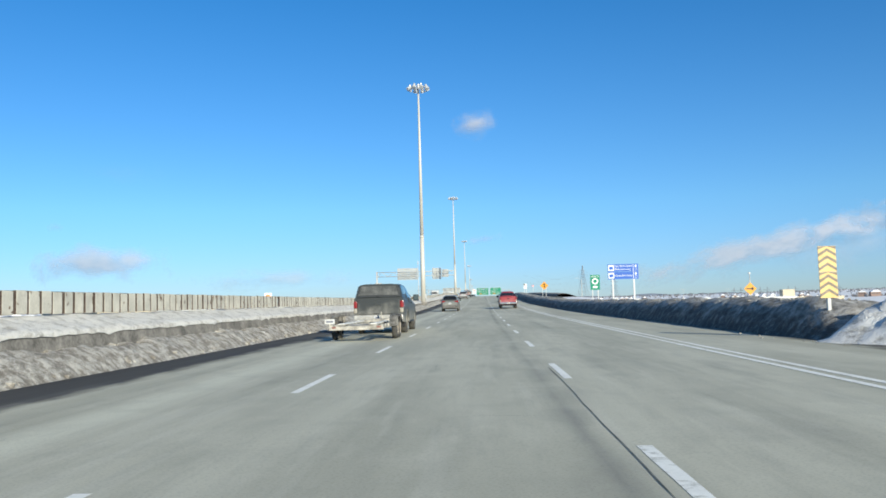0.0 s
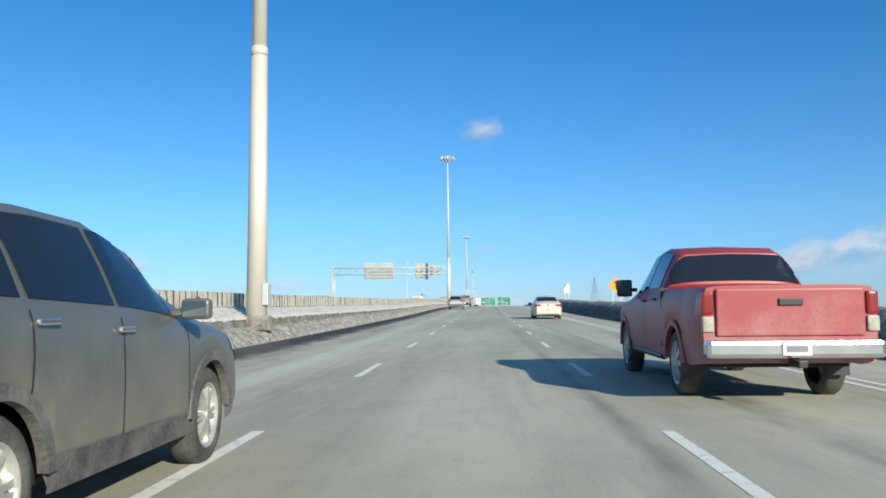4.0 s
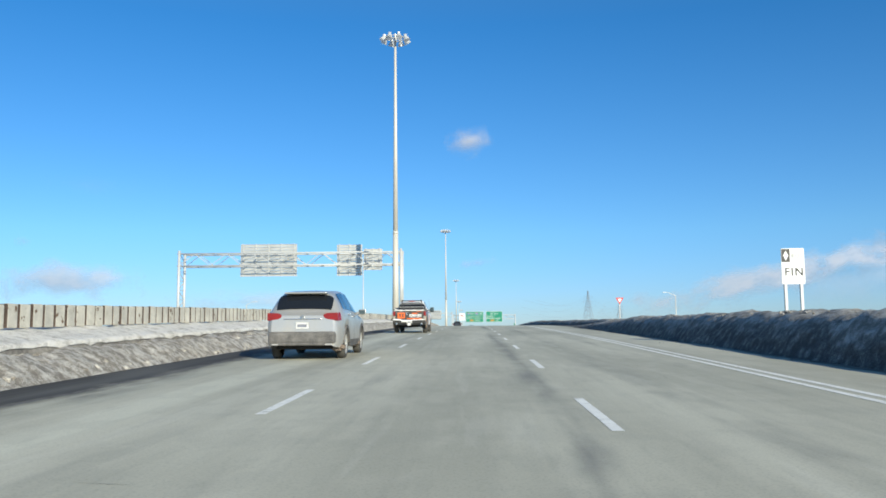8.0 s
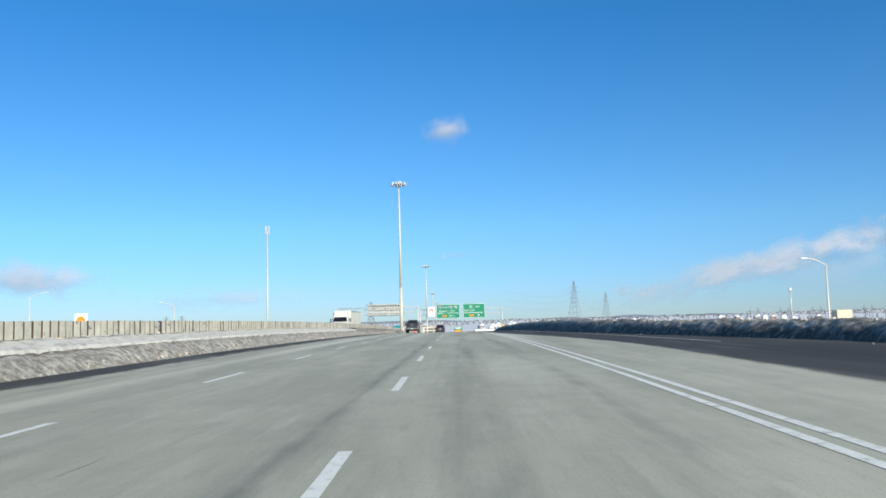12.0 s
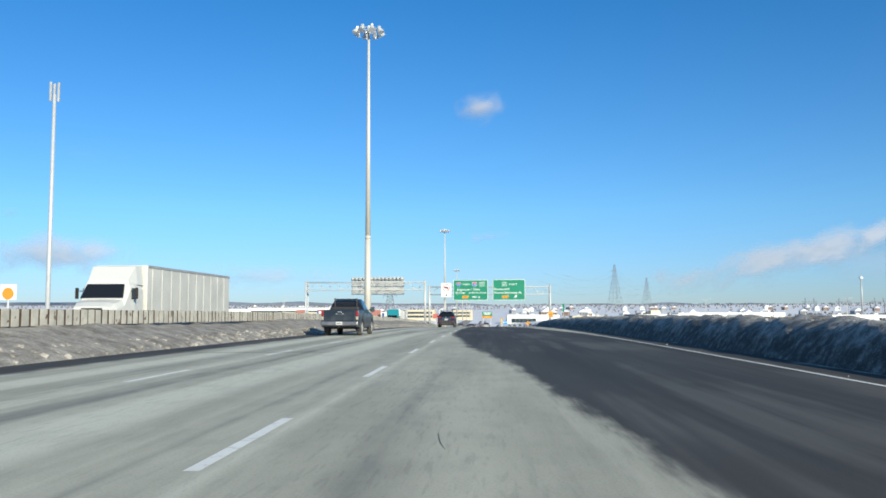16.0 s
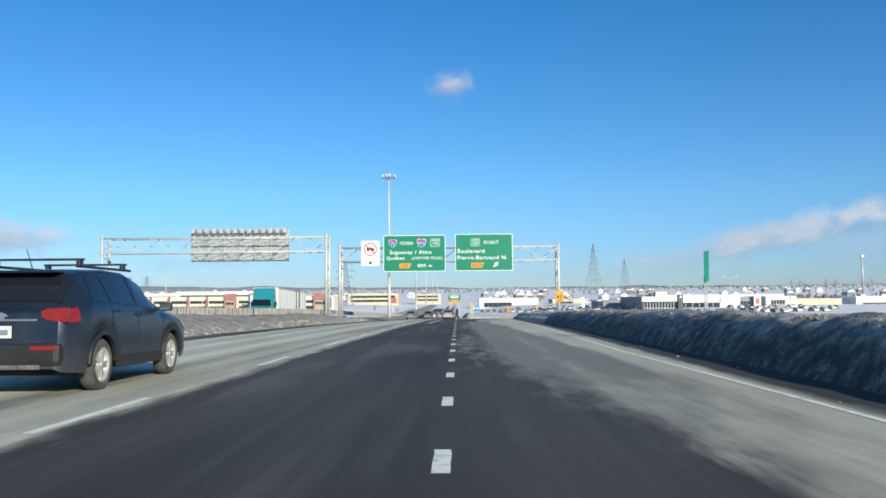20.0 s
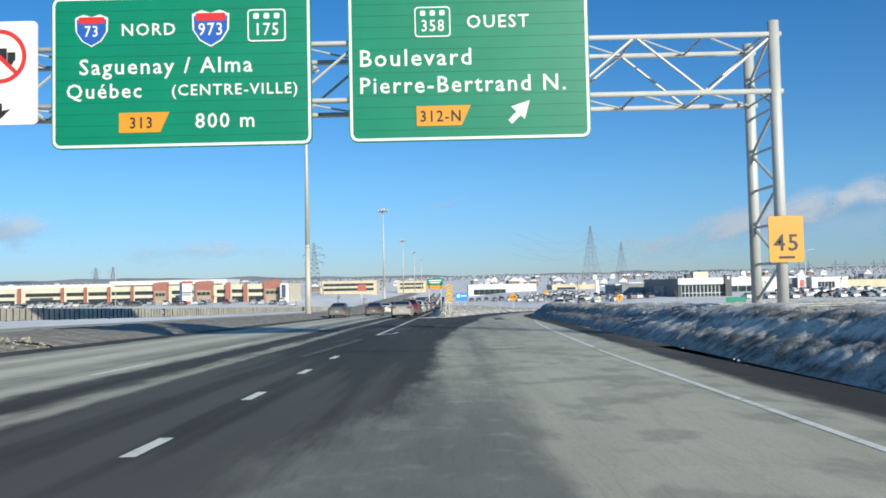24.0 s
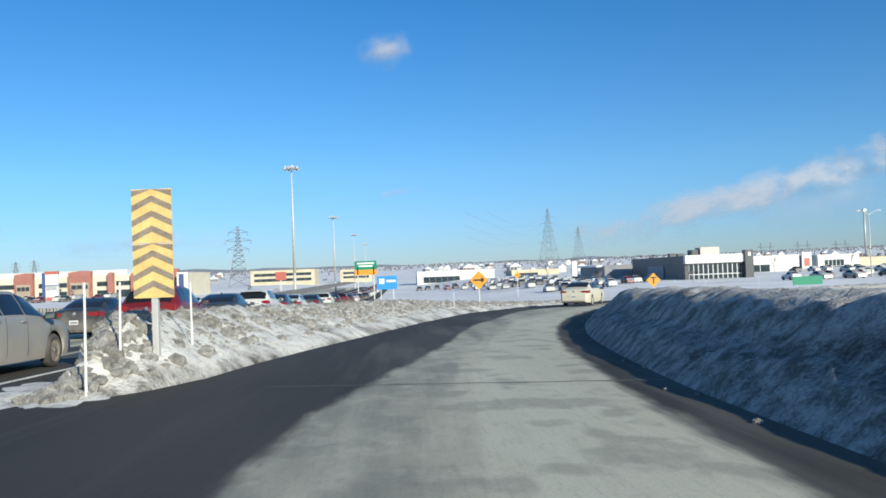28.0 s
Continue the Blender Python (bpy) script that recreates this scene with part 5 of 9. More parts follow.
# ---- vehicles ----
def car_paint(name, color, dirt=0.5, rough=0.32, metal=0.0, salt=(0.36, 0.33, 0.28)):
    """Lacquer under a film of road salt, thickest low down and in blotches."""
    if name in MATS:
        return MATS[name]
    m = bpy.data.materials.new(name)
    m.use_nodes = True
    t = m.node_tree
    p = t.nodes["Principled BSDF"]
    co, sp = t.nodes.new("ShaderNodeTexCoord"), t.nodes.new("ShaderNodeSeparateXYZ")
    nz, fine = t.nodes.new("ShaderNodeTexNoise"), t.nodes.new("ShaderNodeTexNoise")
    nz.inputs["Scale"].default_value, nz.inputs["Detail"].default_value = 2.2, 7
    fine.inputs["Scale"].default_value = 26
    L = t.links.new
    L(co.outputs["Object"], sp.inputs[0])
    L(co.outputs["Object"], nz.inputs["Vector"])
    L(co.outputs["Object"], fine.inputs["Vector"])
    low = t.nodes.new("ShaderNodeMapRange")
    low.inputs[1].default_value, low.inputs[2].default_value = 1.5, 0.25
    low.inputs[3].default_value, low.inputs[4].default_value = -0.25, 0.55
    L(sp.outputs["Z"], low.inputs[0])
    add = t.nodes.new("ShaderNodeMath")
    add.operation = "ADD"
    L(low.outputs[0], add.inputs[0])
    L(nz.outputs["Fac"], add.inputs[1])
    fa = t.nodes.new("ShaderNodeMath")
    fa.operation = "MULTIPLY_ADD"
    fa.inputs[1].default_value = 0.25
    L(fine.outputs["Fac"], fa.inputs[0])
    L(add.outputs[0], fa.inputs[2])
    rg = t.nodes.new("ShaderNodeMapRange")
    rg.interpolation_type = "SMOOTHSTEP"
    rg.inputs[1].default_value, rg.inputs[2].default_value, rg.inputs[4].default_value = 0.58, 1.2, dirt
    L(fa.outputs[0], rg.inputs[0])
    mx = t.nodes.new("ShaderNodeMix")
    mx.data_type = "RGBA"
    mx.inputs[6].default_value, mx.inputs[7].default_value = (*color, 1), (*salt, 1)
    L(rg.outputs[0], mx.inputs[0])
    L(mx.outputs[2], p.inputs["Base Color"])
    ro = t.nodes.new("ShaderNodeMapRange")
    ro.inputs[3].default_value, ro.inputs[4].default_value = rough, 0.8
    L(rg.outputs[0], ro.inputs[0])
    L(ro.outputs[0], p.inputs["Roughness"])
    p.inputs["Metallic"].default_value = metal
    MATS[name] = m
    return m


tyre_mat = mat("tyre_rubber", (0.045, 0.043, 0.04), 0.85, 0, 0.25, 4, 60, 0.2, tint=(0.10, 0.095, 0.085))
rim_mat = mat("alloy_wheel", (0.55, 0.54, 0.51), 0.4, 0.5, 0.15, 5, 40, 0.05)
rim_dirty = mat("dusty_alloy_wheel", (0.27, 0.24, 0.20), 0.6, 0.3, 0.2, 5, 40, 0.1)
glass_dark = plain_glass("tinted_glass", (0.012, 0.014, 0.018))
glass_clear = plain_glass("side_glass", (0.05, 0.075, 0.085))
tail_red = mat("tail_lamp_red", (0.24, 0.012, 0.014), 0.25, 0, 0.1, 6, 40, 0, coat=0.4)
lamp_white = mat("lamp_clear", (0.6, 0.58, 0.55), 0.25, 0, 0.1, 6, 40, 0)
chrome = mat("chrome", (0.62, 0.62, 0.62), 0.22, 0.9, 0.08, 3, 30, 0)
trim_grey = mat("grey_cladding", (0.075, 0.075, 0.075), 0.75, 0, 0.2, 4, 40, 0.15, tint=(0.16, 0.15, 0.14))
under_mat = mat("underbody", (0.025, 0.023, 0.022), 0.9, 0, 0.3, 3, 30, 0.3)
plate_mat = mat("plate_white", (0.60, 0.60, 0.58), 0.5, 0, 0.1, 8, 40, 0)
ink_mat = mat("plate_ink", (0.20, 0.21, 0.25), 0.6, 0, 0.1, 8, 40, 0)
packed = mat("packed_snow", (0.74, 0.73, 0.69), 0.85, 0, 0.08, 4, 40, 0.5)
slush_mat = snow_material("frozen_slush", (0.28, 0.22, 0.17), (0.07, 0.05, 0.04), 4.0, 0.35, 0.65, 0.8)


clouded_chrome = mat("clouded_chrome", (0.5, 0.49, 0.46), 0.5, 0.4, 0.2, 6, 40, 0.05)
salted_glass = mat("salted_glass", (0.055, 0.058, 0.056), 0.35, 0, 0.3, 3.5, 30, 0.0, tint=(0.13, 0.13, 0.12))


class Body:
    """The lofted outer surface of a vehicle; y from the rear bumper (0) to the nose, z from the ground."""

    def __init__(self, length, half, belt, top, wheels, radius, sill, roof_half, rake=(0.0, 0.0), taper=0.09, back=0.0):
        self.L, self.half, self.belt_pts, self.top_pts = length, half, belt, top
        self.wheels, self.R, self.sill, self.roof_half, self.rake, self.taper, self.back = wheels, radius, sill, roof_half, rake, taper, back

    def belt(self, y):
        return interp(y, *zip(*self.belt_pts))

    def top(self, y):
        return max(interp(y, *zip(*self.top_pts)), self.belt(y) + 0.01)

    def w(self, y):
        e = min(y, self.L - y)
        k = 1 - self.taper * (1 - min(1, e / 0.55)) ** 2.2
        if self.L - y < 1.0:
            k *= 1 - 0.05 * (1 - (self.L - y)) ** 2
        return self.half * k

    def bottom(self, y):
        z = self.sill + 0.05 * max(0, 1 - y / 0.5) + 0.04 * max(0, 1 - (self.L - y) / 0.5)
        for yw in self.wheels:
            d = abs(y - yw)
            r = self.R * 1.17
            if d < r:
                z = max(z, self.R * 0.98 + math.sqrt(r * r - d * d))
        return z

    def section(self, y):
        w, zb, be, to = self.w(y), self.bottom(y), self.belt(y), self.top(y)
        be = max(be, zb + 0.1)
        to = max(to, be + 0.01)
        g = smooth(0.1, 0.45, to - be)
        rh = self.roof_half
        mixv = lambda a, b: a + (b - a) * g
        pts = [(w * 0.955, zb), (w * 0.995, zb + 0.25 * (be - zb)), (w, zb + 0.55 * (be - zb)), (w * 0.99, zb + 0.86 * (be - zb)), (w * mixv(0.95, 0.965), be),
               (mixv(w * 0.87, (w * 0.95 + rh) / 2), be + 0.5 * (to - be)), (mixv(w * 0.72, rh), be + mixv(0.8, 0.86) * (to - be)), (mixv(w * 0.45, rh * 0.86), be + mixv(0.95, 0.97) * (to - be)), (0.0, to)]
        out = []
        for x, z in pts:
            k0, k1 = max(0, 1 - y / 0.6), max(0, 1 - (self.L - y) / 0.6)
            out.append(Vector((x, y + self.rake[0] * (z - 0.6) * k0 + self.rake[1] * (z - 0.6) * k1, z)))
        return out

    def at(self, y, u, off=0.0):
        """A point of the right side; u runs from the sill (0) over the belt (4) to the roof's middle (8)."""
        s = self.section(y)
        i = min(int(u), 7)
        p = s[i].lerp(s[i + 1], u - i)
        if off:
            s2 = self.section(min(y + 0.03, self.L))
            along = s2[i].lerp(s2[i + 1], u - i) - p
            if along.length < 1e-5:
                along = Vector((0, 1, 0))
            n = along.cross(s[i + 1] - s[i]).normalized()
            if n.x < -0.01 or (abs(n.x) <= 0.01 and n.z < 0):
                n = -n
            p = p + n * off
        return p

    def shell(self):
        ys = sorted({round(self.L * i / 52, 3) for i in range(53)} | {round(v + d, 3) for v in self.wheels for d in (-1.16 * self.R, -1.1 * self.R, -self.R, self.R, 1.1 * self.R, 1.16 * self.R)})
        bm = B()
        rows = []
        for y in ys:
            s = self.section(min(max(y, 0), self.L))
            rows.append([tuple(p) for p in s] + [(-p.x, p.y, p.z) for p in s[-2::-1]])
        if self.back:
            for k, (kx, kz, dy) in enumerate(((0.965, 0.955, 0.45), (0.90, 0.88, 1.0))):
                first = [tuple(p) for p in self.section(0)] + [(-p.x, p.y, p.z) for p in self.section(0)[-2::-1]]
                zc = (first[0][2] + first[8][2]) / 2
                rows.insert(0, [(x * kx, y - self.back * dy, zc + (z - zc) * kz) for x, y, z in first])
        sheet(bm, rows)
        bm.verts.ensure_lookup_table()
        n = len(rows[0])
        bm.faces.new([bm.verts[i] for i in range(n)][::-1])
        k = len(bm.verts) - n
        bm.faces.new([bm.verts[k + i] for i in range(n)])
        bmesh.ops.recalc_face_normals(bm, faces=bm.faces[:])
        for f in bm.faces:
            f.smooth = len(f.verts) < 6
        for e in bm.edges:
            if len(e.link_faces) == 2 and e.calc_face_angle(0) > 0.7:
                e.smooth = False
        return bm

    def patch(self, y0, y1, u0, u1, off=0.006, ny=8, nu=6, lean=(0.0, 0.0), side=1):
        """A skin on one side from y0 to y1; lean shifts its upper ends along the body."""
        bm = B()
        rows = []
        for i in range(ny + 1):
            row = []
            for j in range(nu + 1):
                k = j / nu
                a, b = y0 + lean[0] * k, y1 + lean[1] * k
                p = self.at(a + (b - a) * i / ny, u0 + (u1 - u0) * k, off)
                row.append((p.x * side, p.y, p.z))
            rows.append(row)
        sheet(bm, rows)
        bmesh.ops.recalc_face_normals(bm, faces=bm.faces[:])
        f = bm.faces[:][0]
        if f.normal.x * side < 0:
            bmesh.ops.reverse_faces(bm, faces=bm.faces[:])
        return bm

    def across(self, y0, y1, u0, off=0.008, ny=8, bow=0.0):
        """A skin over the middle: windscreen or rear window."""
        bm = B()
        rows = []
        us = [u0 + (8 - u0) * j / 5 for j in range(6)]
        for i in range(ny + 1):
            y = y0 + (y1 - y0) * i / ny
            half = []
            for j, u in enumerate(us):
                p = self.at(y, u)
                half.append(Vector((p.x, p.y - (1 if y1 < self.L / 2 else -1) * off * 0.7, p.z + off)))
            rows.append([tuple(p) for p in half] + [(-p.x, p.y, p.z) for p in half[-2::-1]])
        sheet(bm, rows)
        bmesh.ops.recalc_face_normals(bm, faces=bm.faces[:])
        return bm


def wheel_meshes(r, width, spokes, rim_material, key, k=0.66):
    if key in WHEELS:
        return WHEELS[key]
    bm = B()
    prof = [(r * k, -width / 2 + 0.02), (r * (k + 0.08), -width / 2), (r * 0.93, -width / 2 + 0.015), (r, -width / 2 + 0.05), (r, width / 2 - 0.05), (r * 0.93, width / 2 - 0.015), (r * (k + 0.08), width / 2), (r * k, width / 2 - 0.02)]
    n = 28
    sheet(bm, [[(x, q * math.cos(2 * math.pi * i / n), q * math.sin(2 * math.pi * i / n)) for q, x in prof] for i in range(n + 1)])
    bmesh.ops.remove_doubles(bm, verts=bm.verts[:], dist=0.0005)
    bmesh.ops.recalc_face_normals(bm, faces=bm.faces[:])
    tyre = mesh_of(bm, "tyre", tyre_mat, True)
    bm = B()
    n = 28
    q = r * k / 0.66
    if spokes:
        prof = [(q * 0.67, width / 2 - 0.015), (q * 0.62, width / 2 - 0.02), (q * 0.58, width / 2 - 0.10), (q * 0.5, width / 2 - 0.13), (0.001, width / 2 - 0.13)]
    else:
        prof = [(q * 0.67, width / 2 - 0.012), (q * 0.62, width / 2 - 0.012), (q * 0.58, width / 2 - 0.085), (q * 0.46, width / 2 - 0.10), (q * 0.33, width / 2 - 0.04), (q * 0.2, width / 2 - 0.035), (q * 0.18, width / 2), (0.001, width / 2)]
    sheet(bm, [[(x, a * math.cos(2 * math.pi * i / n), a * math.sin(2 * math.pi * i / n)) for a, x in prof] for i in range(n + 1)])
    barrel = mesh_of(bm, "rim", rim_material, True)
    bm = B()
    for k in range(spokes):
        a = 2 * math.pi * k / spokes
        for s in (-1, 1):
            m = Matrix.Rotation(a + s * 0.14, 4, "X") @ Matrix.Translation((width / 2 - 0.05, q * 0.36, 0)) @ Matrix.Rotation(0.10, 4, "Z") @ Matrix.Diagonal((0.05, q * 0.56, q * 0.09, 1))
            bmesh.ops.create_cube(bm, size=1, matrix=m)
    for i in range(0 if spokes else 8):
        a = 2 * math.pi * i / 8
        tube(bm, (width / 2 - 0.05, q * 0.27 * math.cos(a), q * 0.27 * math.sin(a)), (width / 2 - 0.012, q * 0.27 * math.cos(a), q * 0.27 * math.sin(a)), 0.014, n=6)
    tube(bm, (width / 2 - 0.08, 0, 0), (width / 2 - 0.005, 0, 0), q * 0.17, q * 0.13, 12)
    spoke = mesh_of(bm, "spokes", rim_material)
    WHEELS[key] = (tyre, barrel, spoke)
    return WHEELS[key]


WHEELS = {}


def add_wheels(root, body, r, width, spokes, rim_material, key, k=0.66):
    tyre, barrel, spoke = wheel_meshes(r, width, spokes, rim_material, key, k)
    for yw in body.wheels:
        for side in (1, -1):
            m = pose(side * (body.half - width / 2 - 0.015), yw, r - 0.008, 0, 0, 0 if side > 0 else 180)
            wh = part("wheel", tyre, None, root, "dusty black tyre", m=m)
            part("rim", barrel, None, wh)
            part("spokes", spoke, None, wh)


def rear_lamp(root, body, x0, x1, z0, z1, wrap, material=None, depth=0.03):
    for side in (1, -1):
        bm = box(B(), side * (x0 + x1) / 2, -depth / 2 + 0.03 - 0.75 * body.back + body.rake[0] * ((z0 + z1) / 2 - 0.6), (z0 + z1) / 2, x1 - x0, depth + 0.07, z1 - z0, 0.036)
        if x1 - x0 > 0.2:
            bm.free()
            w_, h_ = x1 - x0, z1 - z0
            pts = [(0, 0.36 * h_), (0.22 * w_, 0.12 * h_), (0.6 * w_, 0.0), (w_, 0), (w_, h_), (0.6 * w_, 0.99 * h_), (0.22 * w_, 0.94 * h_), (0.0, 0.74 * h_)]
            pts = [(side * (x0 + a), z0 + b) for a, b in pts]
            bm = prism(B(), pts if side > 0 else pts[::-1], depth + 0.05)
            bmesh.ops.bevel(bm, geom=[e for e in bm.edges if all(v.co.y < 0.001 for v in e.verts)], offset=0.012, segments=2, affect="EDGES")
            bmesh.ops.translate(bm, verts=bm.verts[:], vec=(0, -depth + 0.005 - 0.75 * body.back + body.rake[0] * ((z0 + z1) / 2 - 0.6), 0))
        lamp = part("tail_lamp", bm, material or tail_red, root, "red tail lamp")
        if wrap:
            uz = lambda z: next((i + (z - body.section(0.2)[i].z) / max(1e-4, body.section(0.2)[i + 1].z - body.section(0.2)[i].z) for i in range(7) if body.section(0.2)[i].z <= z <= body.section(0.2)[i + 1].z), 3.5)
            part("lamp_wrap", body.patch(0.01, wrap, uz(z0), uz(z1), 0.012, 4, 3, side=side), material or tail_red, lamp)


def number_plate(root, y, z, w=0.31, h=0.155):
    pl = part("number_plate", box(B(), 0, y, z, w, 0.012, h, 0.004), plate_mat, root, "pale plate with an unreadable bar")
    part("plate_bar", box(B(), 0, y - 0.008, z - 0.005, w * 0.72, 0.004, h * 0.42), ink_mat, pl)


def mirrors(root, body, y, z, material, size=(0.2, 0.1, 0.14)):
    for side in (1, -1):
        x = body.at(y, 4.2).x
        bm = box(B(), side * (x + 0.06 + size[0] / 2), y, z, *size, 0.035)
        mi = part("mirror", bm, material, root)
        part("mirror_glass", box(B(), side * (x + 0.06 + size[0] / 2), y - size[1] / 2 - 0.002, z, size[0] * 0.8, 0.006, size[2] * 0.75, 0.002), glass_clear, mi)
        part("mirror_arm", tube(B(), (side * (x - 0.02), y, z - 0.03), (side * (x + 0.1), y, z - 0.02), 0.03, n=6), material, mi)


def handles(root, body, ys_, u=3.35, material=None):
    for y in ys_:
        for side in (1, -1):
            p = body.at(y, u, 0.02)
            part("door_handle", box(B(), side * p.x, p.y, p.z, 0.03, 0.19, 0.035, 0.01), material or chrome, root)


def seams(root, body, ys_, u0=0.5, u1=4.0):
    for y in ys_:
        for side in (1, -1):
            part("panel_gap", body.patch(y, y + 0.014, u0, u1, 0.003, 1, 8, side=side), black, root)


def glazing(root, body, panes, u0=4.18, u1=6.0, material=None):
    for (y0, y1, lean) in panes:
        for side in (1, -1):
            part("side_window", body.patch(y0, y1, u0, u1, 0.007, 8, 5, lean, side), material or glass_dark, root, "dark side window")


def arches(root, body, material, width=0.055):
    """Wheel-arch lips."""
    for yw in body.wheels:
        for side in (1, -1):
            bm = B()
            rows = []
            r = body.R * 1.17
            for i in range(19):
                a = math.pi * (0.02 + 0.96 * i / 18)
                x = body.w(yw + r * math.cos(a)) * 1.0
                row = []
                for rr, dx in ((r - 0.012, -0.05), (r - 0.012, 0.012), (r + width, 0.012), (r + width + 0.006, -0.012)):
                    row.append((side * (x + dx), yw + rr * math.cos(a), body.R * 0.98 + rr * math.sin(a)))
                rows.append(row)
            sheet(bm, rows)
            bmesh.ops.recalc_face_normals(bm, faces=bm.faces[:])
            part("arch_lip", bm, material, root)


def underbody(root, body):
    bm = box(B(), 0, body.L / 2, (body.sill + 0.55) / 2 + 0.02, body.half * 1.5, body.L - 0.5, 0.62 - body.sill, 0.04)
    for yw in body.wheels:
        tube(bm, (-body.half + 0.2, yw, body.R), (body.half - 0.2, yw, body.R), 0.07, n=8)
    part("underbody", bm, under_mat, root)


def park(root, x, y, heading=0.0, z=None):
    root.matrix_world = pose(x, y, road_z(y) if z is None else z, math.degrees(slope(y)) if z is None else 0, 0, heading)
    return root


def sedan(label, paint, rims, wheel_key):
    """A four-door saloon with a high tail."""
    body = Body(4.67, 0.905, [(0, 0.96), (0.5, 1.0), (2.4, 0.98), (3.4, 0.93), (4.3, 0.80), (4.67, 0.62)],
                [(0, 1.02), (0.12, 1.075), (0.62, 1.12), (1.05, 1.30), (1.5, 1.43), (2.0, 1.485), (2.6, 1.47), (2.95, 1.38), (3.55, 1.03), (4.2, 0.90), (4.55, 0.76), (4.67, 0.66)], (0.98, 3.66), 0.325, 0.2, 0.62, (0.10, -0.18), 0.13, 0.09)
    root = thing("sedan", label, "car")
    part("body", body.shell(), paint, root)
    underbody(root, body)
    part("rear_window", body.across(0.70, 1.46, 6.05), glass_dark, root, "dark sloping rear window")
    part("windscreen", body.across(2.9, 3.5, 5.9), glass_dark, root)
    glazing(root, body, [(1.05, 1.62, (0.28, 0.0)), (1.67, 2.42, (0.0, 0.0)), (2.47, 3.3, (0.0, -0.55))], 4.2, 5.95)
    rear_lamp(root, body, 0.42, 0.82, 0.80, 0.95, 0.40)
    for side in (1, -1):
        part("lamp_trim", box(B(), side * 0.38, -0.045, 0.905, 0.2, 0.03, 0.018, 0.006), chrome, root)
    bm = box(B(), 0, -0.03, 0.43, 1.52, 0.2, 0.24, 0.09)
    part("bumper", bm, paint, root)
    part("bumper_insert", box(B(), 0, -0.08, 0.30, 1.3, 0.1, 0.1, 0.03), trim_grey, root)
    part("tail_pipe", tube(B(), (-0.52, -0.16, 0.33), (-0.52, 0.2, 0.33), 0.05, n=10), chrome, root)
    part("plate_recess", box(B(), 0, -0.085, 0.60, 0.66, 0.04, 0.18, 0.02), paint, root)
    number_plate(root, -0.112, 0.60)
    part("trim_bar", box(B(), 0, -0.045, 0.86, 0.62, 0.03, 0.02, 0.006), chrome, root)
    part("badge", tube(B(), (0, -0.07, 0.91), (0, -0.02, 0.91), 0.06, n=14), chrome, root)
    part("roof_fin", box(B(), 0, 1.75, 1.485, 0.05, 0.18, 0.05, 0.02), black, root)
    mirrors(root, body, 3.18, 0.99, black)
    handles(root, body, (1.35, 2.3), 3.3, paint)
    seams(root, body, (1.66, 2.45, 3.42))
    for side in (1, -1):
        part("headlamp", body.patch(4.25, 4.62, 2.9, 3.9, 0.01, 4, 3, side=side), lamp_white, root)
    add_wheels(root, body, 0.325, 0.2, 9, rims, wheel_key)
    return root


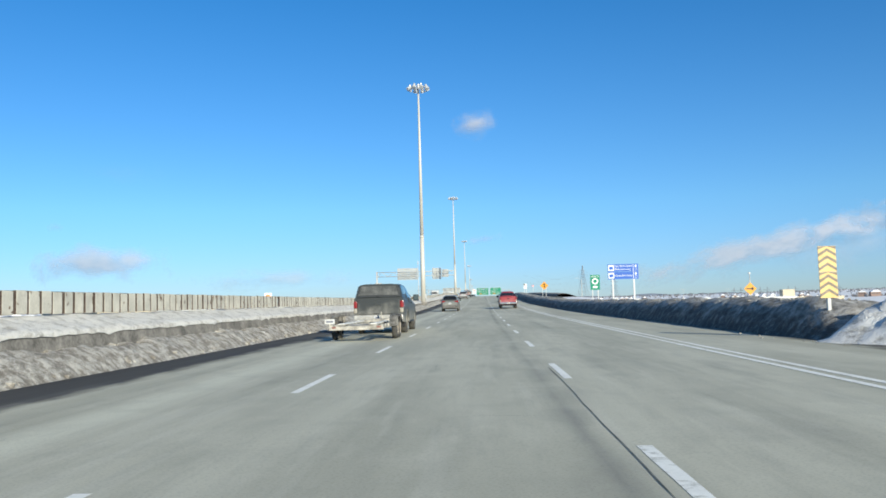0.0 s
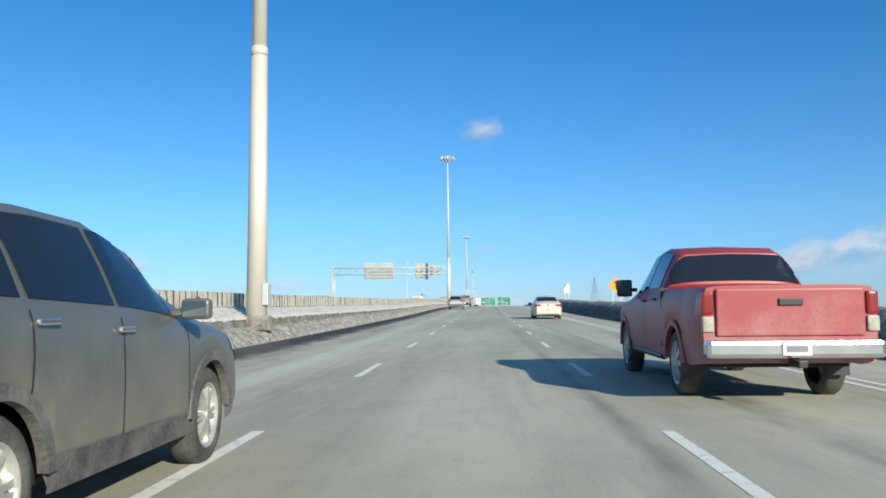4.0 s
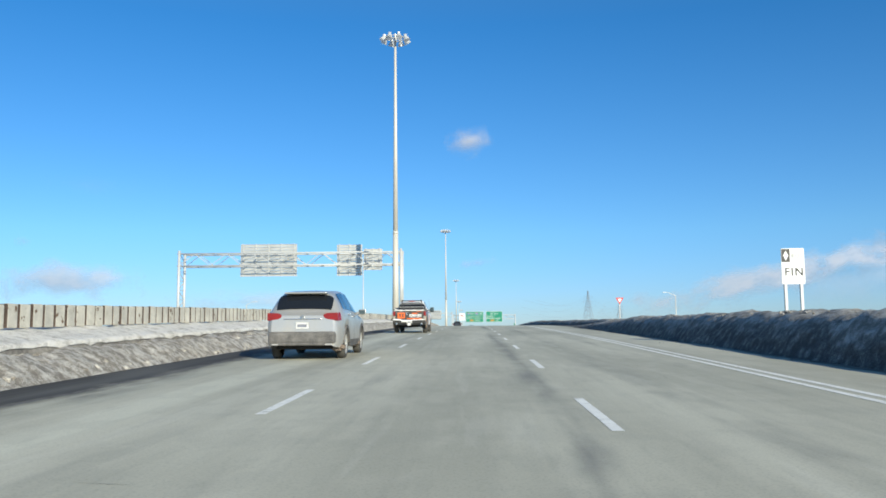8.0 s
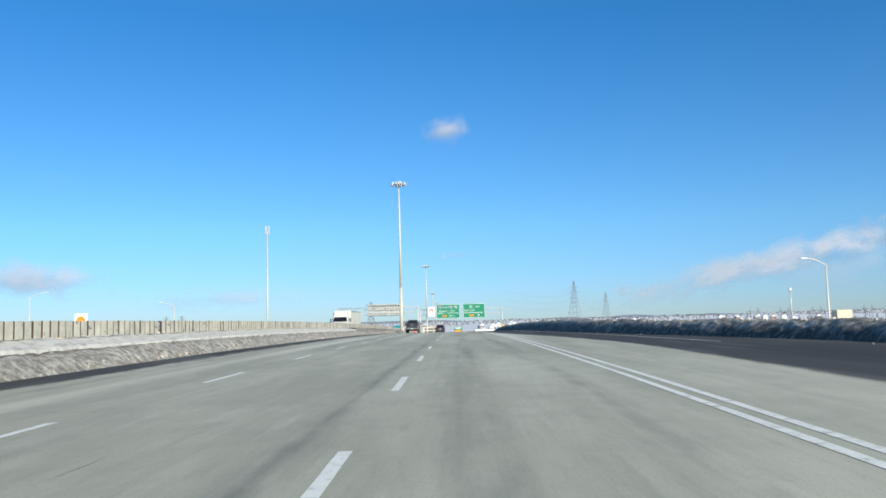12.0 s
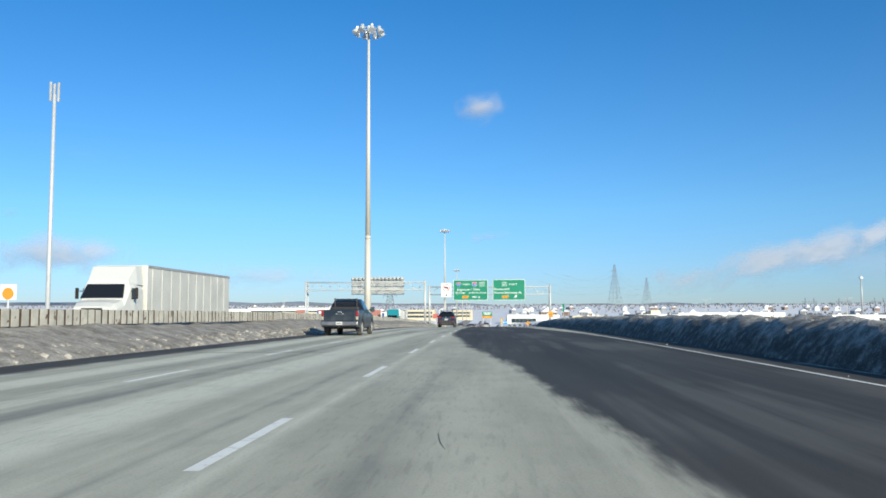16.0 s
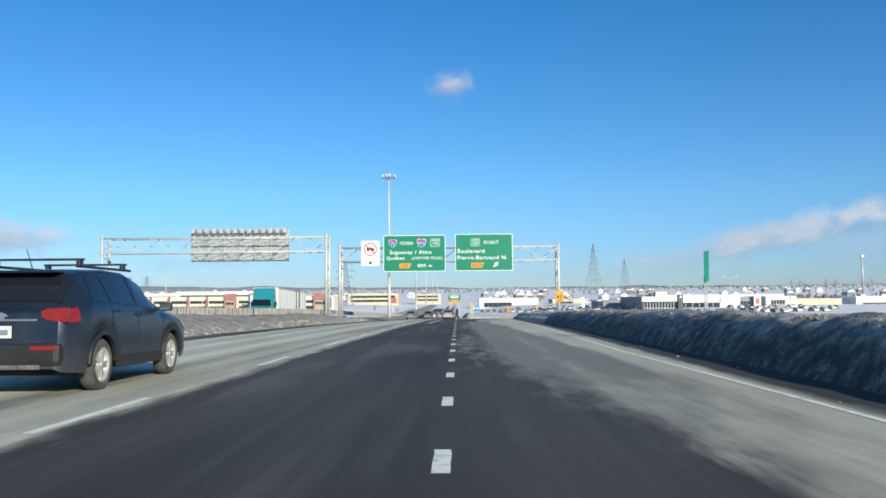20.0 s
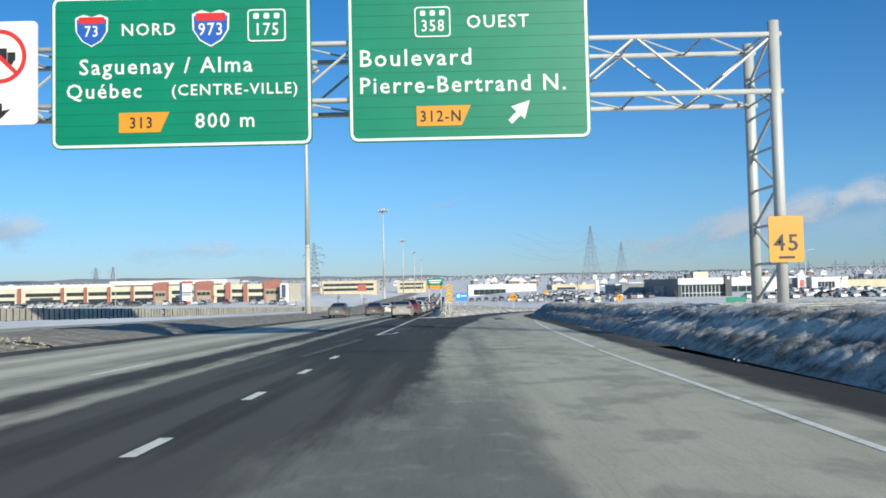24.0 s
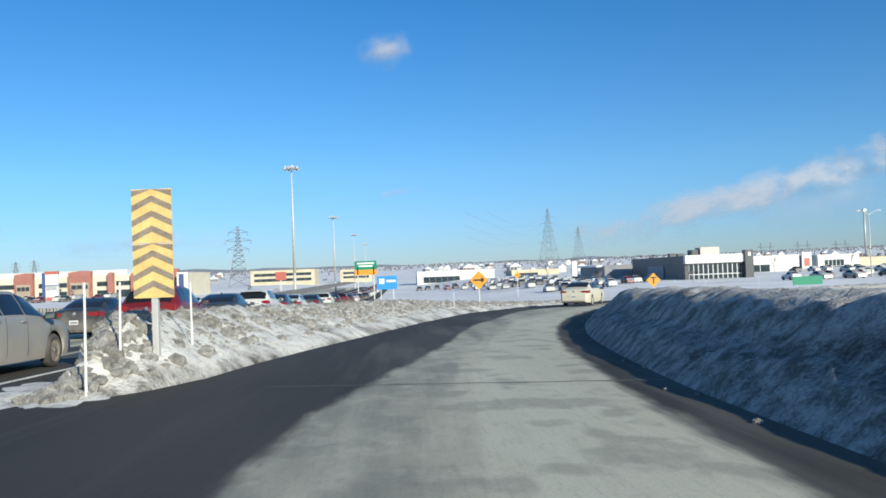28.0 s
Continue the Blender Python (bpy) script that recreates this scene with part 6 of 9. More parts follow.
def suv(label, paint, rims, wheel_key, cladding, racks=False, slush=False, low_lamp=False):
    """A five-door crossover with a steep tailgate."""
    body = Body(4.6, 0.92, [(0, 1.08), (0.6, 1.16), (2.4, 1.08), (3.3, 1.02), (4.2, 0.92), (4.6, 0.72)],
                [(0, 1.10), (0.08, 1.14), (0.30, 1.42), (0.5, 1.58), (0.9, 1.655), (1.6, 1.69), (2.3, 1.67), (2.75, 1.56), (3.4, 1.14), (4.1, 1.02), (4.45, 0.88), (4.6, 0.76)], (0.92, 3.62), 0.355, 0.26, 0.64, (0.12, -0.15), 0.11, 0.07)
    root = thing("crossover", label, "car")
    part("body", body.shell(), paint, root)
    underbody(root, body)
    part("rear_window", body.across(0.13, 0.46, 5.75, 0.012), glass_dark, root, "dark rear window")
    part("windscreen", body.across(2.78, 3.35, 5.9), glass_dark, root)
    glazing(root, body, [(0.62, 1.15, (0.2, 0.05)), (1.22, 2.1, (0.0, 0.0)), (2.16, 3.12, (0.0, -0.62))], 4.2, 6.0)
    rear_lamp(root, body, 0.50, 0.84, 0.94, 1.12, 0.22)
    part("spoiler", box(B(), 0, 0.44, 1.60, 1.02, 0.3, 0.035, 0.015), paint, root)
    part("bumper", box(B(), 0, -0.03, 0.53, 1.6, 0.2, 0.3, 0.08), cladding, root)
    part("skid_plate", box(B(), 0, -0.09, 0.38, 1.1, 0.1, 0.06, 0.02), trim_grey, root)
    number_plate(root, -0.065, 0.82)
    part("trim_bar", box(B(), 0, -0.02, 0.97, 0.9, 0.03, 0.03, 0.01), chrome, root)
    part("badge", tube(B(), (0, -0.04, 1.02), (0, 0.04, 1.02), 0.05, n=12), chrome, root)
    if low_lamp:
        for side in (1, -1):
            part("reflector", box(B(), side * 0.6, -0.13, 0.62, 0.34, 0.03, 0.05, 0.01), tail_red, root)
    mirrors(root, body, 3.0, 1.13, paint if not racks else black)
    handles(root, body, (1.3, 2.15), 3.35, chrome if not racks else black)
    seams(root, body, (1.18, 2.13, 3.15))
    arches(root, body, cladding)
    for side in (1, -1):
        part("sill_cladding", body.patch(1.36, 3.2, 0.05, 0.85, 0.012, 8, 3, side=side), cladding, root)
        part("headlamp", body.patch(4.15, 4.55, 2.9, 3.9, 0.01, 4, 3, side=side), lamp_white, root)
    for side in (1, -1):
        if racks:
            part("roof_rail", tube(B(), (side * 0.58, 0.75, 1.69), (side * 0.58, 2.6, 1.7), 0.02, n=6), black, root)
            for yy in (0.85, 2.3):
                part("rack_foot", box(B(), side * 0.58, yy, 1.73, 0.06, 0.12, 0.09, 0.02), black, root)
    if racks:
        for yy in (0.85, 2.3):
            part("roof_bar", box(B(), 0, yy, 1.785, 1.28, 0.07, 0.03, 0.01), black, root, "black roof rack bar")
        part("aerial", tube(B(), (0, 0.7, 1.66), (-0.03, 0.6, 1.92), 0.008, 0.004, 5), black, root)
    if slush:
        for y, s in ((3.15, 0.16), (2.7, 0.12), (1.5, 0.12), (0.4, 0.18)):
            bm = B()
            bmesh.ops.create_icosphere(bm, subdivisions=3, radius=s)
            for v in bm.verts:
                v.co *= 1 + 0.5 * noise.noise(v.co * 14)
                v.co.z *= 0.6
            part("slush_clump", bm, slush_mat, root, "brown frozen slush", m=pose(body.half - 0.16, y, 0.3))
    add_wheels(root, body, 0.355, 0.22, 5 if racks else 6, rims, wheel_key)
    return root


def pickup(label, paint, rims, wheel_key, cap=False, rack=False, wrap=None, tail=None, bump=None, bars=False):
    """A crew-cab pickup; cap: a canopy over the bed; rack: a headache rack behind the cab."""
    bed = 1.98
    body = Body(5.82, 0.99, [(0, 1.30), (bed, 1.32), (bed + 0.1, 1.28), (3.4, 1.25), (4.5, 1.2), (5.5, 1.1), (5.82, 0.9)],
                [(0, 1.33), (bed, 1.345), (bed + 0.03, 1.37), (bed + 0.12, 1.80), (bed + 0.35, 1.90), (3.0, 1.955), (3.5, 1.92), (3.85, 1.77), (4.5, 1.30), (5.2, 1.2), (5.7, 1.06), (5.82, 0.96)], (1.27, 4.93), 0.405, 0.42, 0.70, (0.02, -0.05), 0.05)
    root = thing("pickup_truck", label, "pickup truck")
    part("body", body.shell(), paint, root)
    underbody(root, body)
    part("bed_gap", box(B(), 0, bed + 0.01, 0.95, 1.97, 0.035, 0.78), black, root)
    part("rear_window", body.across(bed + 0.04, bed + 0.115, 5.0, 0.02, 4), glass_dark, root, "dark cab rear window")
    part("windscreen", body.across(3.75, 4.38, 5.8), glass_dark, root)
    glazing(root, body, [(2.3, 3.02, (0.05, 0.0)), (3.1, 4.2, (0.0, -0.6))], 4.25, 6.0)
    part("tailgate", box(B(), 0, -0.005, 1.03, 1.6, 0.06, 0.52, 0.02), wrap or paint, root)
    part("tailgate_handle", box(B(), 0, -0.045, 1.14, 0.26, 0.03, 0.08, 0.012), black if not cap else paint, root)
    rear_lamp(root, body, 0.82, 0.955, 1.0, 1.26, 0.17, tail)
    for side in (1, -1):
        part("reverse_lamp", box(B(), side * 0.888, 0.01, 0.90, 0.13, 0.08, 0.17, 0.018), mat("clouded_lamp", (0.36, 0.33, 0.27), 0.4, 0, 0.25, 8, 40, 0.05), root, "salt-clouded reversing lamp")
    part("bumper", box(B(), 0, -0.08, 0.63, 1.9, 0.2, 0.2, 0.05), bump or chrome, root, "step bumper grey with salt")
    part("hitch", box(B(), 0, -0.2, 0.48, 0.1, 0.3, 0.08, 0.015), black, root)
    number_plate(root, -0.19, 0.64)
    mirrors(root, body, 4.12, 1.38, black, (0.24, 0.1, 0.27))
    handles(root, body, (2.42, 3.2), 3.3, black)
    seams(root, body, (3.06, 4.28))
    arches(root, body, trim_grey if wrap else paint, 0.05)
    for side in (1, -1):
        part("side_step", tube(B(), (side * 0.93, 2.1, 0.42), (side * 0.93, 4.3, 0.42), 0.045, n=8), black, root)
        part("headlamp", body.patch(5.4, 5.78, 2.7, 3.8, 0.01, 4, 3, side=side), lamp_white, root)
        part("mud_flap", box(B(), side * 0.82, 0.78, 0.42, 0.26, 0.02, 0.3, 0.005), black, root)
    if cap:
        shell = Body(bed, 0.955, [(0, 1.38), (bed, 1.38)], [(0, 1.42), (0.05, 1.56), (0.16, 1.84), (0.28, 1.905), (1.0, 1.93), (bed, 1.93)], (), 0.1, 1.12, 0.80, (0, 0), 0.02)
        cp = part("canopy", shell.shell(), paint, root, "matt dark canopy over the bed")
        rim = [(-0.78, -0.17), (0.78, -0.17), (0.66, 0.2), (-0.66, 0.2)]
        lid = None
        for nm, pts, d, y_, mm, lb in (("canopy_lid", [(-0.86, -0.25), (0.86, -0.25), (0.72, 0.24), (0.5, 0.285), (-0.5, 0.285), (-0.72, 0.24)], 0.05, 0.035, paint, "canopy lid in the body colour"),
                                       ("window_seal", [(1.03 * p_, 1.07 * q_) for p_, q_ in rim], 0.012, 0.027, black, ""), ("canopy_rear_window", rim, 0.012, 0.022, salted_glass, "rear window filmed with salt")):
            bm = prism(B(), pts, d)
            bmesh.ops.transform(bm, matrix=pose(0, y_, 1.645, -21), verts=bm.verts[:])
            ob = part(nm, bm, mm, lid or cp, lb)
            lid = lid or ob
        part("canopy_brake_lamp", box(B(), 0, 0.2, 1.925, 0.26, 0.05, 0.03, 0.01), clouded_chrome, cp)
        part("canopy_handle", box(B(), 0, -0.045, 1.43, 0.12, 0.04, 0.04, 0.01), black, cp)
        for side in (1, -1):
            part("canopy_window", shell.patch(0.36, 0.98, 4.5, 6.1, 0.008, 6, 4, (0.06, 0), side), glass_dark, cp)
            part("canopy_window", shell.patch(1.02, 1.78, 4.5, 6.1, 0.008, 6, 4, (0.0, -0.02), side), glass_dark, cp)
            part("canopy_seam", shell.patch(0.02, bed - 0.02, 3.4, 3.6, 0.006, 6, 1, side=side), black, cp)
    if rack:
        bm = B()
        for side in (1, -1):
            tube(bm, (side * 0.58, bed - 0.12, 1.34), (side * 0.58, bed - 0.12, 1.955), 0.035, n=8)
        for zz in (1.5, 1.6, 1.7):
            tube(bm, (-0.7, bed - 0.12, zz), (0.7, bed - 0.12, zz), 0.018, n=6)
        tube(bm, (-0.58, bed - 0.12, 1.9), (0.58, bed - 0.12, 1.9), 0.025, n=8)
        part("headache_rack", bm, black, root, "black tube rack behind the cab")
        part("bed_load", box(B(), 0, bed - 0.4, 1.40, 1.5, 0.4, 0.2, 0.05), black, root)
    if bars:
        for side in (1, -1):
            part("rail_cap", box(B(), side * 0.93, bed / 2, 1.36, 0.1, bed - 0.1, 0.03, 0.01), black, root)
    add_wheels(root, body, 0.405, 0.265, 6 if not wrap else 7, rims, wheel_key, 0.6 if cap else 0.66)
    return root, body


# the dark pickup with its flat trailer
charcoal = car_paint("charcoal_paint", (0.038, 0.042, 0.042), 0.82, 0.42, 0.0, (0.33, 0.32, 0.285))
tundra, tundra_body = pickup("charcoal crew-cab pickup with a canopy, grey with road salt", charcoal, rim_dirty, "dusty6", cap=True, bump=mat("salted_chrome", (0.5, 0.48, 0.44), 0.5, 0.5, 0.2, 5, 40, 0.1))
park(tundra, -3.33, 6.7)


def flat_trailer():
    root = thing("utility_trailer", "open flat steel trailer with twin axles, caked in pale salt", "trailer")
    steel = mat("salted_steel", (0.30, 0.28, 0.24), 0.8, 0.2, 0.3, 3, 30, 0.3, tint=(0.52, 0.49, 0.43))
    for side in (1, -1):
        part("side_rail", box(B(), side * 0.78, -2.9, 0.46, 0.08, 4.6, 0.11, 0.01), steel, root)
        bm = B()
        rows = []
        for c, a0, a1 in ((-2.48, 8, 147), (-3.24, 33, 172)):
            for i in range(12):
                a = radians(a0 + (a1 - a0) * i / 11)
                yy, zz = c + 0.435 * math.cos(a), 0.36 + 0.435 * math.sin(a)
                rows.append([(side * 0.84, yy, zz), (side * 1.08, yy, zz), (side * 1.125, c + 0.41 * math.cos(a), 0.36 + 0.41 * math.sin(a)), (side * 1.13, c + 0.37 * math.cos(a), 0.36 + 0.37 * math.sin(a))])
        sheet(bm, rows)
        bmesh.ops.solidify(bm, geom=bm.faces[:], thickness=0.02)
        part("mudguard", bm, mat("grimy_mudguard", (0.12, 0.118, 0.11), 0.6, 0.3, 0.3, 4, 30, 0.2, tint=(0.42, 0.40, 0.36)), root, "double-arched grimy steel mudguard", True)
    for yy in (-0.62, -1.6, -2.5, -3.4, -4.3, -5.15):
        part("cross_member", box(B(), 0, yy, 0.44, 1.56, 0.09, 0.09, 0.01), steel, root)
    bm = tube(B(), (0.7, -0.6, 0.54), (0, 0.55, 0.5), 0.05, n=6)
    tube(bm, (-0.7, -0.6, 0.54), (0, 0.55, 0.5), 0.05, n=6)
    part("drawbar", bm, steel, root)
    part("coupler", box(B(), 0, 0.62, 0.5, 0.12, 0.28, 0.12, 0.03), black, root)
    part("jack", tube(B(), (0.1, 0.3, 0.3), (0.1, 0.3, 0.85), 0.03, n=8), steel, root)
    for side in (1, -1):
        part("marker_lamp", box(B(), side * 0.70, -5.22, 0.45, 0.12, 0.04, 0.06, 0.01), mat("dirty_lamp", (0.30, 0.13, 0.10), 0.6, 0, 0.25, 8, 40, 0), root)
        part("deck_rail", box(B(), side * 0.5, -2.9, 0.52, 0.24, 4.5, 0.04, 0.01), steel, root)
    for side in (1, -1):
        for yy in (-1.1, -1.95, -3.8, -4.7):
            part("side_bracket", box(B(), side * 0.84, yy, 0.47, 0.05, 0.12, 0.13, 0.015), steel, root)
        part("snow_crust", box(B(), side * 0.5, -2.9, 0.547, 0.2, 4.2, 0.03, 0.012), packed, root, "crust of salted snow on the deck")
    part("tool_tray", box(B(), 0.35, -0.95, 0.56, 0.75, 0.5, 0.12, 0.02), steel, root)
    part("loading_ramp", box(B(), 0.2, -4.95, 0.50, 0.9, 0.5, 0.04, 0.01, Matrix.Rotation(0.12, 4, "X")), steel, root)
    pl = part("number_plate", box(B(), -0.82, -5.24, 0.64, 0.31, 0.012, 0.15, 0.004), plate_mat, root, "salted plate with an unreadable bar")
    part("plate_bar", box(B(), -0.82, -5.248, 0.64, 0.22, 0.004, 0.06), ink_mat, pl)
    part("plate_post", box(B(), -0.82, -5.22, 0.53, 0.04, 0.02, 0.16), steel, root)
    part("tail_bar", box(B(), 0, -5.2, 0.40, 1.7, 0.06, 0.07, 0.01), steel, root)
    dummy = Body(4, 1.11, [(0, 1), (4, 1)], [(0, 1.1), (4, 1.1)], (-2.48, -3.24), 0.36, 0.3, 0.6)
    add_wheels(root, dummy, 0.36, 0.2, 0, mat("cream_steel_wheel", (0.46, 0.40, 0.32), 0.6, 0, 0.2, 5, 40, 0.1), "trailer", 0.58)
    return root


park(flat_trailer(), -3.28, 6.7 - 0.75)

# the silver-grey crossovers
silver = car_paint("silver_paint", (0.52, 0.505, 0.47), 0.45, 0.28, 0.5, (0.33, 0.31, 0.28))
park(suv("silver crossover crusted with brown slush along its sills", silver, rim_mat, "alloy6", trim_grey, slush=True), -3.56, 160.0)
grey_green = car_paint("grey_green_paint", (0.16, 0.165, 0.15), 0.45, 0.35, 0.4)
park(suv("grey-green crossover dulled by road salt", grey_green, rim_mat, "alloy6", trim_grey), -2.75, 61.4)
# the white sedan
cream = car_paint("pearl_white_paint", (0.60, 0.57, 0.47), 0.35, 0.28, 0.0, (0.40, 0.36, 0.28))
park(sedan("pearl white sedan with a dusty lower half", cream, rim_mat, "alloy9"), 4.15, 112.1)
park(sedan("pearl white sedan rounding the exit ramp", cream, rim_mat, "alloy9"), 22.0, 550.0, -26, z=ramp_z(550.0) + 0.006)
# the red pickup
red = car_paint("red_paint", (0.30, 0.04, 0.05), 0.5, 0.4, 0.0, (0.42, 0.33, 0.31))
truck, _ = pickup("red crew-cab pickup filmed with salt", red, rim_mat, "alloy6big")
park(truck, 3.54, 68.2)


# the white works pickup in a dark and orange wrap
def wrap_paint():
    m = car_paint("wrap_paint", (0.72, 0.72, 0.70), 0.25, 0.3).copy()
    m.name = "wrapped_body"
    t = m.node_tree
    mx = next(n for n in t.nodes if n.type == "MIX")
    co = t.nodes.new("ShaderNodeTexCoord")
    sp = t.nodes.new("ShaderNodeSeparateXYZ")
    t.links.new(co.outputs["Object"], sp.inputs[0])
    rg = t.nodes.new("ShaderNodeMapRange")
    rg.inputs[1].default_value, rg.inputs[2].default_value = 2.35, 2.40
    ad = t.nodes.new("ShaderNodeMath")
    ad.operation = "MULTIPLY_ADD"
    ad.inputs[1].default_value = 0.55
    t.links.new(sp.outputs["Z"], ad.inputs[0])
    t.links.new(sp.outputs["Y"], ad.inputs[2])
    t.links.new(ad.outputs[0], rg.inputs[0])
    c = t.nodes.new("ShaderNodeMix")
    c.data_type = "RGBA"
    c.inputs[6].default_value, c.inputs[7].default_value = (0.05, 0.045, 0.04, 1), (0.72, 0.72, 0.70, 1)
    t.links.new(rg.outputs[0], c.inputs[0])
    t.links.new(c.outputs[2], mx.inputs[6])
    return m


wrapped = wrap_paint()
dark_wrap = mat("dark_wrap", (0.06, 0.052, 0.045), 0.5, 0, 0.25, 3, 40, 0.05)
orange_wrap = mat("orange_wrap", (0.75, 0.14, 0.02), 0.45, 0, 0.1, 3, 40, 0)
ram, ram_body = pickup("white works pickup in dark and orange wrap, with rack", wrapped, mat("grimy_alloy", (0.26, 0.25, 0.235), 0.45, 0.5, 0.3, 5, 40, 0), "grimy7", rack=True, wrap=dark_wrap, bump=mat("black_bumper", (0.035, 0.034, 0.032), 0.5, 0, 0.2, 4, 40, 0.05), bars=True)
logo = part("logo_block", box(B(), -0.47, -0.042, 1.02, 0.42, 0.012, 0.34, 0.004), orange_wrap, ram, "orange square emblem")
for x, z, w, h in ((-0.54, 1.06, 0.1, 0.12), (-0.38, 1.06, 0.1, 0.12), (-0.54, 0.95, 0.1, 0.05), (-0.38, 0.95, 0.1, 0.05)):
    part("emblem_mark", box(B(), x, -0.05, z, w, 0.006, h), dark_wrap, logo)
grey_wrap = mat("grey_wrap", (0.20, 0.20, 0.20), 0.5, 0, 0.15, 3, 40, 0)
for xa, za, xb, zb in ((-0.78, 1.16, -0.47, 1.27), (-0.47, 1.27, -0.16, 1.16)):
    c = Matrix.Rotation(-math.atan2(zb - za, xb - xa), 4, "Y")
    part("roof_stripe", box(B(), (xa + xb) / 2, -0.04, (za + zb) / 2 - 0.03, 0.34, 0.01, 0.03, 0, c), grey_wrap, ram)
part("make_shield", prism(B(), [(0, -0.09), (0.075, -0.03), (0.075, 0.09), (-0.075, 0.09), (-0.075, -0.03)], 0.012), chrome, ram, m=pose(-0.12, -0.05, 1.12))
part("name_bar", box(B(), 0.25, -0.042, 1.135, 0.44, 0.012, 0.062, 0.004), orange_wrap, ram, "orange lettering bar")
for x, w in ((0.10, 0.19), (0.32, 0.19), (0.58, 0.22)):
    blk = part("name_block", box(B(), x, -0.042, 1.02, w, 0.012, 0.125, 0.004), sign_white, ram, "white block letter shape")
    part("counter", box(B(), x + 0.01, -0.05, 1.02, w - 0.09, 0.008, 0.055), dark_wrap, blk)
text("RÉSIDENTIEL & COMMERCIAL", 0.062, 0.02, 0.905, -0.045, sign_white, ram, stretch=0.72)
part("number_bar", box(B(), 0.28, -0.042, 0.835, 0.86, 0.012, 0.055, 0.004), orange_wrap, ram, "orange unreadable bar")
part("name_bar", box(B(), 0.56, -0.042, 1.235, 0.28, 0.01, 0.018), orange_wrap, ram)
for side in (1, -1):
    part("wrap_corner", ram_body.patch(0.0, 0.16, 1.0, 3.9, 0.008, 3, 6, (0.0, 0.12), side), mat("amber_wrap", (0.42, 0.20, 0.08), 0.5, 0, 0.25, 4, 30, 0.05), ram, "amber edge of the wrap")
    part("wrap_letters", ram_body.patch(0.55, 1.6, 3.45, 3.62, 0.007, 6, 2, (0, 0), side), orange_wrap, ram)
    badge = part("door_emblem", ram_body.patch(2.62, 3.12, 1.5, 2.75, 0.007, 5, 4, (0.0, 0.0), side), orange_wrap, ram, "orange square on the door")
    part("door_letters", ram_body.patch(3.3, 3.75, 2.15, 2.4, 0.007, 4, 2, (0, 0), side), orange_wrap, badge)
    part("door_letters", ram_body.patch(3.3, 3.75, 1.6, 1.75, 0.007, 4, 2, (0, 0), side), grey_wrap, badge)
    part("tail_pipe", tube(B(), (side * 0.72, -0.22, 0.55), (side * 0.72, 0.1, 0.55), 0.055, n=10), chrome, ram)
    for y, z, k in ((0.72, 0.55, 0.16), (1.72, 0.62, 0.14), (0.55, 0.42, 0.12), (4.35, 0.5, 0.12), (1.3, 1.02, 0.10)):
        bm = B()
        bmesh.ops.create_icosphere(bm, subdivisions=3, radius=k)
        for v in bm.verts:
            v.co *= 1 + 0.5 * noise.noise(v.co * 14 + Vector((y, z, side)))
            v.co.x *= 0.5
        part("slush_clump", bm, slush_mat if z < 1 else packed, ram, "frozen slush in the wheel arch", m=pose(side * 0.93, y, z))


def snow_strip(points, width, height, seed):
    """Lumpy snow lying along a line of points."""
    bm = B()
    rows = []
    for a, c in zip(points, points[1:]):
        a, c = Vector(a), Vector(c)
        side_ = Vector((c - a).cross(Vector((0, 0, 1)))).normalized()
        n = max(2, int((c - a).length / 0.06))
        for i in range(n + 1):
            p = a.lerp(c, i / n)
            k = 1 + 0.45 * noise.noise(p * 5 + Vector((seed, 0, 0))) + 0.25 * noise.noise(p * 14)
            rows.append([tuple(p + side_ * width * math.cos(q) * 0.5 * k + Vector((0, 0, height * math.sin(q) * k - 0.01))) for q in [math.pi * j / 6 for j in range(7)]])
    return sheet(bm, rows)


part("bumper_snow", snow_strip([(-0.93, -0.1, 0.76), (-0.5, -0.13, 0.75), (-0.42, -0.15, 0.70), (0.1, -0.16, 0.70), (0.2, -0.13, 0.745), (0.93, -0.08, 0.77)], 0.17, 0.075, 1), packed, ram, "packed snow on the bumper", True)
part("step_snow", box(B(), -0.15, -0.155, 0.70, 0.62, 0.1, 0.13, 0.04), packed, ram)
for side in (1, -1):
    part("rail_snow", snow_strip([(side * 0.91, 0.08, 1.35), (side * 0.91, 1.95, 1.365)], 0.15, 0.06, side), packed, ram, "snow along the bed rail", True)
part("tailgate_snow", snow_strip([(-0.86, 0.0, 1.30), (0.86, 0.0, 1.30)], 0.10, 0.05, 5), packed, ram, "snow on the tailgate", True)
part("hitch_snow", box(B(), 0, -0.34, 0.5, 0.2, 0.18, 0.12, 0.05), packed, ram)
for zz in (1.53, 1.72):
    part("rack_bar", tube(B(), (-0.78, 1.84, zz), (0.78, 1.84, zz), 0.016, n=6), galv, ram, "pale rack bar dusted with snow")
part("rack_lamp", box(B(), 0, 1.85, 1.88, 0.36, 0.05, 0.07, 0.015), tail_red, ram)
part("aerial", tube(B(), (0.9, 4.55, 1.2), (0.9, 4.5, 2.05), 0.006, 0.004, 5), black, ram)
park(ram, -3.2, 188.2)

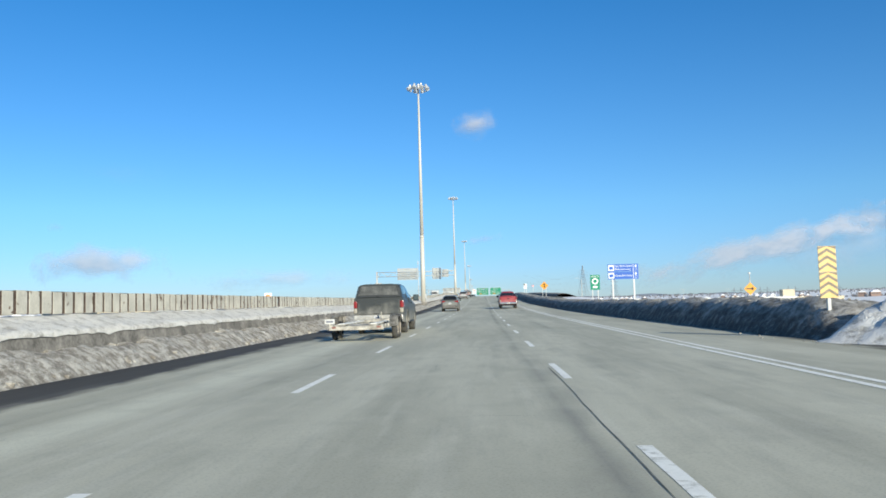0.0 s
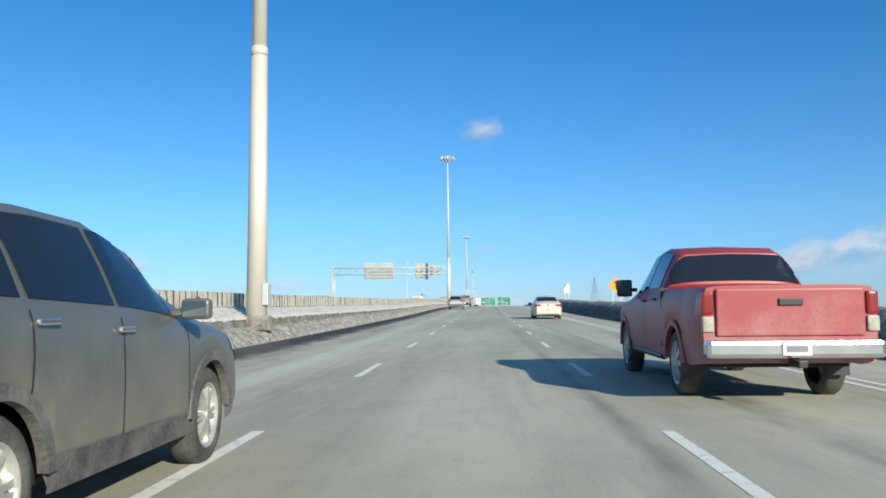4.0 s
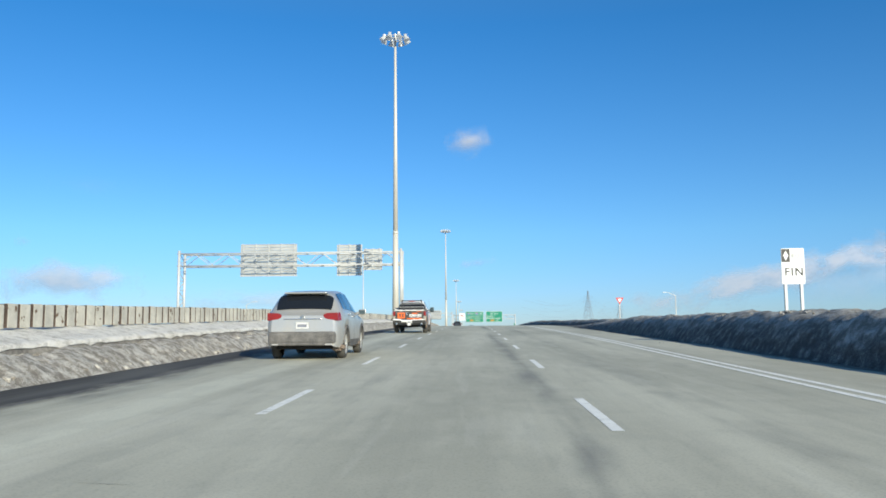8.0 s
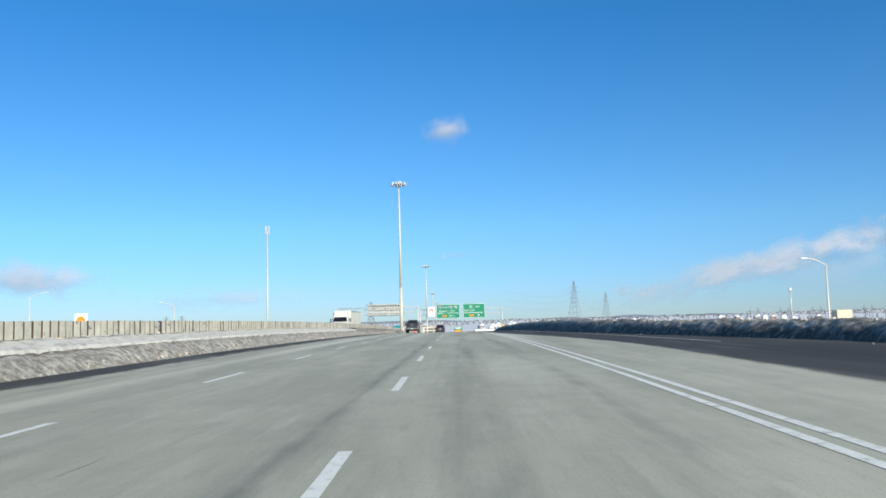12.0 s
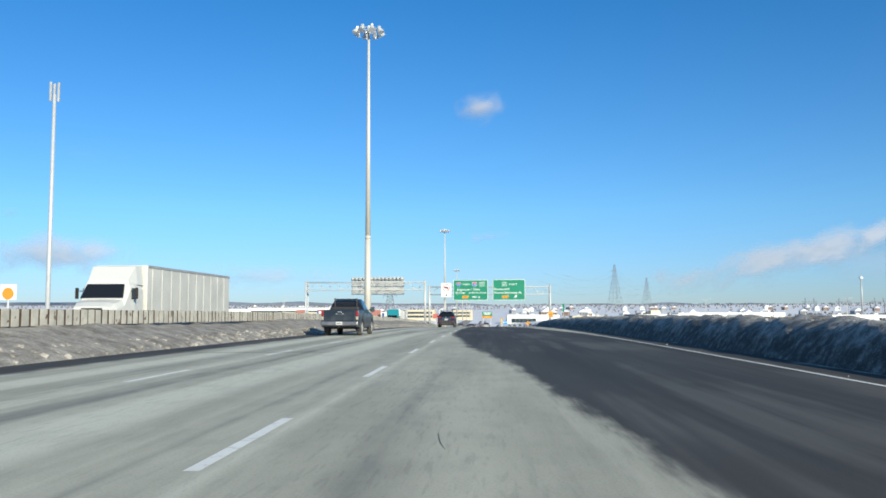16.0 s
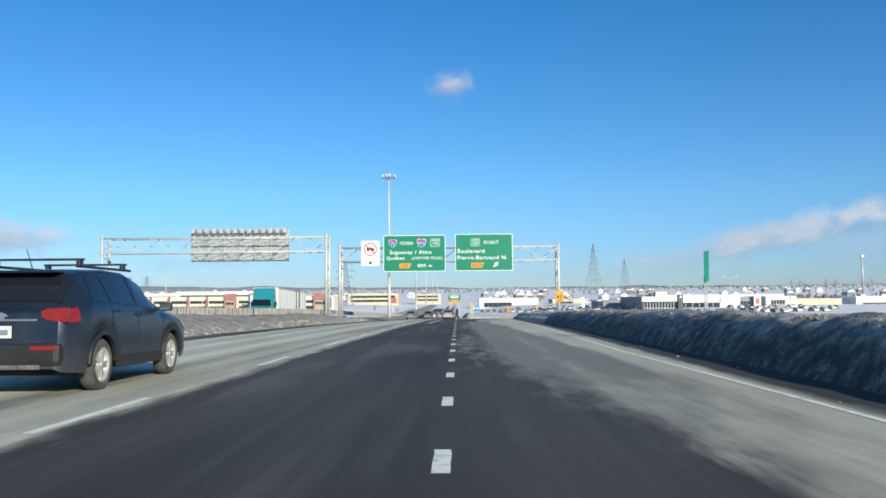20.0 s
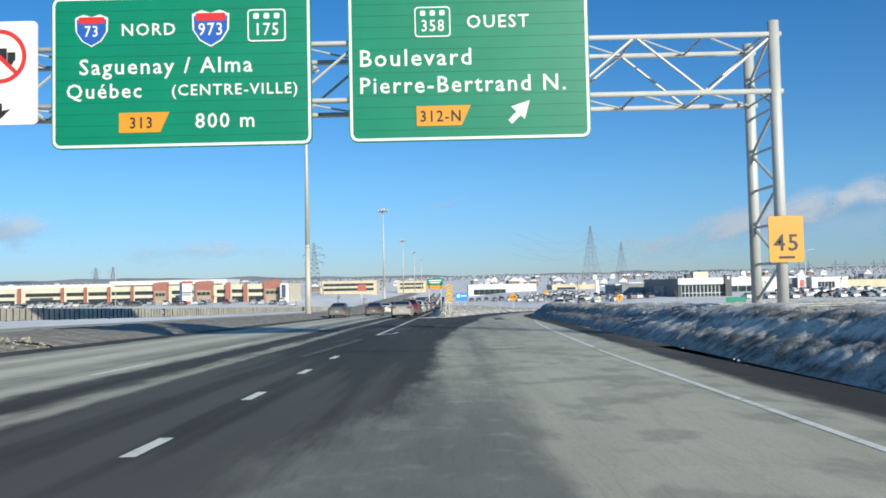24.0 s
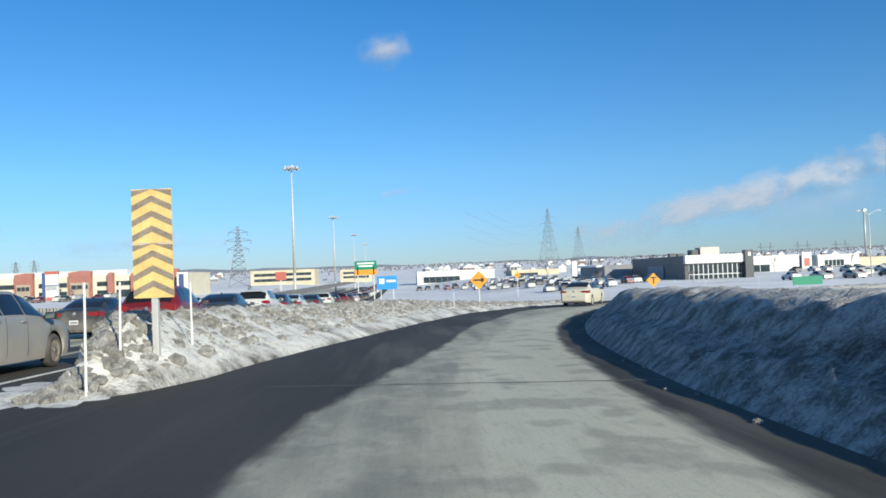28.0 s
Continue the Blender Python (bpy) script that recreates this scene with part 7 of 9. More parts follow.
# the slate-blue pickup
slate = car_paint("slate_paint", (0.016, 0.025, 0.038), 0.3, 0.3, 0.1, (0.22, 0.215, 0.2))
gmc, _ = pickup("slate-blue crew-cab pickup with a black rack, dusted with salt", slate, rim_mat, "alloy6big", rack=True, bump=mat("dark_chrome", (0.3, 0.3, 0.31), 0.35, 0.8, 0.15, 4, 40, 0.05))
part("tailgate_badge", box(B(), 0, -0.045, 1.12, 0.42, 0.02, 0.07, 0.01), chrome, gmc)
part("tailgate_badge", box(B(), 0, -0.045, 1.22, 0.22, 0.02, 0.06, 0.01), chrome, gmc)
part("high_brake_lamp", box(B(), 0, 2.14, 1.9, 0.3, 0.05, 0.045, 0.01), tail_red, gmc)
park(gmc, -3.45, 341.6)
# the dark blue crossover
navy = car_paint("navy_paint", (0.013, 0.022, 0.038), 0.28, 0.25, 0.2, (0.14, 0.135, 0.125))
park(suv("dark blue crossover with black roof rack bars", navy, rim_mat, "alloy5", black, racks=True, low_lamp=True), -0.08, 385.0)

# the slow queue in the through lanes
salted = car_paint("salted_silver_paint", (0.30, 0.30, 0.29), 0.85, 0.45, 0.2, (0.40, 0.37, 0.32))
park(sedan("silver sedan coated all over in pale salt", salted, rim_dirty, "dusty9"), 4.1, 514.0)
maroon = car_paint("maroon_paint", (0.14, 0.012, 0.02), 0.3, 0.3)
white_p = car_paint("white_paint", (0.60, 0.60, 0.57), 0.3, 0.3)
dark_p = car_paint("dark_grey_paint", (0.03, 0.032, 0.036), 0.4, 0.3)
queue_kinds = [suv("maroon crossover waiting in the queue", maroon, rim_mat, "alloy6", trim_grey), suv("white crossover waiting in the queue", white_p, rim_mat, "alloy6", trim_grey), sedan("dark grey sedan waiting in the queue", dark_p, rim_mat, "alloy9"), sedan("white sedan waiting in the queue", white_p, rim_mat, "alloy9")]
for k in queue_kinds:
    tagged(k, group="queue of cars")
spots = [(4.2, 526, 0), (4.2, 534.5, 2), (0.2, 531, 2), (0.3, 545, 3), (4.3, 542.5, 1), (4.1, 550, 2), (4.1, 557, 3), (0.3, 560, 0), (4.1, 569, 2), (0.2, 573, 2), (4.1, 581, 1), (0.3, 587, 1), (4.0, 593, 2), (4.0, 606, 0), (0.2, 601, 2), (4.0, 619, 2), (0.2, 616, 3), (4.0, 633, 3), (0.2, 631, 2), (4.0, 648, 2)]
used = set()
for x, y, k in spots:
    m = pose(x, y, road_z(y), math.degrees(slope(y)))
    if k in used:
        copy_thing(queue_kinds[k], m)
    else:
        queue_kinds[k].matrix_world = m
        used.add(k)

olive_grey = car_paint("olive_grey_paint", (0.10, 0.115, 0.105), 0.4, 0.3, 0.2, (0.33, 0.32, 0.28))
park(sedan("grey-green sedan rolling past in the through lane", olive_grey, rim_mat, "alloy9"), -2.7, 524.0)


# ---- buildings ----
wall_white = mat("white_cladding", (0.72, 0.71, 0.67), 0.6, 0, 0.06, 0.4, 8, 0.05)
wall_grey = mat("grey_cladding_wall", (0.24, 0.25, 0.27), 0.6, 0, 0.08, 0.4, 8, 0.05)
wall_dark = mat("charcoal_cladding", (0.07, 0.075, 0.085), 0.5, 0, 0.1, 0.5, 8, 0.05)
wall_beige = mat("beige_cladding", (0.58, 0.50, 0.36), 0.7, 0, 0.08, 0.3, 8, 0.05)
wall_cream = mat("cream_panels", (0.68, 0.62, 0.48), 0.7, 0, 0.08, 0.3, 8, 0.05)
wall_red = mat("brick_red_cladding", (0.36, 0.15, 0.12), 0.7, 0, 0.1, 0.5, 8, 0.08)
wall_tan = mat("tan_panels", (0.40, 0.33, 0.25), 0.7, 0, 0.1, 0.4, 8, 0.05)
wall_teal = mat("teal_roof", (0.10, 0.42, 0.46), 0.6, 0, 0.08, 0.5, 8, 0.05)
bright_red = mat("bright_red_panel", (0.45, 0.12, 0.09), 0.5, 0, 0.06, 1, 10, 0)
deep_blue = mat("deep_blue_panel", (0.06, 0.09, 0.21), 0.5, 0, 0.06, 1, 10, 0)
roof_snow = MATS["field_snow"]
frame_white = mat("window_frame_white", (0.66, 0.67, 0.66), 0.5, 0, 0.05, 2, 20, 0)
pane_mat = plain_glass("building_glass", (0.03, 0.045, 0.055), 0.06)


def window_bank(root, xa, xb, za, zb, y, nx, nz, frame_mat=None, face="-y", x_face=0.0):
    """A glazed front: panes behind a grid of mullions, on the south (-y) or west (-x) side."""
    rot = pose(0, y, 0) if face == "-y" else pose(x_face, 0, 0, 0, 0, -90)
    if face == "-x":
        xa, xb = -xb, -xa
    win = part("window", box(B(), (xa + xb) / 2, -0.02, (za + zb) / 2, xb - xa, 0.05, zb - za), frame_mat or frame_white, root, m=rot)
    w, h = (xb - xa) / nx, (zb - za) / nz
    pane = mesh_of(box(B(), 0, 0, 0, w - 0.16, 0.03, h - 0.16), "pane", pane_mat)
    for i in range(nx):
        for j in range(nz):
            part("pane", pane, None, win, m=pose(xa + w * (i + 0.5), -0.045, za + h * (j + 0.5)))
    return win


def building(name, label, x0, x1, y0, y1, z0, z1, material, cat="building", fascia=None, snow=True, group=""):
    root = thing(name, label, cat, group)
    bm = box(B(), (x0 + x1) / 2, (y0 + y1) / 2, (z0 - 1 + z1) / 2, x1 - x0, y1 - y0, z1 - z0 + 1)
    part("wall", bm, material, root)
    bm = B()
    for cx, cy, sx, sy in (((x0 + x1) / 2, y0 + 0.1, x1 - x0 + 0.3, 0.3), ((x0 + x1) / 2, y1 - 0.1, x1 - x0 + 0.3, 0.3), (x0 + 0.1, (y0 + y1) / 2, 0.3, y1 - y0), (x1 - 0.1, (y0 + y1) / 2, 0.3, y1 - y0)):
        box(bm, cx, cy, z1 + 0.05, sx, sy, 0.4)
    part("parapet", bm, fascia or material, root)
    if snow:
        part("roof", box(B(), (x0 + x1) / 2, (y0 + y1) / 2, z1 + 0.08, x1 - x0 - 0.3, y1 - y0 - 0.3, 0.2), roof_snow, root, "flat roof under snow")
    return root


# the showroom with the glazed front
show = building("car_showroom", "white and charcoal car showroom with a glazed front", 73.0, 87.3, 676, 716, -2.4, 4.2, wall_dark, "building")
part("fascia", box(B(), 79.9, 675.6, 3.65, 14.2, 1.2, 1.8, 0.04), wall_white, show, "white fascia over the glass front")
window_bank(show, 73.8, 85.5, -2.0, 2.7, 675.9, 11, 2)
part("plinth", box(B(), 79.9, 675.6, -2.5, 14.6, 1.2, 0.9, 0.04), wall_white, show)
part("recess", box(B(), 72.9, 696, 0.2, 0.3, 12, 4.4, 0.03), wall_grey, show, "pale recessed side entrance")
part("doorway", box(B(), 72.7, 697, -0.7, 0.15, 4, 2.8), pane_mat, show)
tw = part("entrance_pylon", box(B(), 86.6, 675.2, 1.2, 1.8, 1.6, 8.2, 0.05), wall_dark, show, "charcoal entrance tower")
part("tower_emblem", box(B(), 86.6, 674.35, 4.4, 0.6, 0.08, 0.8, 0.03), sign_white, tw)
part("roof_unit", box(B(), 82.6, 688, 5.4, 4.4, 3.4, 1.9, 0.05), wall_cream, show)
part("roof_unit", box(B(), 79.4, 688.4, 5.1, 1.6, 3.0, 1.5, 0.05), wall_dark, show)
for x, y in ((75, 690), (77, 696), (80, 699)):
    part("roof_unit", box(B(), x, y, 4.8, 1.5, 1.3, 0.9, 0.04), wall_dark, show)
annex = building("service_annex", "long low grey service building with a snowy canopy", 67.0, 98, 722, 752, -2.0, 2.9, wall_grey)
part("canopy", box(B(), 66.2, 737, 2.9, 2.4, 28, 0.5, 0.05), roof_snow, annex)
window_bank(annex, 724, 734, -0.9, 1.5, 0, 4, 1, wall_dark, "-x", 66.98)
totem = thing("totem_sign", "white rounded totem beside the service building", "sign", m=pose(58.3, 720, 0))
part("board", box(B(), 0, 0, 1.4, 1.3, 0.8, 6.4, 0.08), wall_white, totem)
far_show = building("car_showroom", "long grey showroom behind the snowy lot", 134, 151, 781, 815, -3.2, 3.6, wall_grey)
window_bank(far_show, 136, 149, -2.4, 1.6, 780.95, 8, 1, wall_grey)
part("red_door", box(B(), 143, 780.9, -0.8, 2.2, 0.2, 3.4, 0.03), bright_red, far_show)
tot = thing("totem_sign", "white totem sign with a red square", "sign", m=pose(151.9, 779, 0))
part("board", box(B(), 0, 0, 0.9, 3.4, 0.8, 8.4, 0.06), wall_white, tot)
part("red_panel", box(B(), 0, -0.45, 1.6, 1.9, 0.1, 2.8, 0.03), bright_red, tot)
part("emblem", tube(B(), (0, -0.5, 4.0), (0, -0.38, 4.0), 0.6, n=14), galv, tot)
bright = building("showroom_block", "white showroom block with a square window", 156.5, 171.2, 780, 810, -3.6, 3.7, wall_white)
window_bank(bright, 158.8, 165.8, -2.4, 2.2, 779.95, 5, 2)
beige = building("flat_block", "low beige commercial block", 171.8, 196, 786, 815, -3.8, 2.4, wall_beige)
mid = building("flat_block", "white flat-roofed block behind the showrooms", 88, 131, 742, 770, -2.5, 3.9, wall_white)
window_bank(mid, 104, 122, -1.2, 1.6, 741.95, 6, 1)
for k, (x0, x1, y0, h, mm) in enumerate(((205, 240, 790, 5.0, wall_white), (246, 262, 800, 5.6, wall_dark), (270, 320, 830, 5.0, wall_white), (100, 150, 860, 4.5, wall_white), (20, 58, 905, 5.0, wall_white), (70, 95, 930, 4.0, wall_beige), (330, 380, 860, 4.5, wall_beige), (170, 260, 1020, 6.0, wall_white))):
    b = building("warehouse", "flat-roofed commercial building under snow", x0, x1, y0, y0 + 26, -3.2, -3.2 + h + 1.5, mm, group="far commercial buildings")
    window_bank(b, x0 + 3, x0 + 0.55 * (x1 - x0), -2.2, 0.4 + 0.1 * k, y0 - 0.05, 6, 1, wall_grey)
    for j in range(3):
        part("roof_unit", box(B(), x0 + (x1 - x0) * (0.2 + 0.3 * j), y0 + 8, -3.2 + h + 2.1, 2.2, 2.0, 1.2, 0.05), galv, b)

# the strip mall beyond the opposite carriageway
mall = building("strip_mall", "long cream strip mall with red arched gables", -190, -50.5, 745, 775, -1.0, 5.6, wall_cream)
for xa, xb in ((-188, -170), (-166, -150), (-146, -133), (-131, -124.5), (-123, -116), (-114.5, -107.3), (-106, -99.2), (-92.5, -84.5), (-76, -73), (-70.5, -66.4), (-64.4, -59)):
    window_bank(mall, xa, xb, 2.7, 4.0, 744.9, max(2, int((xb - xa) / 3)), 1, wall_dark)
    window_bank(mall, xa, xb, -0.8, 1.5, 744.9, max(2, int((xb - xa) / 2.5)), 1, wall_dark)
for x0, x1, h in ((-98.8, -93.6, 7.2), (-83.6, -77.2, 7.3), (-58.6, -52.4, 7.1), (-72.6, -71.0, 6.6), (-66.0, -64.8, 6.2), (-107.1, -106.4, 5.9), (-115.6, -114.9, 5.9), (-124.2, -123.5, 5.9), (-132.6, -131.9, 5.9), (-148.5, -147.6, 5.9), (-168.5, -167.6, 5.9)):
    bm = B()
    n = 8
    pts = [(x0, -1.0), (x1, -1.0)] + [(x1 + (x0 - x1) * i / n, h - 0.9 + 0.9 * math.sin(math.pi * (0.18 + 0.5 * (1 - i / n)))) for i in range(n + 1)]
    gable = part("gable", prism(bm, pts, 1.6), wall_red, mall, "red arched gable", m=pose(0, 743.6, 0))
    if x1 - x0 > 3:
        part("infill", box(B(), (x0 + x1) / 2, 743.5, 1.4, x1 - x0 - 1.3, 0.12, 5.0, 0.02), wall_tan, mall, "tan wall inside the red arch")
        window_bank(mall, x0 + 0.8, x1 - 0.8, 2.0, 3.3, 743.42, 3, 1, wall_tan)
for xa, xb in ((-187, -150), (-146, -134), (-92, -85)):
    part("shop_sign", box(B(), (xa + xb) / 2, 744.6, 2.0, (xb - xa) * 0.7, 0.3, 0.6, 0.05), wall_dark, mall)
sgn = thing("mall_pylon_sign", "white mall pylon sign with a blue side and red ends", "sign", m=pose(-81.2, 726, 0))
part("column", box(B(), 0.35, 0, 2.8, 3.3, 1.0, 7.4, 0.1), wall_white, sgn)
part("blue_side", box(B(), -1.7, 0, 2.6, 0.9, 1.1, 8.4, 0.06), deep_blue, sgn)
part("crown", box(B(), 0.3, 0, 6.75, 3.5, 1.2, 0.8, 0.1), bright_red, sgn)
for z in (5.5, 4.1, 2.6, 1.3):
    part("tenant_panel", box(B(), 0.35, -0.55, z, 2.8, 0.14, 1.05, 0.05), sign_white if z != 2.6 else sign_back, sgn)
part("divider", box(B(), 0.3, -0.05, 3.35, 3.4, 1.1, 0.25, 0.03), deep_blue, sgn)
part("foot", box(B(), 0.35, 0, -0.6, 2.9, 1.1, 1.8, 0.1), bright_red, sgn)
sg2 = thing("mall_pylon_sign", "white shop pylon with a blue column", "sign", m=pose(-50.3, 740, 0))
part("column", box(B(), 0, 0, 2.4, 3.0, 1.0, 6.8, 0.1), wall_white, sg2)
part("panel", box(B(), -0.2, -0.6, 3.0, 1.4, 0.12, 4.6, 0.05), deep_blue, sg2)
kiosk = thing("shop_sign", "small red shop sign on a post", "sign", m=pose(-22.5, 740, 0))
part("board", box(B(), 0, 0, 3.6, 3.0, 0.5, 2.4, 0.1), bright_red, kiosk)
part("post", box(B(), 0, 0, 0.6, 0.5, 0.4, 4.5), galv, kiosk)
gs = thing("fuel_sign", "white fuel station sign with an orange disc", "sign", m=pose(-154, 566, 0))
part("board", box(B(), 0, 0, 12.8, 5.4, 0.5, 5.2, 0.15), sign_white, gs)
part("disc", tube(B(), (0, -0.42, 12.3), (0, -0.24, 12.3), 1.95, n=24), sign_orange, gs)
part("post", tube(B(), (0, 0, -2.5), (0, 0, 10), 0.3, n=8), galv, gs)
for k, (x0, x1, y0, h, mm) in enumerate(((-260, -205, 760, 5.5, wall_beige), (-330, -275, 800, 6, wall_white), (-150, -95, 830, 8.5, wall_white), (-75, -38, 985, 7.4, wall_beige), (-250, -170, 900, 8, wall_white), (-30, -8, 1080, 7, wall_beige), (-420, -340, 860, 7, wall_beige), (-560, -470, 1000, 9, wall_white))):
    b = building("warehouse", "flat-roofed commercial building under snow", x0, x1, y0, y0 + 24, -1.5, h, mm, group="far commercial buildings")
    for r in range(2):
        window_bank(b, x0 + 2, x1 - 2, h * (0.15 + 0.42 * r), h * (0.38 + 0.42 * r), y0 - 0.05, 9, 1, wall_grey)


# far houses on the slopes
def house(wall_m, roof_m, label):
    root = thing("house", label, "house", "far houses")
    part("wall", box(B(), 0, 0, 2.6, 10, 8, 7.2), wall_m, root)
    part("roof", prism(B(), [(-5.4, 0), (5.4, 0), (0, 3.2)], 8.8), roof_m, root, m=pose(0, -4.4, 6.1))
    for x in (-3, 0, 3):
        part("window", box(B(), x, -4.03, 4.2, 1.3, 0.08, 1.4), pane_mat, root)
    return root


house_kinds = [house(wall_white, roof_snow, "white house with a snowy gable roof"), house(mat("faded_brick", (0.27, 0.19, 0.155), 0.8, 0, 0.1, 0.5, 8, 0.05), roof_snow, "brick house with a snowy gable roof"), house(wall_grey, roof_snow, "grey house with a snowy gable roof")]
rnd = random.Random(5)
placed = 0
for k in range(150):
    if k < 100:
        x, y = rnd.uniform(-900, 700), rnd.uniform(1150, 2300)
    else:
        x, y = rnd.uniform(-700, -200), rnd.uniform(900, 1500)
    if abs(x + 4) < 45:
        continue
    m = pose(x, y, land(x, y), 0, 0, rnd.uniform(-35, 35))
    if placed < 3:
        house_kinds[placed].matrix_world = m
    else:
        copy_thing(house_kinds[k % 3], m)
    placed += 1


# ---- pylons, lamps and poles ----
lattice = mat("lattice_steel", (0.22, 0.23, 0.25), 0.6, 0.3, 0.1, 1, 10, 0)


def pylon(h, base, arms, label):
    root = thing("power_pylon", label, "pylon", "power pylons")
    bm = B()
    w = lambda z: base * (1 - z / h) ** 1.25 + 0.6
    zs = [0, 0.16, 0.3, 0.42, 0.52, 0.61, 0.69, 0.76, 0.82, 0.88, 0.94, 1.0]
    for a, b in zip(zs, zs[1:]):
        za, zb = a * h, b * h
        wa, wb = w(za), w(zb)
        ca = [(-wa, -wa), (wa, -wa), (wa, wa), (-wa, wa)]
        cb = [(-wb, -wb), (wb, -wb), (wb, wb), (-wb, wb)]
        for i in range(4):
            j = (i + 1) % 4
            tube(bm, (*ca[i], za), (*cb[i], zb), 0.16, n=4)
            tube(bm, (*ca[i], za), (*cb[j], zb), 0.09, n=4)
            tube(bm, (*ca[j], za), (*cb[i], zb), 0.09, n=4)
            tube(bm, (*cb[i], zb), (*cb[j], zb), 0.09, n=4)
    part("tower", bm, lattice, root)
    for z, r in arms:
        bm = B()
        for s in (-1, 1):
            tube(bm, (s * w(z * h), 0, z * h), (s * r, 0, z * h + 0.3), 0.12, n=4)
            tube(bm, (s * w(z * h), 0, z * h + 1.6), (s * r, 0, z * h + 0.3), 0.1, n=4)
            tube(bm, (s * r, 0, z * h + 0.3), (s * r, 0, z * h - 1.6), 0.1, n=4)
        part("cross_arm", bm, lattice, root)
    return root


def place(ob, x, y, z=None, heading=0):
    ob.matrix_world = pose(x, y, land(x, y) if z is None else z, 0, 0, heading)
    return ob


p1 = place(pylon(62, 8.5, ((0.62, 7), (0.74, 8.5), (0.86, 6.5)), "tall lattice power pylon"), 171, 1372, 4, 20)
copy_thing(p1, pose(275, 1700, 0, 0, 0, 20))
p2 = place(pylon(29, 4.5, ((0.62, 5), (0.76, 6), (0.9, 4.5)), "lattice power pylon beyond the mall"), -65.7, 902.8, -0.5, 10)
copy_thing(p2, pose(-420, 1500, 6, 0, 0, 10))
copy_thing(p2, pose(-455, 1530, 6, 0, 0, 10))


def h_frame():
    root = thing("power_pylon", "portal-shaped steel power pylon", "pylon", "power pylons")
    bm = B()
    for s in (-1, 1):
        for d in (-0.8, 0.8):
            tube(bm, (s * 6 + d * 2, 0, 0), (s * 6 + d * 0.4, 0, 24), 0.22, n=4)
        for k in range(6):
            tube(bm, (s * 6 - 1.2 + 0.1 * k, 0, 4 * k), (s * 6 + 1.2 - 0.1 * k, 0, 4 * k + 4), 0.12, n=4)
    part("portal_frame", bm, lattice, root)
    bm = B()
    tube(bm, (-11, 0, 18.5), (11, 0, 18.5), 0.28, n=4)
    tube(bm, (-11, 0, 18.5), (-6, 0, 20.5), 0.16, n=4)
    tube(bm, (11, 0, 18.5), (6, 0, 20.5), 0.16, n=4)
    part("cross_arm", bm, lattice, root)
    return root


hf = place(h_frame(), 465, 1500, 0)
for x, y in ((512, 1500), (566, 1510), (640, 1500)):
    copy_thing(hf, pose(x, y, 0))
# overhead wires between the tall pylons
bm = B()
for z, r in ((0.62, 7), (0.74, 8.5), (0.86, 6.5)):
    for s in (-1, 1):
        for (xa, ya, za), (xb, yb, zb) in (((171 + s * r, 1372, 4 + 62 * z - 1.5), (275 + s * r, 1700, 62 * z - 1.5)), ((171 + s * r, 1372, 4 + 62 * z - 1.5), (60 + s * r, 1010, 62 * z - 14))):
            last = None
            for i in range(13):
                u = i / 12
                q = (xa + (xb - xa) * u, ya + (yb - ya) * u, za + (zb - za) * u - 9 * 4 * u * (1 - u))
                if last:
                    tube(bm, last, q, 0.05, n=3, caps=False)
                last = q
wires = thing("power_line", "thin overhead power lines between pylons", "power line", kind="stuff")
part("wires", bm, lattice, wires)


def street_lamp(h, arms, label):
    root = thing("street_lamp", label, "street lamp", "street lamps")
    part("pole", tube(B(), (0, 0, -0.5), (0, 0, h - 0.6), 0.13, 0.07, 10), pole_paint, root, round_=True)
    for s in arms:
        arm = B()
        last = Vector((0, 0, h - 0.7))
        for i in range(1, 7):
            u = i / 6
            q = Vector((s * 1.9 * u, 0, h - 0.7 + 0.75 * math.sin(u * math.pi / 2)))
            tube(arm, last, q, 0.045, n=6)
            last = q
        a = part("arm", arm, pole_paint, root)
        part("lamp_head", box(B(), s * 2.15, 0, h + 0.04, 0.7, 0.26, 0.14, 0.04), galv, a)
    return root


sl = place(street_lamp(12.6, (-1, 1), "double-armed grey street lamp"), 93.2, 640, -1.8, 10)
single = place(street_lamp(11.3, (-1,), "curved single-arm street lamp"), 40.0, 303, 0)
for x, y in ((175, 700), (230, 760)):
    copy_thing(sl, pose(x, y, land(x, y)))
left_lamp = place(street_lamp(12.5, (1,), "curved single-arm street lamp"), -49.8, 322, -1.5, 0)
copy_thing(left_lamp, pose(-42.3, 353, -1.9, 0, 0, 180))
for x, y in ((-60, 560), (-110, 640), (-95, 700), (-150, 705)):
    copy_thing(left_lamp, pose(x, y, land(x, y)))
tower = thing("radio_mast", "slim steel radio mast with antenna panels", "radio mast", m=pose(-28.9, 360.4, 0))
part("shaft", tube(B(), (0, 0, -2), (0, 0, 22.6), 0.2, 0.12, 10), galv, tower, round_=True)
for k in range(3):
    a = 2 * math.pi * k / 3
    part("antenna", box(B(), 0.32 * math.cos(a), 0.32 * math.sin(a), 22.8, 0.16, 0.16, 1.5, 0.03), sign_back, tower)
mono = thing("monopole", "tall pale monopole tower", "tower", m=pose(360, 1100, 4))
part("shaft", tube(B(), (0, 0, 0), (0, 0, 33), 0.9, 0.6, 12), sign_back, mono, round_=True)
part("head", box(B(), 0, 0, 33, 2.6, 2.6, 2.2, 0.2), galv, mono)
ware = thing("substation", "steel substation portal frames", "substation", m=pose(362, 1060, -2))
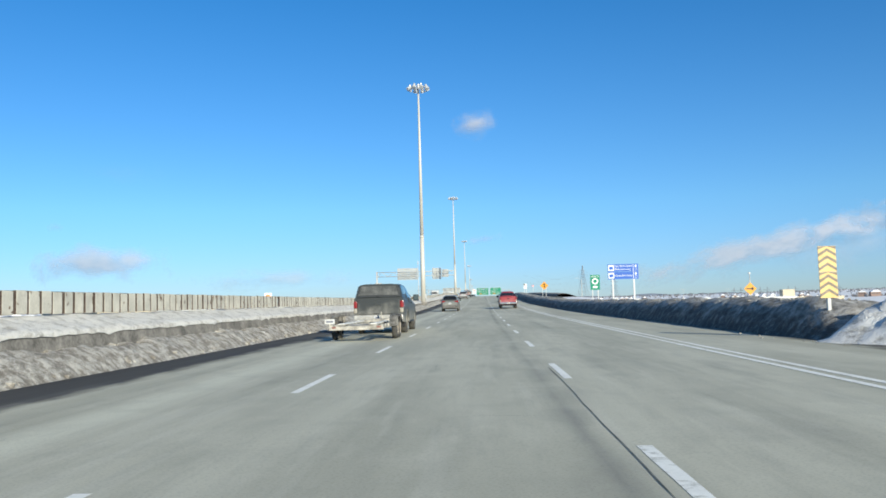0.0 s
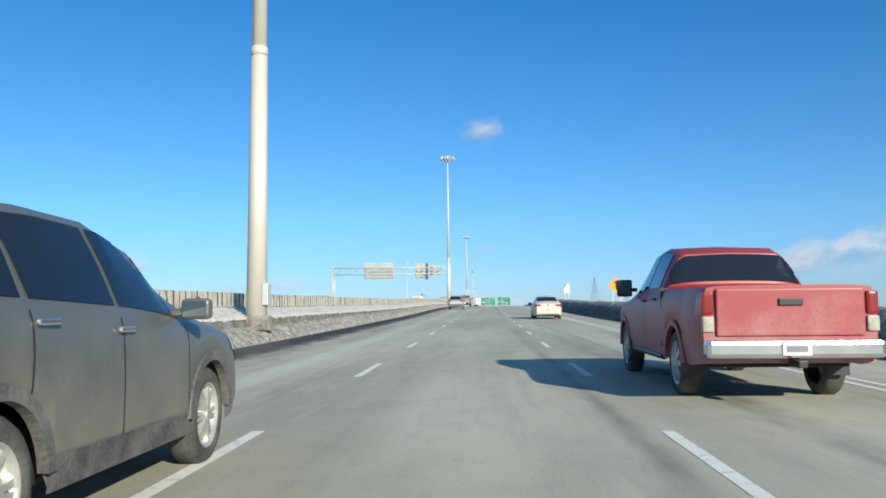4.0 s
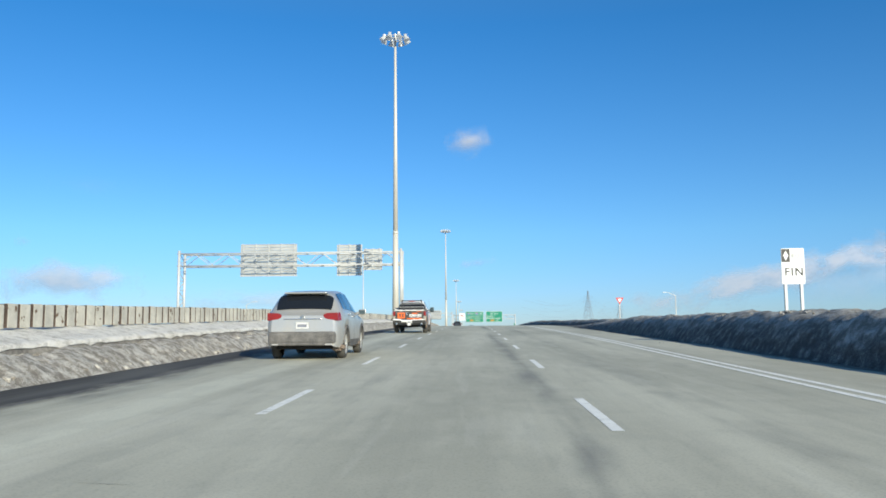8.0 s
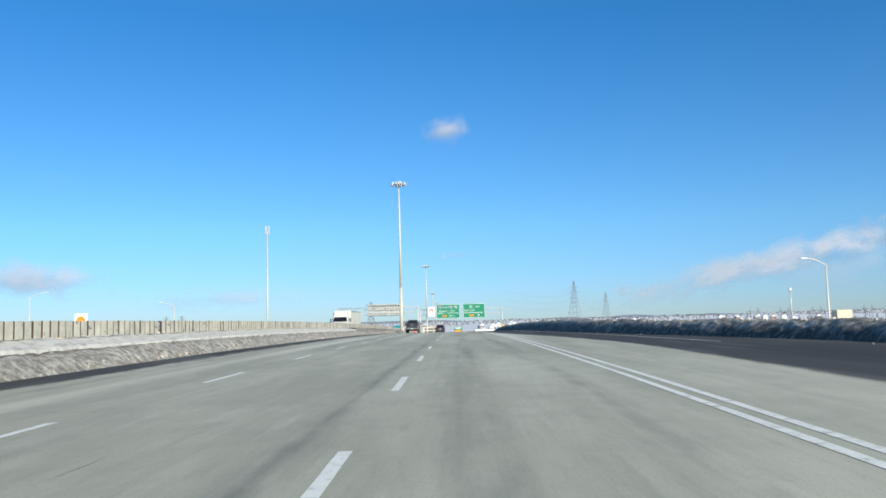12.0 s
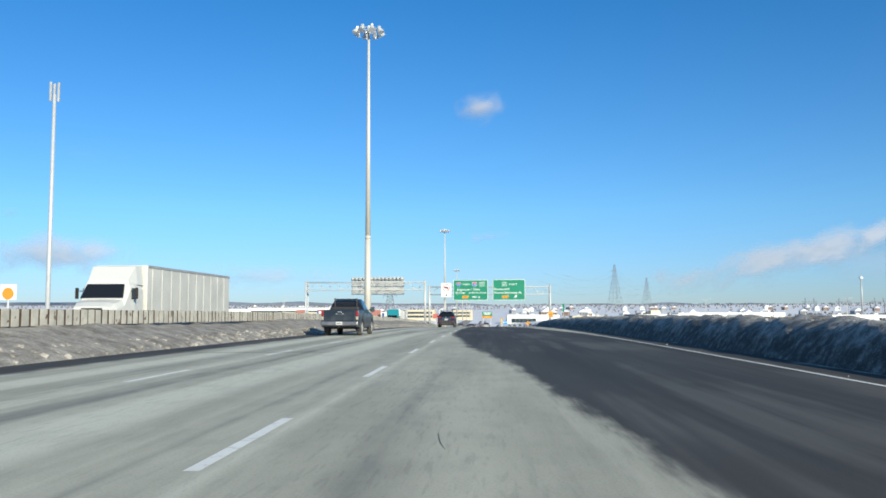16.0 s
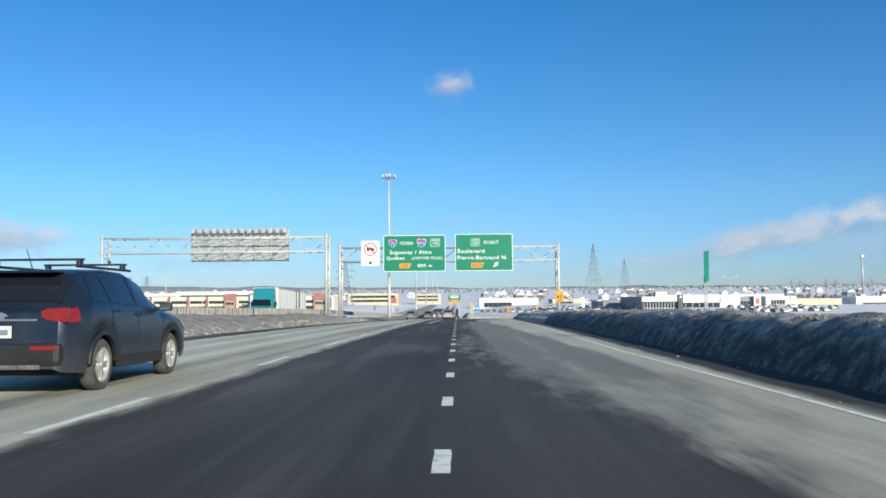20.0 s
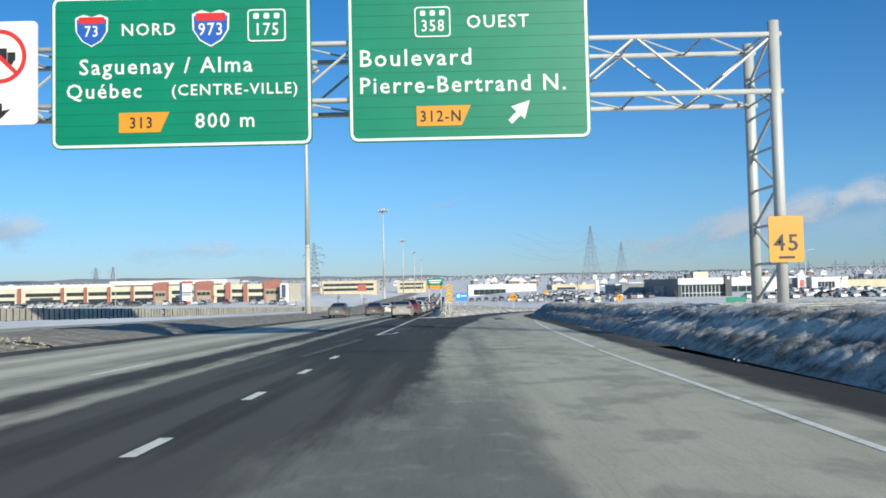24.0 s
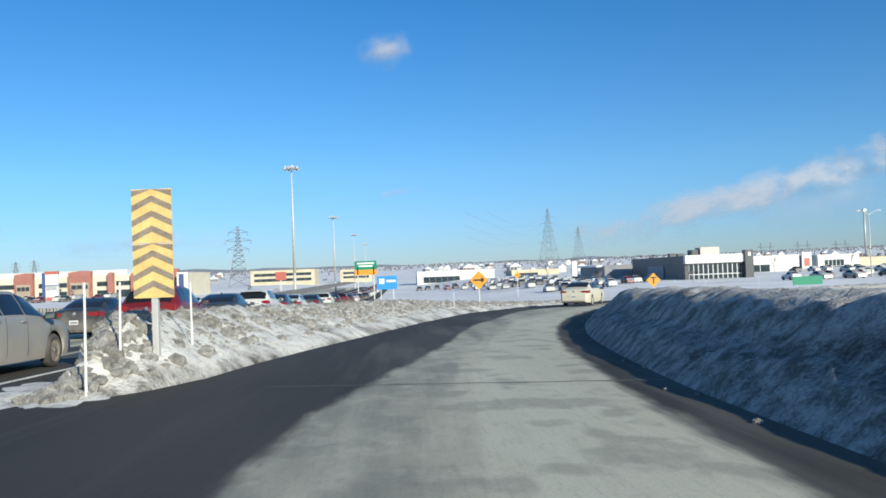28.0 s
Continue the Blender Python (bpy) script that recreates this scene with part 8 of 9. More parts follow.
for k in range(4):
    bm = B()
    for s in (0, 16):
        tube(bm, (k * 20 + s, 0, 0), (k * 20 + s, 0, 14), 0.35, n=4)
    tube(bm, (k * 20, 0, 12), (k * 20 + 16, 0, 12), 0.35, n=4)
    part("portal", bm, lattice, ware)

building("substation_house", "small windowless beige substation building", 385, 400, 1050, 1062, -2, 13, wall_beige)

# ---- parked and oncoming vehicles ----
def simple_car(paint, label):
    body = Body(4.5, 0.88, [(0, 0.92), (2, 0.95), (4.5, 0.7)], [(0, 0.98), (0.5, 1.1), (1.0, 1.4), (2.2, 1.46), (3.3, 1.0), (4.5, 0.72)], (0.9, 3.55), 0.32, 0.22, 0.6, (0.08, -0.1))
    root = thing("parked_car", label, "car", "parked cars")
    part("body", body.shell(), paint, root)
    part("rear_window", body.across(0.62, 0.98, 5.9, 0.012, 3), glass_dark, root)
    for side in (1, -1):
        part("side_window", body.patch(1.0, 3.0, 4.2, 5.9, 0.01, 5, 2, (0.2, -0.5), side), glass_dark, root)
    part("snow_cover", body.across(1.05, 2.3, 6.1, 0.06, 4), roof_snow, root, "snow on the roof")
    part("hood_snow", body.across(3.5, 4.3, 5.2, 0.05, 3), roof_snow, root, "snow on the bonnet")
    for yw in body.wheels:
        for side in (1, -1):
            part("wheel", tube(B(), (side * 0.66, yw, 0.32), (side * 0.88, yw, 0.32), 0.32, n=14), tyre_mat, root)
    return root


lot_kinds = [simple_car(white_p, "white parked car under fresh snow"), simple_car(dark_p, "dark parked car with snow on its roof"), simple_car(silver, "silver parked car with snow on its roof"), simple_car(maroon, "maroon parked car with snow on its roof")]
rnd = random.Random(8)
first = set()


def lot_car(x, y, hd):
    k = rnd.choice((0, 0, 1, 1, 2, 2, 2, 1, 0, 0, 3))
    m = pose(x, y, land(x, y) - 0.02, 0, 0, hd)
    if k in first:
        copy_thing(lot_kinds[k], m)
    else:
        lot_kinds[k].matrix_world = m
        first.add(k)


for row, (y, xa, xb) in enumerate(((668, 46, 64), (684, 38, 61), (700, 34, 57), (716, 32, 57), (735, 30, 64), (756, 26, 60), (650, 36, 52), (776, 18, 56), (640, 80, 110), (655, 96, 130), (690, 118, 150), (720, 120, 150))):
    x = xa
    while x < xb:
        if rnd.random() < 0.85:
            lot_car(x, y + rnd.uniform(-0.6, 0.6), rnd.choice((0, 180)) + rnd.uniform(-4, 4))
        x += 2.9
for y, xa, xb in ((722, -150, -92), (734, -175, -50), (708, -140, -40)):
    x = xa
    while x < xb:
        if rnd.random() < 0.7:
            lot_car(x, y + rnd.uniform(-0.5, 0.5), rnd.choice((0, 180)) + rnd.uniform(-4, 4))
        x += 3.2


# the far end of the queue on the motorway
far_queue = random.Random(77)
for lane in (0.25, 4.05):
    y = 660.0
    while y < 960:
        y += far_queue.uniform(9, 17)
        copy_thing(lot_kinds[far_queue.choice((0, 1, 1, 2, 3))], pose(lane + far_queue.uniform(-0.2, 0.2), y, road_z(y), math.degrees(slope(y))))


def box_truck(label, length, cab_paint, trailer_mat, top=3.6, fairing=True):
    """A lorry: bonneted cab with raked windscreen and roof fairing, ribbed box body, wheels."""
    root = thing("lorry", label, "lorry")
    zc, hh = (1.15 + top) / 2, top - 1.15
    part("cargo_box", box(B(), 0, -length / 2 - 0.5, zc, 2.5, length, hh, 0.05), trailer_mat, root)
    for s_ in (1, -1):
        for zz in (1.2, top - 0.06):
            part("rail", box(B(), s_ * 1.26, -length / 2 - 0.5, zz, 0.04, length - 0.1, 0.12, 0.01), rail_alloy, root)
        for k in range(int(length / 1.2)):
            part("rib", box(B(), s_ * 1.258, -1.1 - 1.2 * k, zc, 0.02, 0.035, hh - 0.3), trailer_mat, root)
    part("chassis", box(B(), 0, -length / 2, 0.9, 1.0, length + 1.0, 0.28), under_mat, root)
    bm = B()
    rows_ = [(-0.3, 0.7, 2.55, 1.15), (0.6, 0.7, 2.62, 1.15), (0.95, 0.7, 2.56, 1.1), (1.45, 0.75, 1.82, 1.05), (2.0, 0.75, 1.68, 0.98), (2.35, 0.8, 1.5, 0.9)]
    loops = []
    for y, z0, z1, w in rows_:
        loops.append([bm.verts.new(q) for q in ((-w, y, z0), (-w, y, z1 - 0.3), (-w * 0.9, y, z1 - 0.04), (-w * 0.5, y, z1), (w * 0.5, y, z1), (w * 0.9, y, z1 - 0.04), (w, y, z1 - 0.3), (w, y, z0))])
    for a, b in zip(loops, loops[1:]):
        for q in range(8):
            bm.faces.new((a[q], a[(q + 1) % 8], b[(q + 1) % 8], b[q]))
    bm.faces.new(loops[0])
    bm.faces.new(loops[-1][::-1])
    bmesh.ops.recalc_face_normals(bm, faces=bm.faces[:])
    cab = part("cab", bm, cab_paint, root)
    part("windscreen", prism(B(), [(-0.98, -0.38), (0.98, -0.38), (0.86, 0.36), (-0.86, 0.36)], 0.03), glass_dark, cab, m=pose(0, 1.24, 2.2, 33, 0, 0))
    part("grille", box(B(), 0, 2.36, 1.15, 0.95, 0.05, 0.55, 0.03), under_mat, cab)
    part("bumper", box(B(), 0, 2.42, 0.68, 2.2, 0.2, 0.32, 0.08), rail_alloy, cab)
    for s_ in (1, -1):
        part("side_window", box(B(), s_ * 1.135, 0.6, 2.08, 0.03, 0.62, 0.5, 0.01), glass_dark, cab)
        part("headlamp", box(B(), s_ * 0.76, 2.31, 1.12, 0.24, 0.08, 0.2, 0.03), lamp_white, cab)
        part("mirror", box(B(), s_ * 1.38, 0.98, 2.1, 0.14, 0.1, 0.5, 0.03), under_mat, cab)
        part("mirror_arm", tube(B(), (s_ * 1.08, 0.95, 2.2), (s_ * 1.36, 0.98, 2.2), 0.018, n=6), under_mat, cab)
    if fairing:
        bm = B()
        ring = [[bm.verts.new((x * w, y, z)) for x, z in ((-1, 2.5), (-0.92, zt), (0.92, zt), (1, 2.5))] for y, zt, w in ((-0.35, top - 0.05, 1.12), (0.25, top - 0.1, 1.1), (0.85, 2.72, 1.0))]
        sheet_ = [(a, b) for a, b in zip(ring, ring[1:])]
        for a, b in sheet_:
            for q in range(3):
                bm.faces.new((a[q], a[q + 1], b[q + 1], b[q]))
        bm.faces.new(ring[0])
        bm.faces.new(ring[-1][::-1])
        bmesh.ops.recalc_face_normals(bm, faces=bm.faces[:])
        part("roof_fairing", bm, cab_paint, cab)
    tyre, barrel, spoke = wheel_meshes(0.5, 0.3, 6, rim_mat, "lorry")
    for y in (1.55, -length * 0.78, -length * 0.78 - 1.2):
        for s_ in (1, -1):
            wh = part("wheel", tyre, None, root, m=pose(s_ * 1.0, y, 0.5, 0, 0, 0 if s_ > 0 else 180))
            part("rim", barrel, None, wh)
    return root


rail_alloy = mat("trailer_rail", (0.42, 0.42, 0.41), 0.5, 0.3, 0.12, 2, 20, 0)
lorry = box_truck("white lorry with a long pale box, on the opposite carriageway", 12.5, white_p, mat("lorry_box", (0.60, 0.59, 0.54), 0.5, 0, 0.1, 0.6, 12, 0), 3.45)
teal_p = car_paint("teal_paint", (0.02, 0.22, 0.26), 0.3, 0.35)
lorry2 = box_truck("lorry with a teal cab and white box, opposite carriageway", 15.5, teal_p, wall_white, 3.75)
lorry2.matrix_world = pose(-13.6, 457.0, road_z(462) - 0.1, math.degrees(slope(462)) * -1, 0, 180)
lorry.matrix_world = pose(-13.2, 337.5, road_z(340) - 0.02, 0, 0, 180)
van = box_truck("white delivery van on the opposite carriageway", 4.0, white_p, wall_white, 3.2)
van.matrix_world = pose(-13.2, 216, road_z(216) - 0.3, 0, 0, 180) @ Matrix.Diagonal((0.85, 0.85, 0.75, 1))
rear_suv = suv("pale grey crossover on the opposite carriageway", salted, rim_mat, "alloy6", trim_grey)
rear_suv.matrix_world = pose(-13.2, 127, road_z(127), 0, 0, 180)

# ---- woods and bare trees ----
bark = mat("bare_twigs", (0.16, 0.13, 0.11), 0.9, 0, 0.2, 2, 20, 0.1)
# paler and greyer than the twigs: distance haze put into the colour
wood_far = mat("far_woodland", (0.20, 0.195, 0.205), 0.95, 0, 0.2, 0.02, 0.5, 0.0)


def woods(label, spots_, seed):
    rnd_ = random.Random(seed)
    verts, faces = [], []
    for x, y, h in spots_:
        z, n = land(x, y) - 0.5, 7
        base = len(verts)
        lean = rnd_.uniform(-0.1, 0.1)
        for lev, (hh, rr) in enumerate(((0, 0.25), (0.3, 0.85), (0.6, 1.0), (0.85, 0.75), (1.0, 0.3))):
            for i in range(n):
                a = 2 * math.pi * i / n + lev * 0.4
                r = h * 0.42 * rr * rnd_.uniform(0.65, 1.3)
                verts.append((x + r * math.cos(a) + lean * h * hh, y + r * math.sin(a), z + h * hh * rnd_.uniform(0.92, 1.08)))
        for lev in range(4):
            for i in range(n):
                j = (i + 1) % n
                faces.append((base + lev * n + i, base + lev * n + j, base + lev * n + n + j, base + lev * n + n + i))
    me = bpy.data.meshes.new("trees")
    me.from_pydata(verts, [], faces)
    me.materials.append(wood_far)
    root = thing("woods", label, "woods", kind="stuff")
    part("trees", me, None, root)


rnd = random.Random(3)
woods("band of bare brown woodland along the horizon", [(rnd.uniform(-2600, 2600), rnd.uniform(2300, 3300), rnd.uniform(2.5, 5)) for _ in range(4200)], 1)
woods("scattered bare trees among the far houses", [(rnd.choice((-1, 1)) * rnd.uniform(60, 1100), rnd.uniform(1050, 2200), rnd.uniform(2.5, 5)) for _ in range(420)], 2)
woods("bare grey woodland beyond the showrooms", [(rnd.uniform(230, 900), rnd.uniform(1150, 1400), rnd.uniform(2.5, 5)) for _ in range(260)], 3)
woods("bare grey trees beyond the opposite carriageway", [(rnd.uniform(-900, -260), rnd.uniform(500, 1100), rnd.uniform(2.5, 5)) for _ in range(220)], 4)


def bare_tree(h, seed, label):
    """A leafless tree: a forking trunk down to fine twigs."""
    rnd_ = random.Random(seed)
    root = thing("bare_tree", label, "tree")
    trunk, twigs = B(), B()

    def grow(p, d, length, r, depth):
        q = p + d * length
        tube(trunk if depth > 2 else twigs, p, q, r, r * 0.7, 5 if depth > 2 else 3, caps=False)
        if depth == 0:
            return
        for _ in range(3 if depth > 1 else 4):
            nd = (d + Vector((rnd_.uniform(-0.7, 0.7), rnd_.uniform(-0.7, 0.7), rnd_.uniform(-0.1, 0.5)))).normalized()
            grow(q, nd, length * rnd_.uniform(0.6, 0.82), r * 0.62, depth - 1)

    grow(Vector((0, 0, -0.2)), Vector((0, 0, 1)), h * 0.3, h * 0.02, 4)
    part("trunk", trunk, bark, root)
    part("crown", twigs, bark, root)
    return root


for k, (x, y, h) in enumerate(((-30, 730, 5), (66, 652, 3), (166, 776, 5), (60, 770, 6), (-18, 700, 4), (120, 735, 5), (-62, 690, 4))):
    place(bare_tree(h, k, "small leafless tree standing in snow"), x, y)


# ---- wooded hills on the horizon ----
# the distance haze is put into this blue-grey base colour
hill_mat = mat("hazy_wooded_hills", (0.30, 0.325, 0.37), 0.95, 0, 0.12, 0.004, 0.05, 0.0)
bm = B()
rows = []
for j, (yy, kk) in enumerate(((3300, 0.0), (3420, 0.75), (3520, 1.0), (3700, 0.6), (3900, 0.0))):
    row = []
    for i in range(141):
        x = -4200 + 60 * i
        top = 26 + 14 * noise.noise(Vector((x / 900, 3.7, 0))) + 9 * noise.noise(Vector((x / 160, 1.1, j))) + 2.5 * noise.noise(Vector((x / 31, 4.4, j)))
        top += 16 * smooth(300, -1600, x) if x < 300 else 6 * smooth(900, 2400, x)
        row.append((x, yy, 10 + (top - 4) * kk))
    rows.append(row)
sheet(bm, rows)
bmesh.ops.recalc_face_normals(bm, faces=bm.faces[:])
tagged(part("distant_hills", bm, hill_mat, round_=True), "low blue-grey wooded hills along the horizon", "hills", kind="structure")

# ---- clouds ----
def cloud_material(name, scale, soft, cover, seed, stretch=(1, 1, 1), dense=0.7, lean=1.0):
    m = bpy.data.materials.new(name)
    m.use_nodes = True
    t = m.node_tree
    L = t.links.new
    out = t.nodes["Material Output"]
    t.nodes.remove(t.nodes["Principled BSDF"])
    co = t.nodes.new("ShaderNodeTexCoord")
    mp = t.nodes.new("ShaderNodeMapping")
    mp.inputs["Location"].default_value = (seed, seed * 0.7, 0)
    mp.inputs["Scale"].default_value = stretch
    nz = t.nodes.new("ShaderNodeTexNoise")
    nz.inputs["Scale"].default_value, nz.inputs["Detail"].default_value, nz.inputs["Roughness"].default_value = scale, 5, 0.5
    L(co.outputs["Generated"], mp.inputs[0])
    L(mp.outputs[0], nz.inputs["Vector"])
    sub = t.nodes.new("ShaderNodeVectorMath")
    sub.operation = "MULTIPLY_ADD"
    sub.inputs[1].default_value, sub.inputs[2].default_value = (2, 0, 2), (-1, 0, -1)
    # the thickest part of the cloud lies towards its upper or lower edge
    apart, again, lift_ = t.nodes.new("ShaderNodeSeparateXYZ"), t.nodes.new("ShaderNodeCombineXYZ"), t.nodes.new("ShaderNodeMath")
    lift_.operation = "POWER"
    lift_.inputs[1].default_value = lean
    L(co.outputs["Generated"], apart.inputs[0])
    L(apart.outputs[0], again.inputs[0])
    L(apart.outputs[2], lift_.inputs[0])
    L(lift_.outputs[0], again.inputs[2])
    L(again.outputs[0], sub.inputs[0])
    ln = t.nodes.new("ShaderNodeVectorMath")
    ln.operation = "LENGTH"
    L(sub.outputs[0], ln.inputs[0])
    fall = t.nodes.new("ShaderNodeMath")
    fall.operation = "MULTIPLY_ADD"
    fall.inputs[1].default_value, fall.inputs[2].default_value = -0.75, cover
    L(ln.outputs["Value"], fall.inputs[0])
    ad = t.nodes.new("ShaderNodeMath")
    ad.operation = "ADD"
    L(fall.outputs[0], ad.inputs[0])
    L(nz.outputs["Fac"], ad.inputs[1])
    rg = t.nodes.new("ShaderNodeMapRange")
    rg.interpolation_type = "SMOOTHSTEP"
    rg.inputs[1].default_value, rg.inputs[2].default_value, rg.inputs[4].default_value = 0.5, 0.5 + soft, dense
    L(ad.outputs[0], rg.inputs[0])
    tr, df, mx = t.nodes.new("ShaderNodeBsdfTransparent"), t.nodes.new("ShaderNodeBsdfDiffuse"), t.nodes.new("ShaderNodeMixShader")
    # painted shading: white sunlit heads, bluer and greyer vapour below and between
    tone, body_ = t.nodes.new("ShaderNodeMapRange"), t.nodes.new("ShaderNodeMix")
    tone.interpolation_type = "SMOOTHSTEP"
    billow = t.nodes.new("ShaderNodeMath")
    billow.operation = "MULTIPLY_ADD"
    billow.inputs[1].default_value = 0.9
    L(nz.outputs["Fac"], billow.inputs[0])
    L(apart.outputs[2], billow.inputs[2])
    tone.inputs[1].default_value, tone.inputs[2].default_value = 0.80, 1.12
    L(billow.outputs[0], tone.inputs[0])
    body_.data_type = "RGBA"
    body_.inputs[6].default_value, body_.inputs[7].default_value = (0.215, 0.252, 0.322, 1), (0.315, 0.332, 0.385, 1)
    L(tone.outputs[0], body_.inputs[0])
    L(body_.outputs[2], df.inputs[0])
    L(rg.outputs[0], mx.inputs[0])
    L(tr.outputs[0], mx.inputs[1])
    L(df.outputs[0], mx.inputs[2])
    L(mx.outputs[0], out.inputs[0])
    return m


def cloud(label, x, y, z, w, h, tilt, scale, soft, cover, seed, stretch=(1, 1, 1), dense=0.7, lean=1.0):
    """A distant cloud: a shallow bowed sheet that thins out to nothing."""
    bm = B()
    sheet(bm, [[(w * (i / 12 - 0.5), -0.12 * w * (1 - (2 * i / 12 - 1) ** 2), h * (j / 6 - 0.5)) for i in range(13)] for j in range(7)])
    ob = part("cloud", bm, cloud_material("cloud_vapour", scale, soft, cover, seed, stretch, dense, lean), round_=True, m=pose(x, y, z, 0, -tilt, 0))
    return tagged(ob, label, "cloud", kind="structure")


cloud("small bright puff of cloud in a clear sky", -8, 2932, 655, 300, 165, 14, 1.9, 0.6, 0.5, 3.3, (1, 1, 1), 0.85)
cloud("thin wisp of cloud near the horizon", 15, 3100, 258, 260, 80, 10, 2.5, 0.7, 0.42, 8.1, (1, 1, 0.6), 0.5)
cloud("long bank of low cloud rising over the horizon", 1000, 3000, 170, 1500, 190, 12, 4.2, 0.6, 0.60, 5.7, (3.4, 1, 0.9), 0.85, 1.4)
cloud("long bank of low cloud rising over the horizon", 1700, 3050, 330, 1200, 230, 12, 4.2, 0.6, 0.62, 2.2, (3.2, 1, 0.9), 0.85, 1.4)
cloud("sheet toned grey as the shaded underside of the low cloud bank", 1350, 3100, 190, 1600, 260, 8, 3.0, 0.9, 0.5, 7.7, (2.4, 1, 0.6), 0.45)
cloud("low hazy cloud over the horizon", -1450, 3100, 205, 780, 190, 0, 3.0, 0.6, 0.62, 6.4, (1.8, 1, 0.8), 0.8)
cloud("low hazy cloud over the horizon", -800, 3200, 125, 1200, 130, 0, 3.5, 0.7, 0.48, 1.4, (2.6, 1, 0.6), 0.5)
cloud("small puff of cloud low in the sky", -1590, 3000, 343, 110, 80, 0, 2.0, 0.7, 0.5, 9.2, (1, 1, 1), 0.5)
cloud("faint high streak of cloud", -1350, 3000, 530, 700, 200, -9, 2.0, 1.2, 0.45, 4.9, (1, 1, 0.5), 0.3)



# ---- loose snow clods and ice along the banks ----
def clods(label, spots_, material, seed):
    """Broken lumps of snow and ice of all sizes, each a rough faceted stone shape."""
    rnd_ = random.Random(seed)
    base_v = [(0, 0, 1), (0.89, 0, 0.45), (0.28, 0.85, 0.45), (-0.72, 0.53, 0.45), (-0.72, -0.53, 0.45), (0.28, -0.85, 0.45), (0.72, 0.53, -0.45), (-0.28, 0.85, -0.45), (-0.89, 0, -0.45), (-0.28, -0.85, -0.45), (0.72, -0.53, -0.45), (0, 0, -1)]
    base_f = [(0, 1, 2), (0, 2, 3), (0, 3, 4), (0, 4, 5), (0, 5, 1), (1, 6, 2), (2, 7, 3), (3, 8, 4), (4, 9, 5), (5, 10, 1), (6, 7, 2), (7, 8, 3), (8, 9, 4), (9, 10, 5), (10, 6, 1), (11, 7, 6), (11, 8, 7), (11, 9, 8), (11, 10, 9), (11, 6, 10)]
    verts, faces = [], []
    for x, y, z, r in spots_:
        k = len(verts)
        sx, sy, sz = rnd_.uniform(0.7, 1.4), rnd_.uniform(0.7, 1.4), rnd_.uniform(0.5, 0.95)
        for v in base_v:
            q = rnd_.uniform(0.72, 1.2) * r
            verts.append((x + v[0] * q * sx, y + v[1] * q * sy, z + v[2] * q * sz))
        faces += [(a + k, b + k, c + k) for a, b, c in base_f]
    me = bpy.data.meshes.new("lumps")
    me.from_pydata(verts, [], faces)
    me.materials.append(material)
    root = thing("snow_clods", label, "snow clods", kind="stuff")
    part("lumps", me, None, root)


rnd = random.Random(17)


def along_right(n, y0, y1, smin, smax):
    out = []
    for _ in range(n):
        y = rnd.uniform(y0, y1)
        s = rnd.uniform(0.85, 2.0)
        h = float(np.interp(s, [a for a, _ in RIGHT_BANK], [b for _, b in RIGHT_BANK])) * right_scale(y)
        out.append((right_foot(y) + s, y, road_z(y) + h + 0.02, rnd.uniform(smin, smax) ** 1.0))
    return out


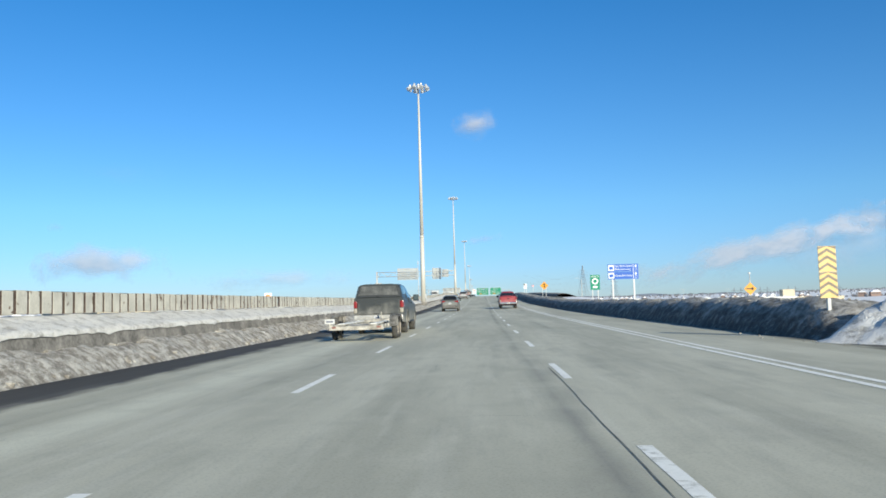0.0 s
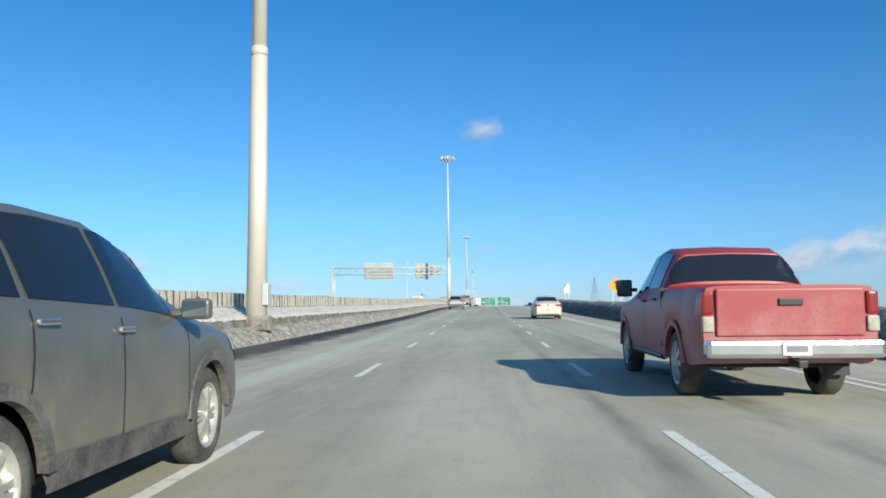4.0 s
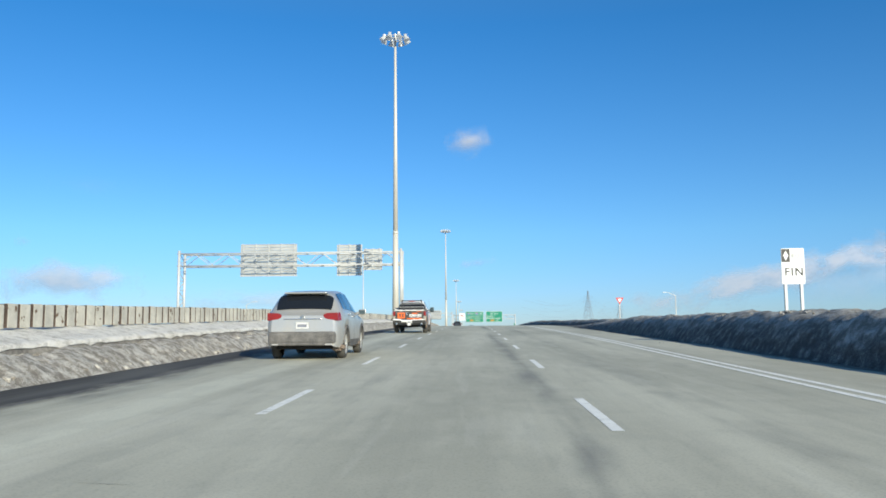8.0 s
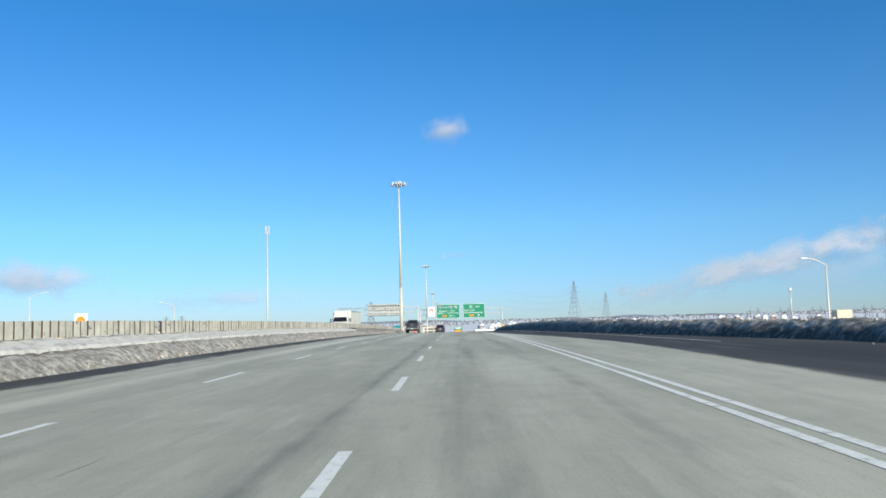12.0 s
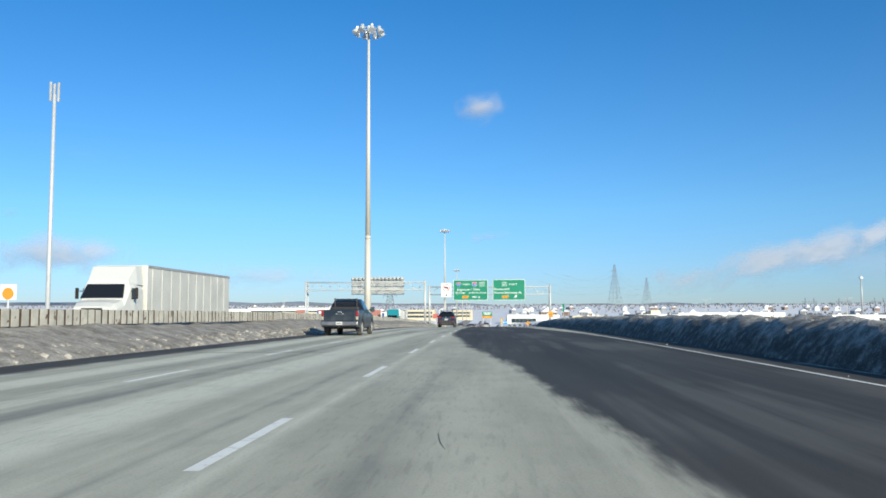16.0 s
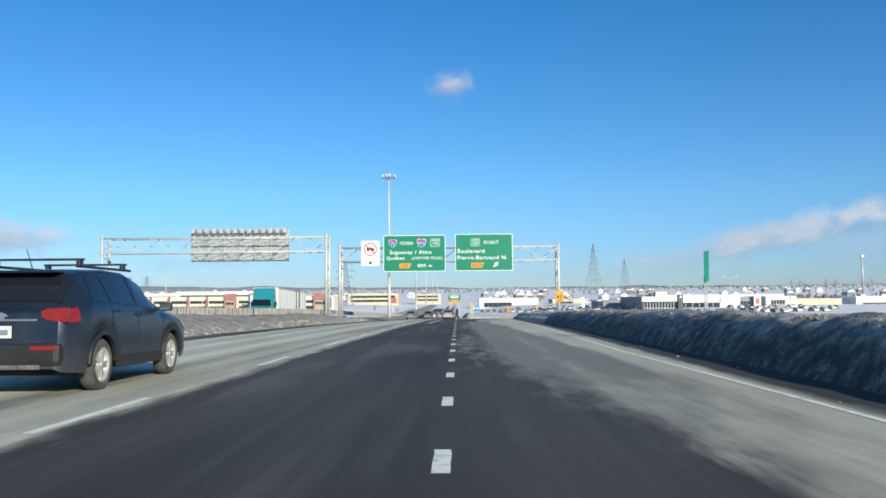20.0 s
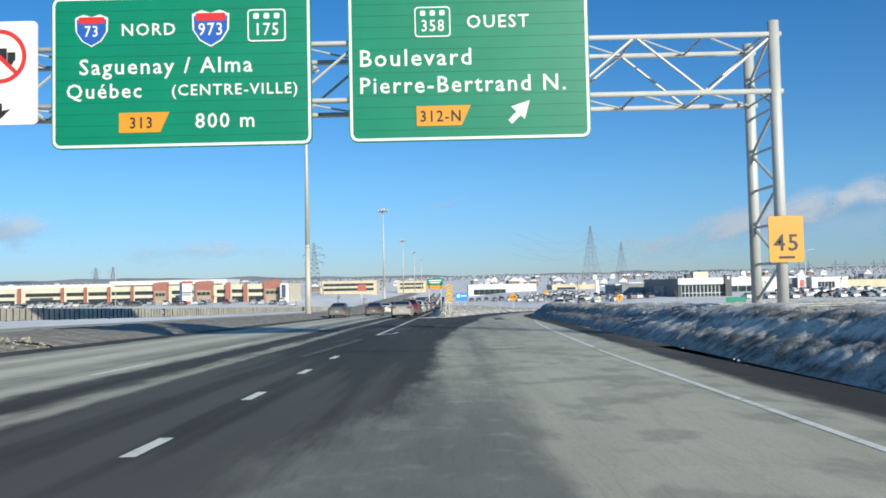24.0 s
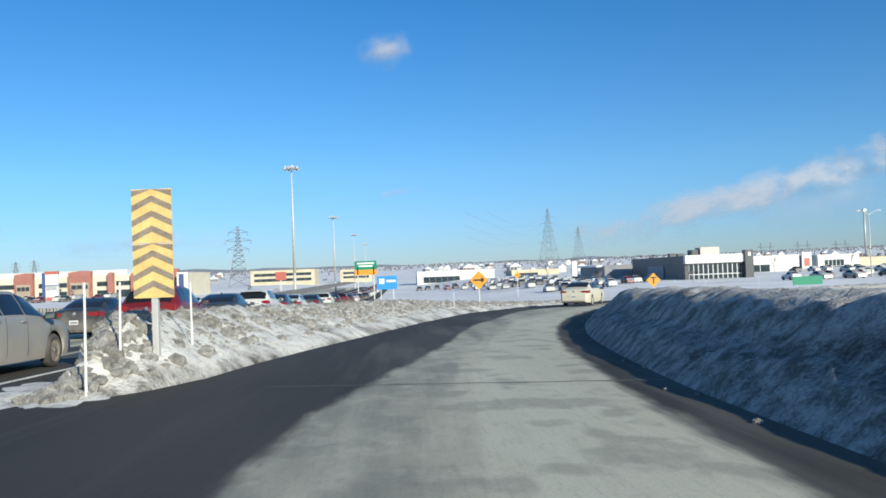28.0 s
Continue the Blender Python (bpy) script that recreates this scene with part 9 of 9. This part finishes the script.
clods("grey snow clods lying on the roadside bank", along_right(3200, -3, 437, 0.02, 0.055), snow_bank, 1)
lumps = []
for _ in range(900):
    x, y, ox, oy, k = rnd.choice(ramp_line)
    s = rnd.uniform(1.3, 2.4)
    h = float(np.interp(s, [a for a, _ in RAMP_BANK], [b for _, b in RAMP_BANK])) * k
    lumps.append((x + ox * s, y + oy * s, road_z(min(y, 560)) + h, rnd.uniform(0.015, 0.045)))
clods("snow clods on the bank beside the ramp", lumps, snow_rubble, 2)
lumps = []
for _ in range(5200):
    x, y, ox, oy, k = rnd.choice(gore_line)
    g = (0.5 + 0.5 * min(1, k)) * gore_width(y)
    s = rnd.choice((rnd.uniform(0.6, 3.6), rnd.uniform(1.2, 3.2), rnd.uniform(1.3, 3.0))) * g
    h = float(np.interp(s / g, [a for a, _ in GORE], [b for _, b in GORE])) * k
    lumps.append((x + ox * s, y + oy * s, road_z(min(y, 560)) + h + 0.02, 0.03 + 0.13 * rnd.random() ** 1.7))
clods("broken snow blocks heaped in the gore", lumps, snow_rubble, 3)
lumps = []
for _ in range(9000):
    y = rnd.uniform(-40, 470)
    s = rnd.uniform(0.05, 0.9)
    h = 0.42 * min(1, s / 0.75) if y < 305 else 0.36 * min(1, s / 0.9)
    lumps.append((left_foot(y) - s, y, road_z(y) + h * 0.95, 0.025 + 0.09 * rnd.random() ** 2.2))
clods("dirty snow crumbs along the median bank", [q for q in lumps if q[1] < 303], snow_dirty, 4)
clods("muddy crumbs on the wide median bank", [q for q in lumps if q[1] >= 303], snow_muddy, 6)
lumps = []
for _ in range(260):
    y = rnd.uniform(-20, 437)
    lumps.append((right_foot(y) - abs(rnd.gauss(0, 0.45)), y, road_z(y) + 0.01, rnd.uniform(0.012, 0.035)))
for _ in range(90):
    x, y, ox, oy, k = rnd.choice(ramp_line)
    s = -abs(rnd.gauss(0, 0.16))
    lumps.append((x + ox * s, y + oy * s, road_z(min(y, 560)) + 0.015, rnd.uniform(0.012, 0.04)))
# whiter snow than the bank's, colouring these crest lumps as sunlit
blocks = []
for _ in range(420):
    y = rnd.uniform(212, 300)
    s = rnd.uniform(0.9, 2.4)
    h = float(np.interp(s, [a for a, _ in RIGHT_BANK], [b for _, b in RIGHT_BANK])) * right_scale(y)
    blocks.append((right_foot(y) + s, y, road_z(y) + h, 0.03 + 0.09 * rnd.random() ** 1.6))
clods("pale snow blocks along the crest of the ramp-side bank", blocks, snow_gore, 8)
clods("bits of ice and grit at the road edge", lumps, snow_bank, 5)
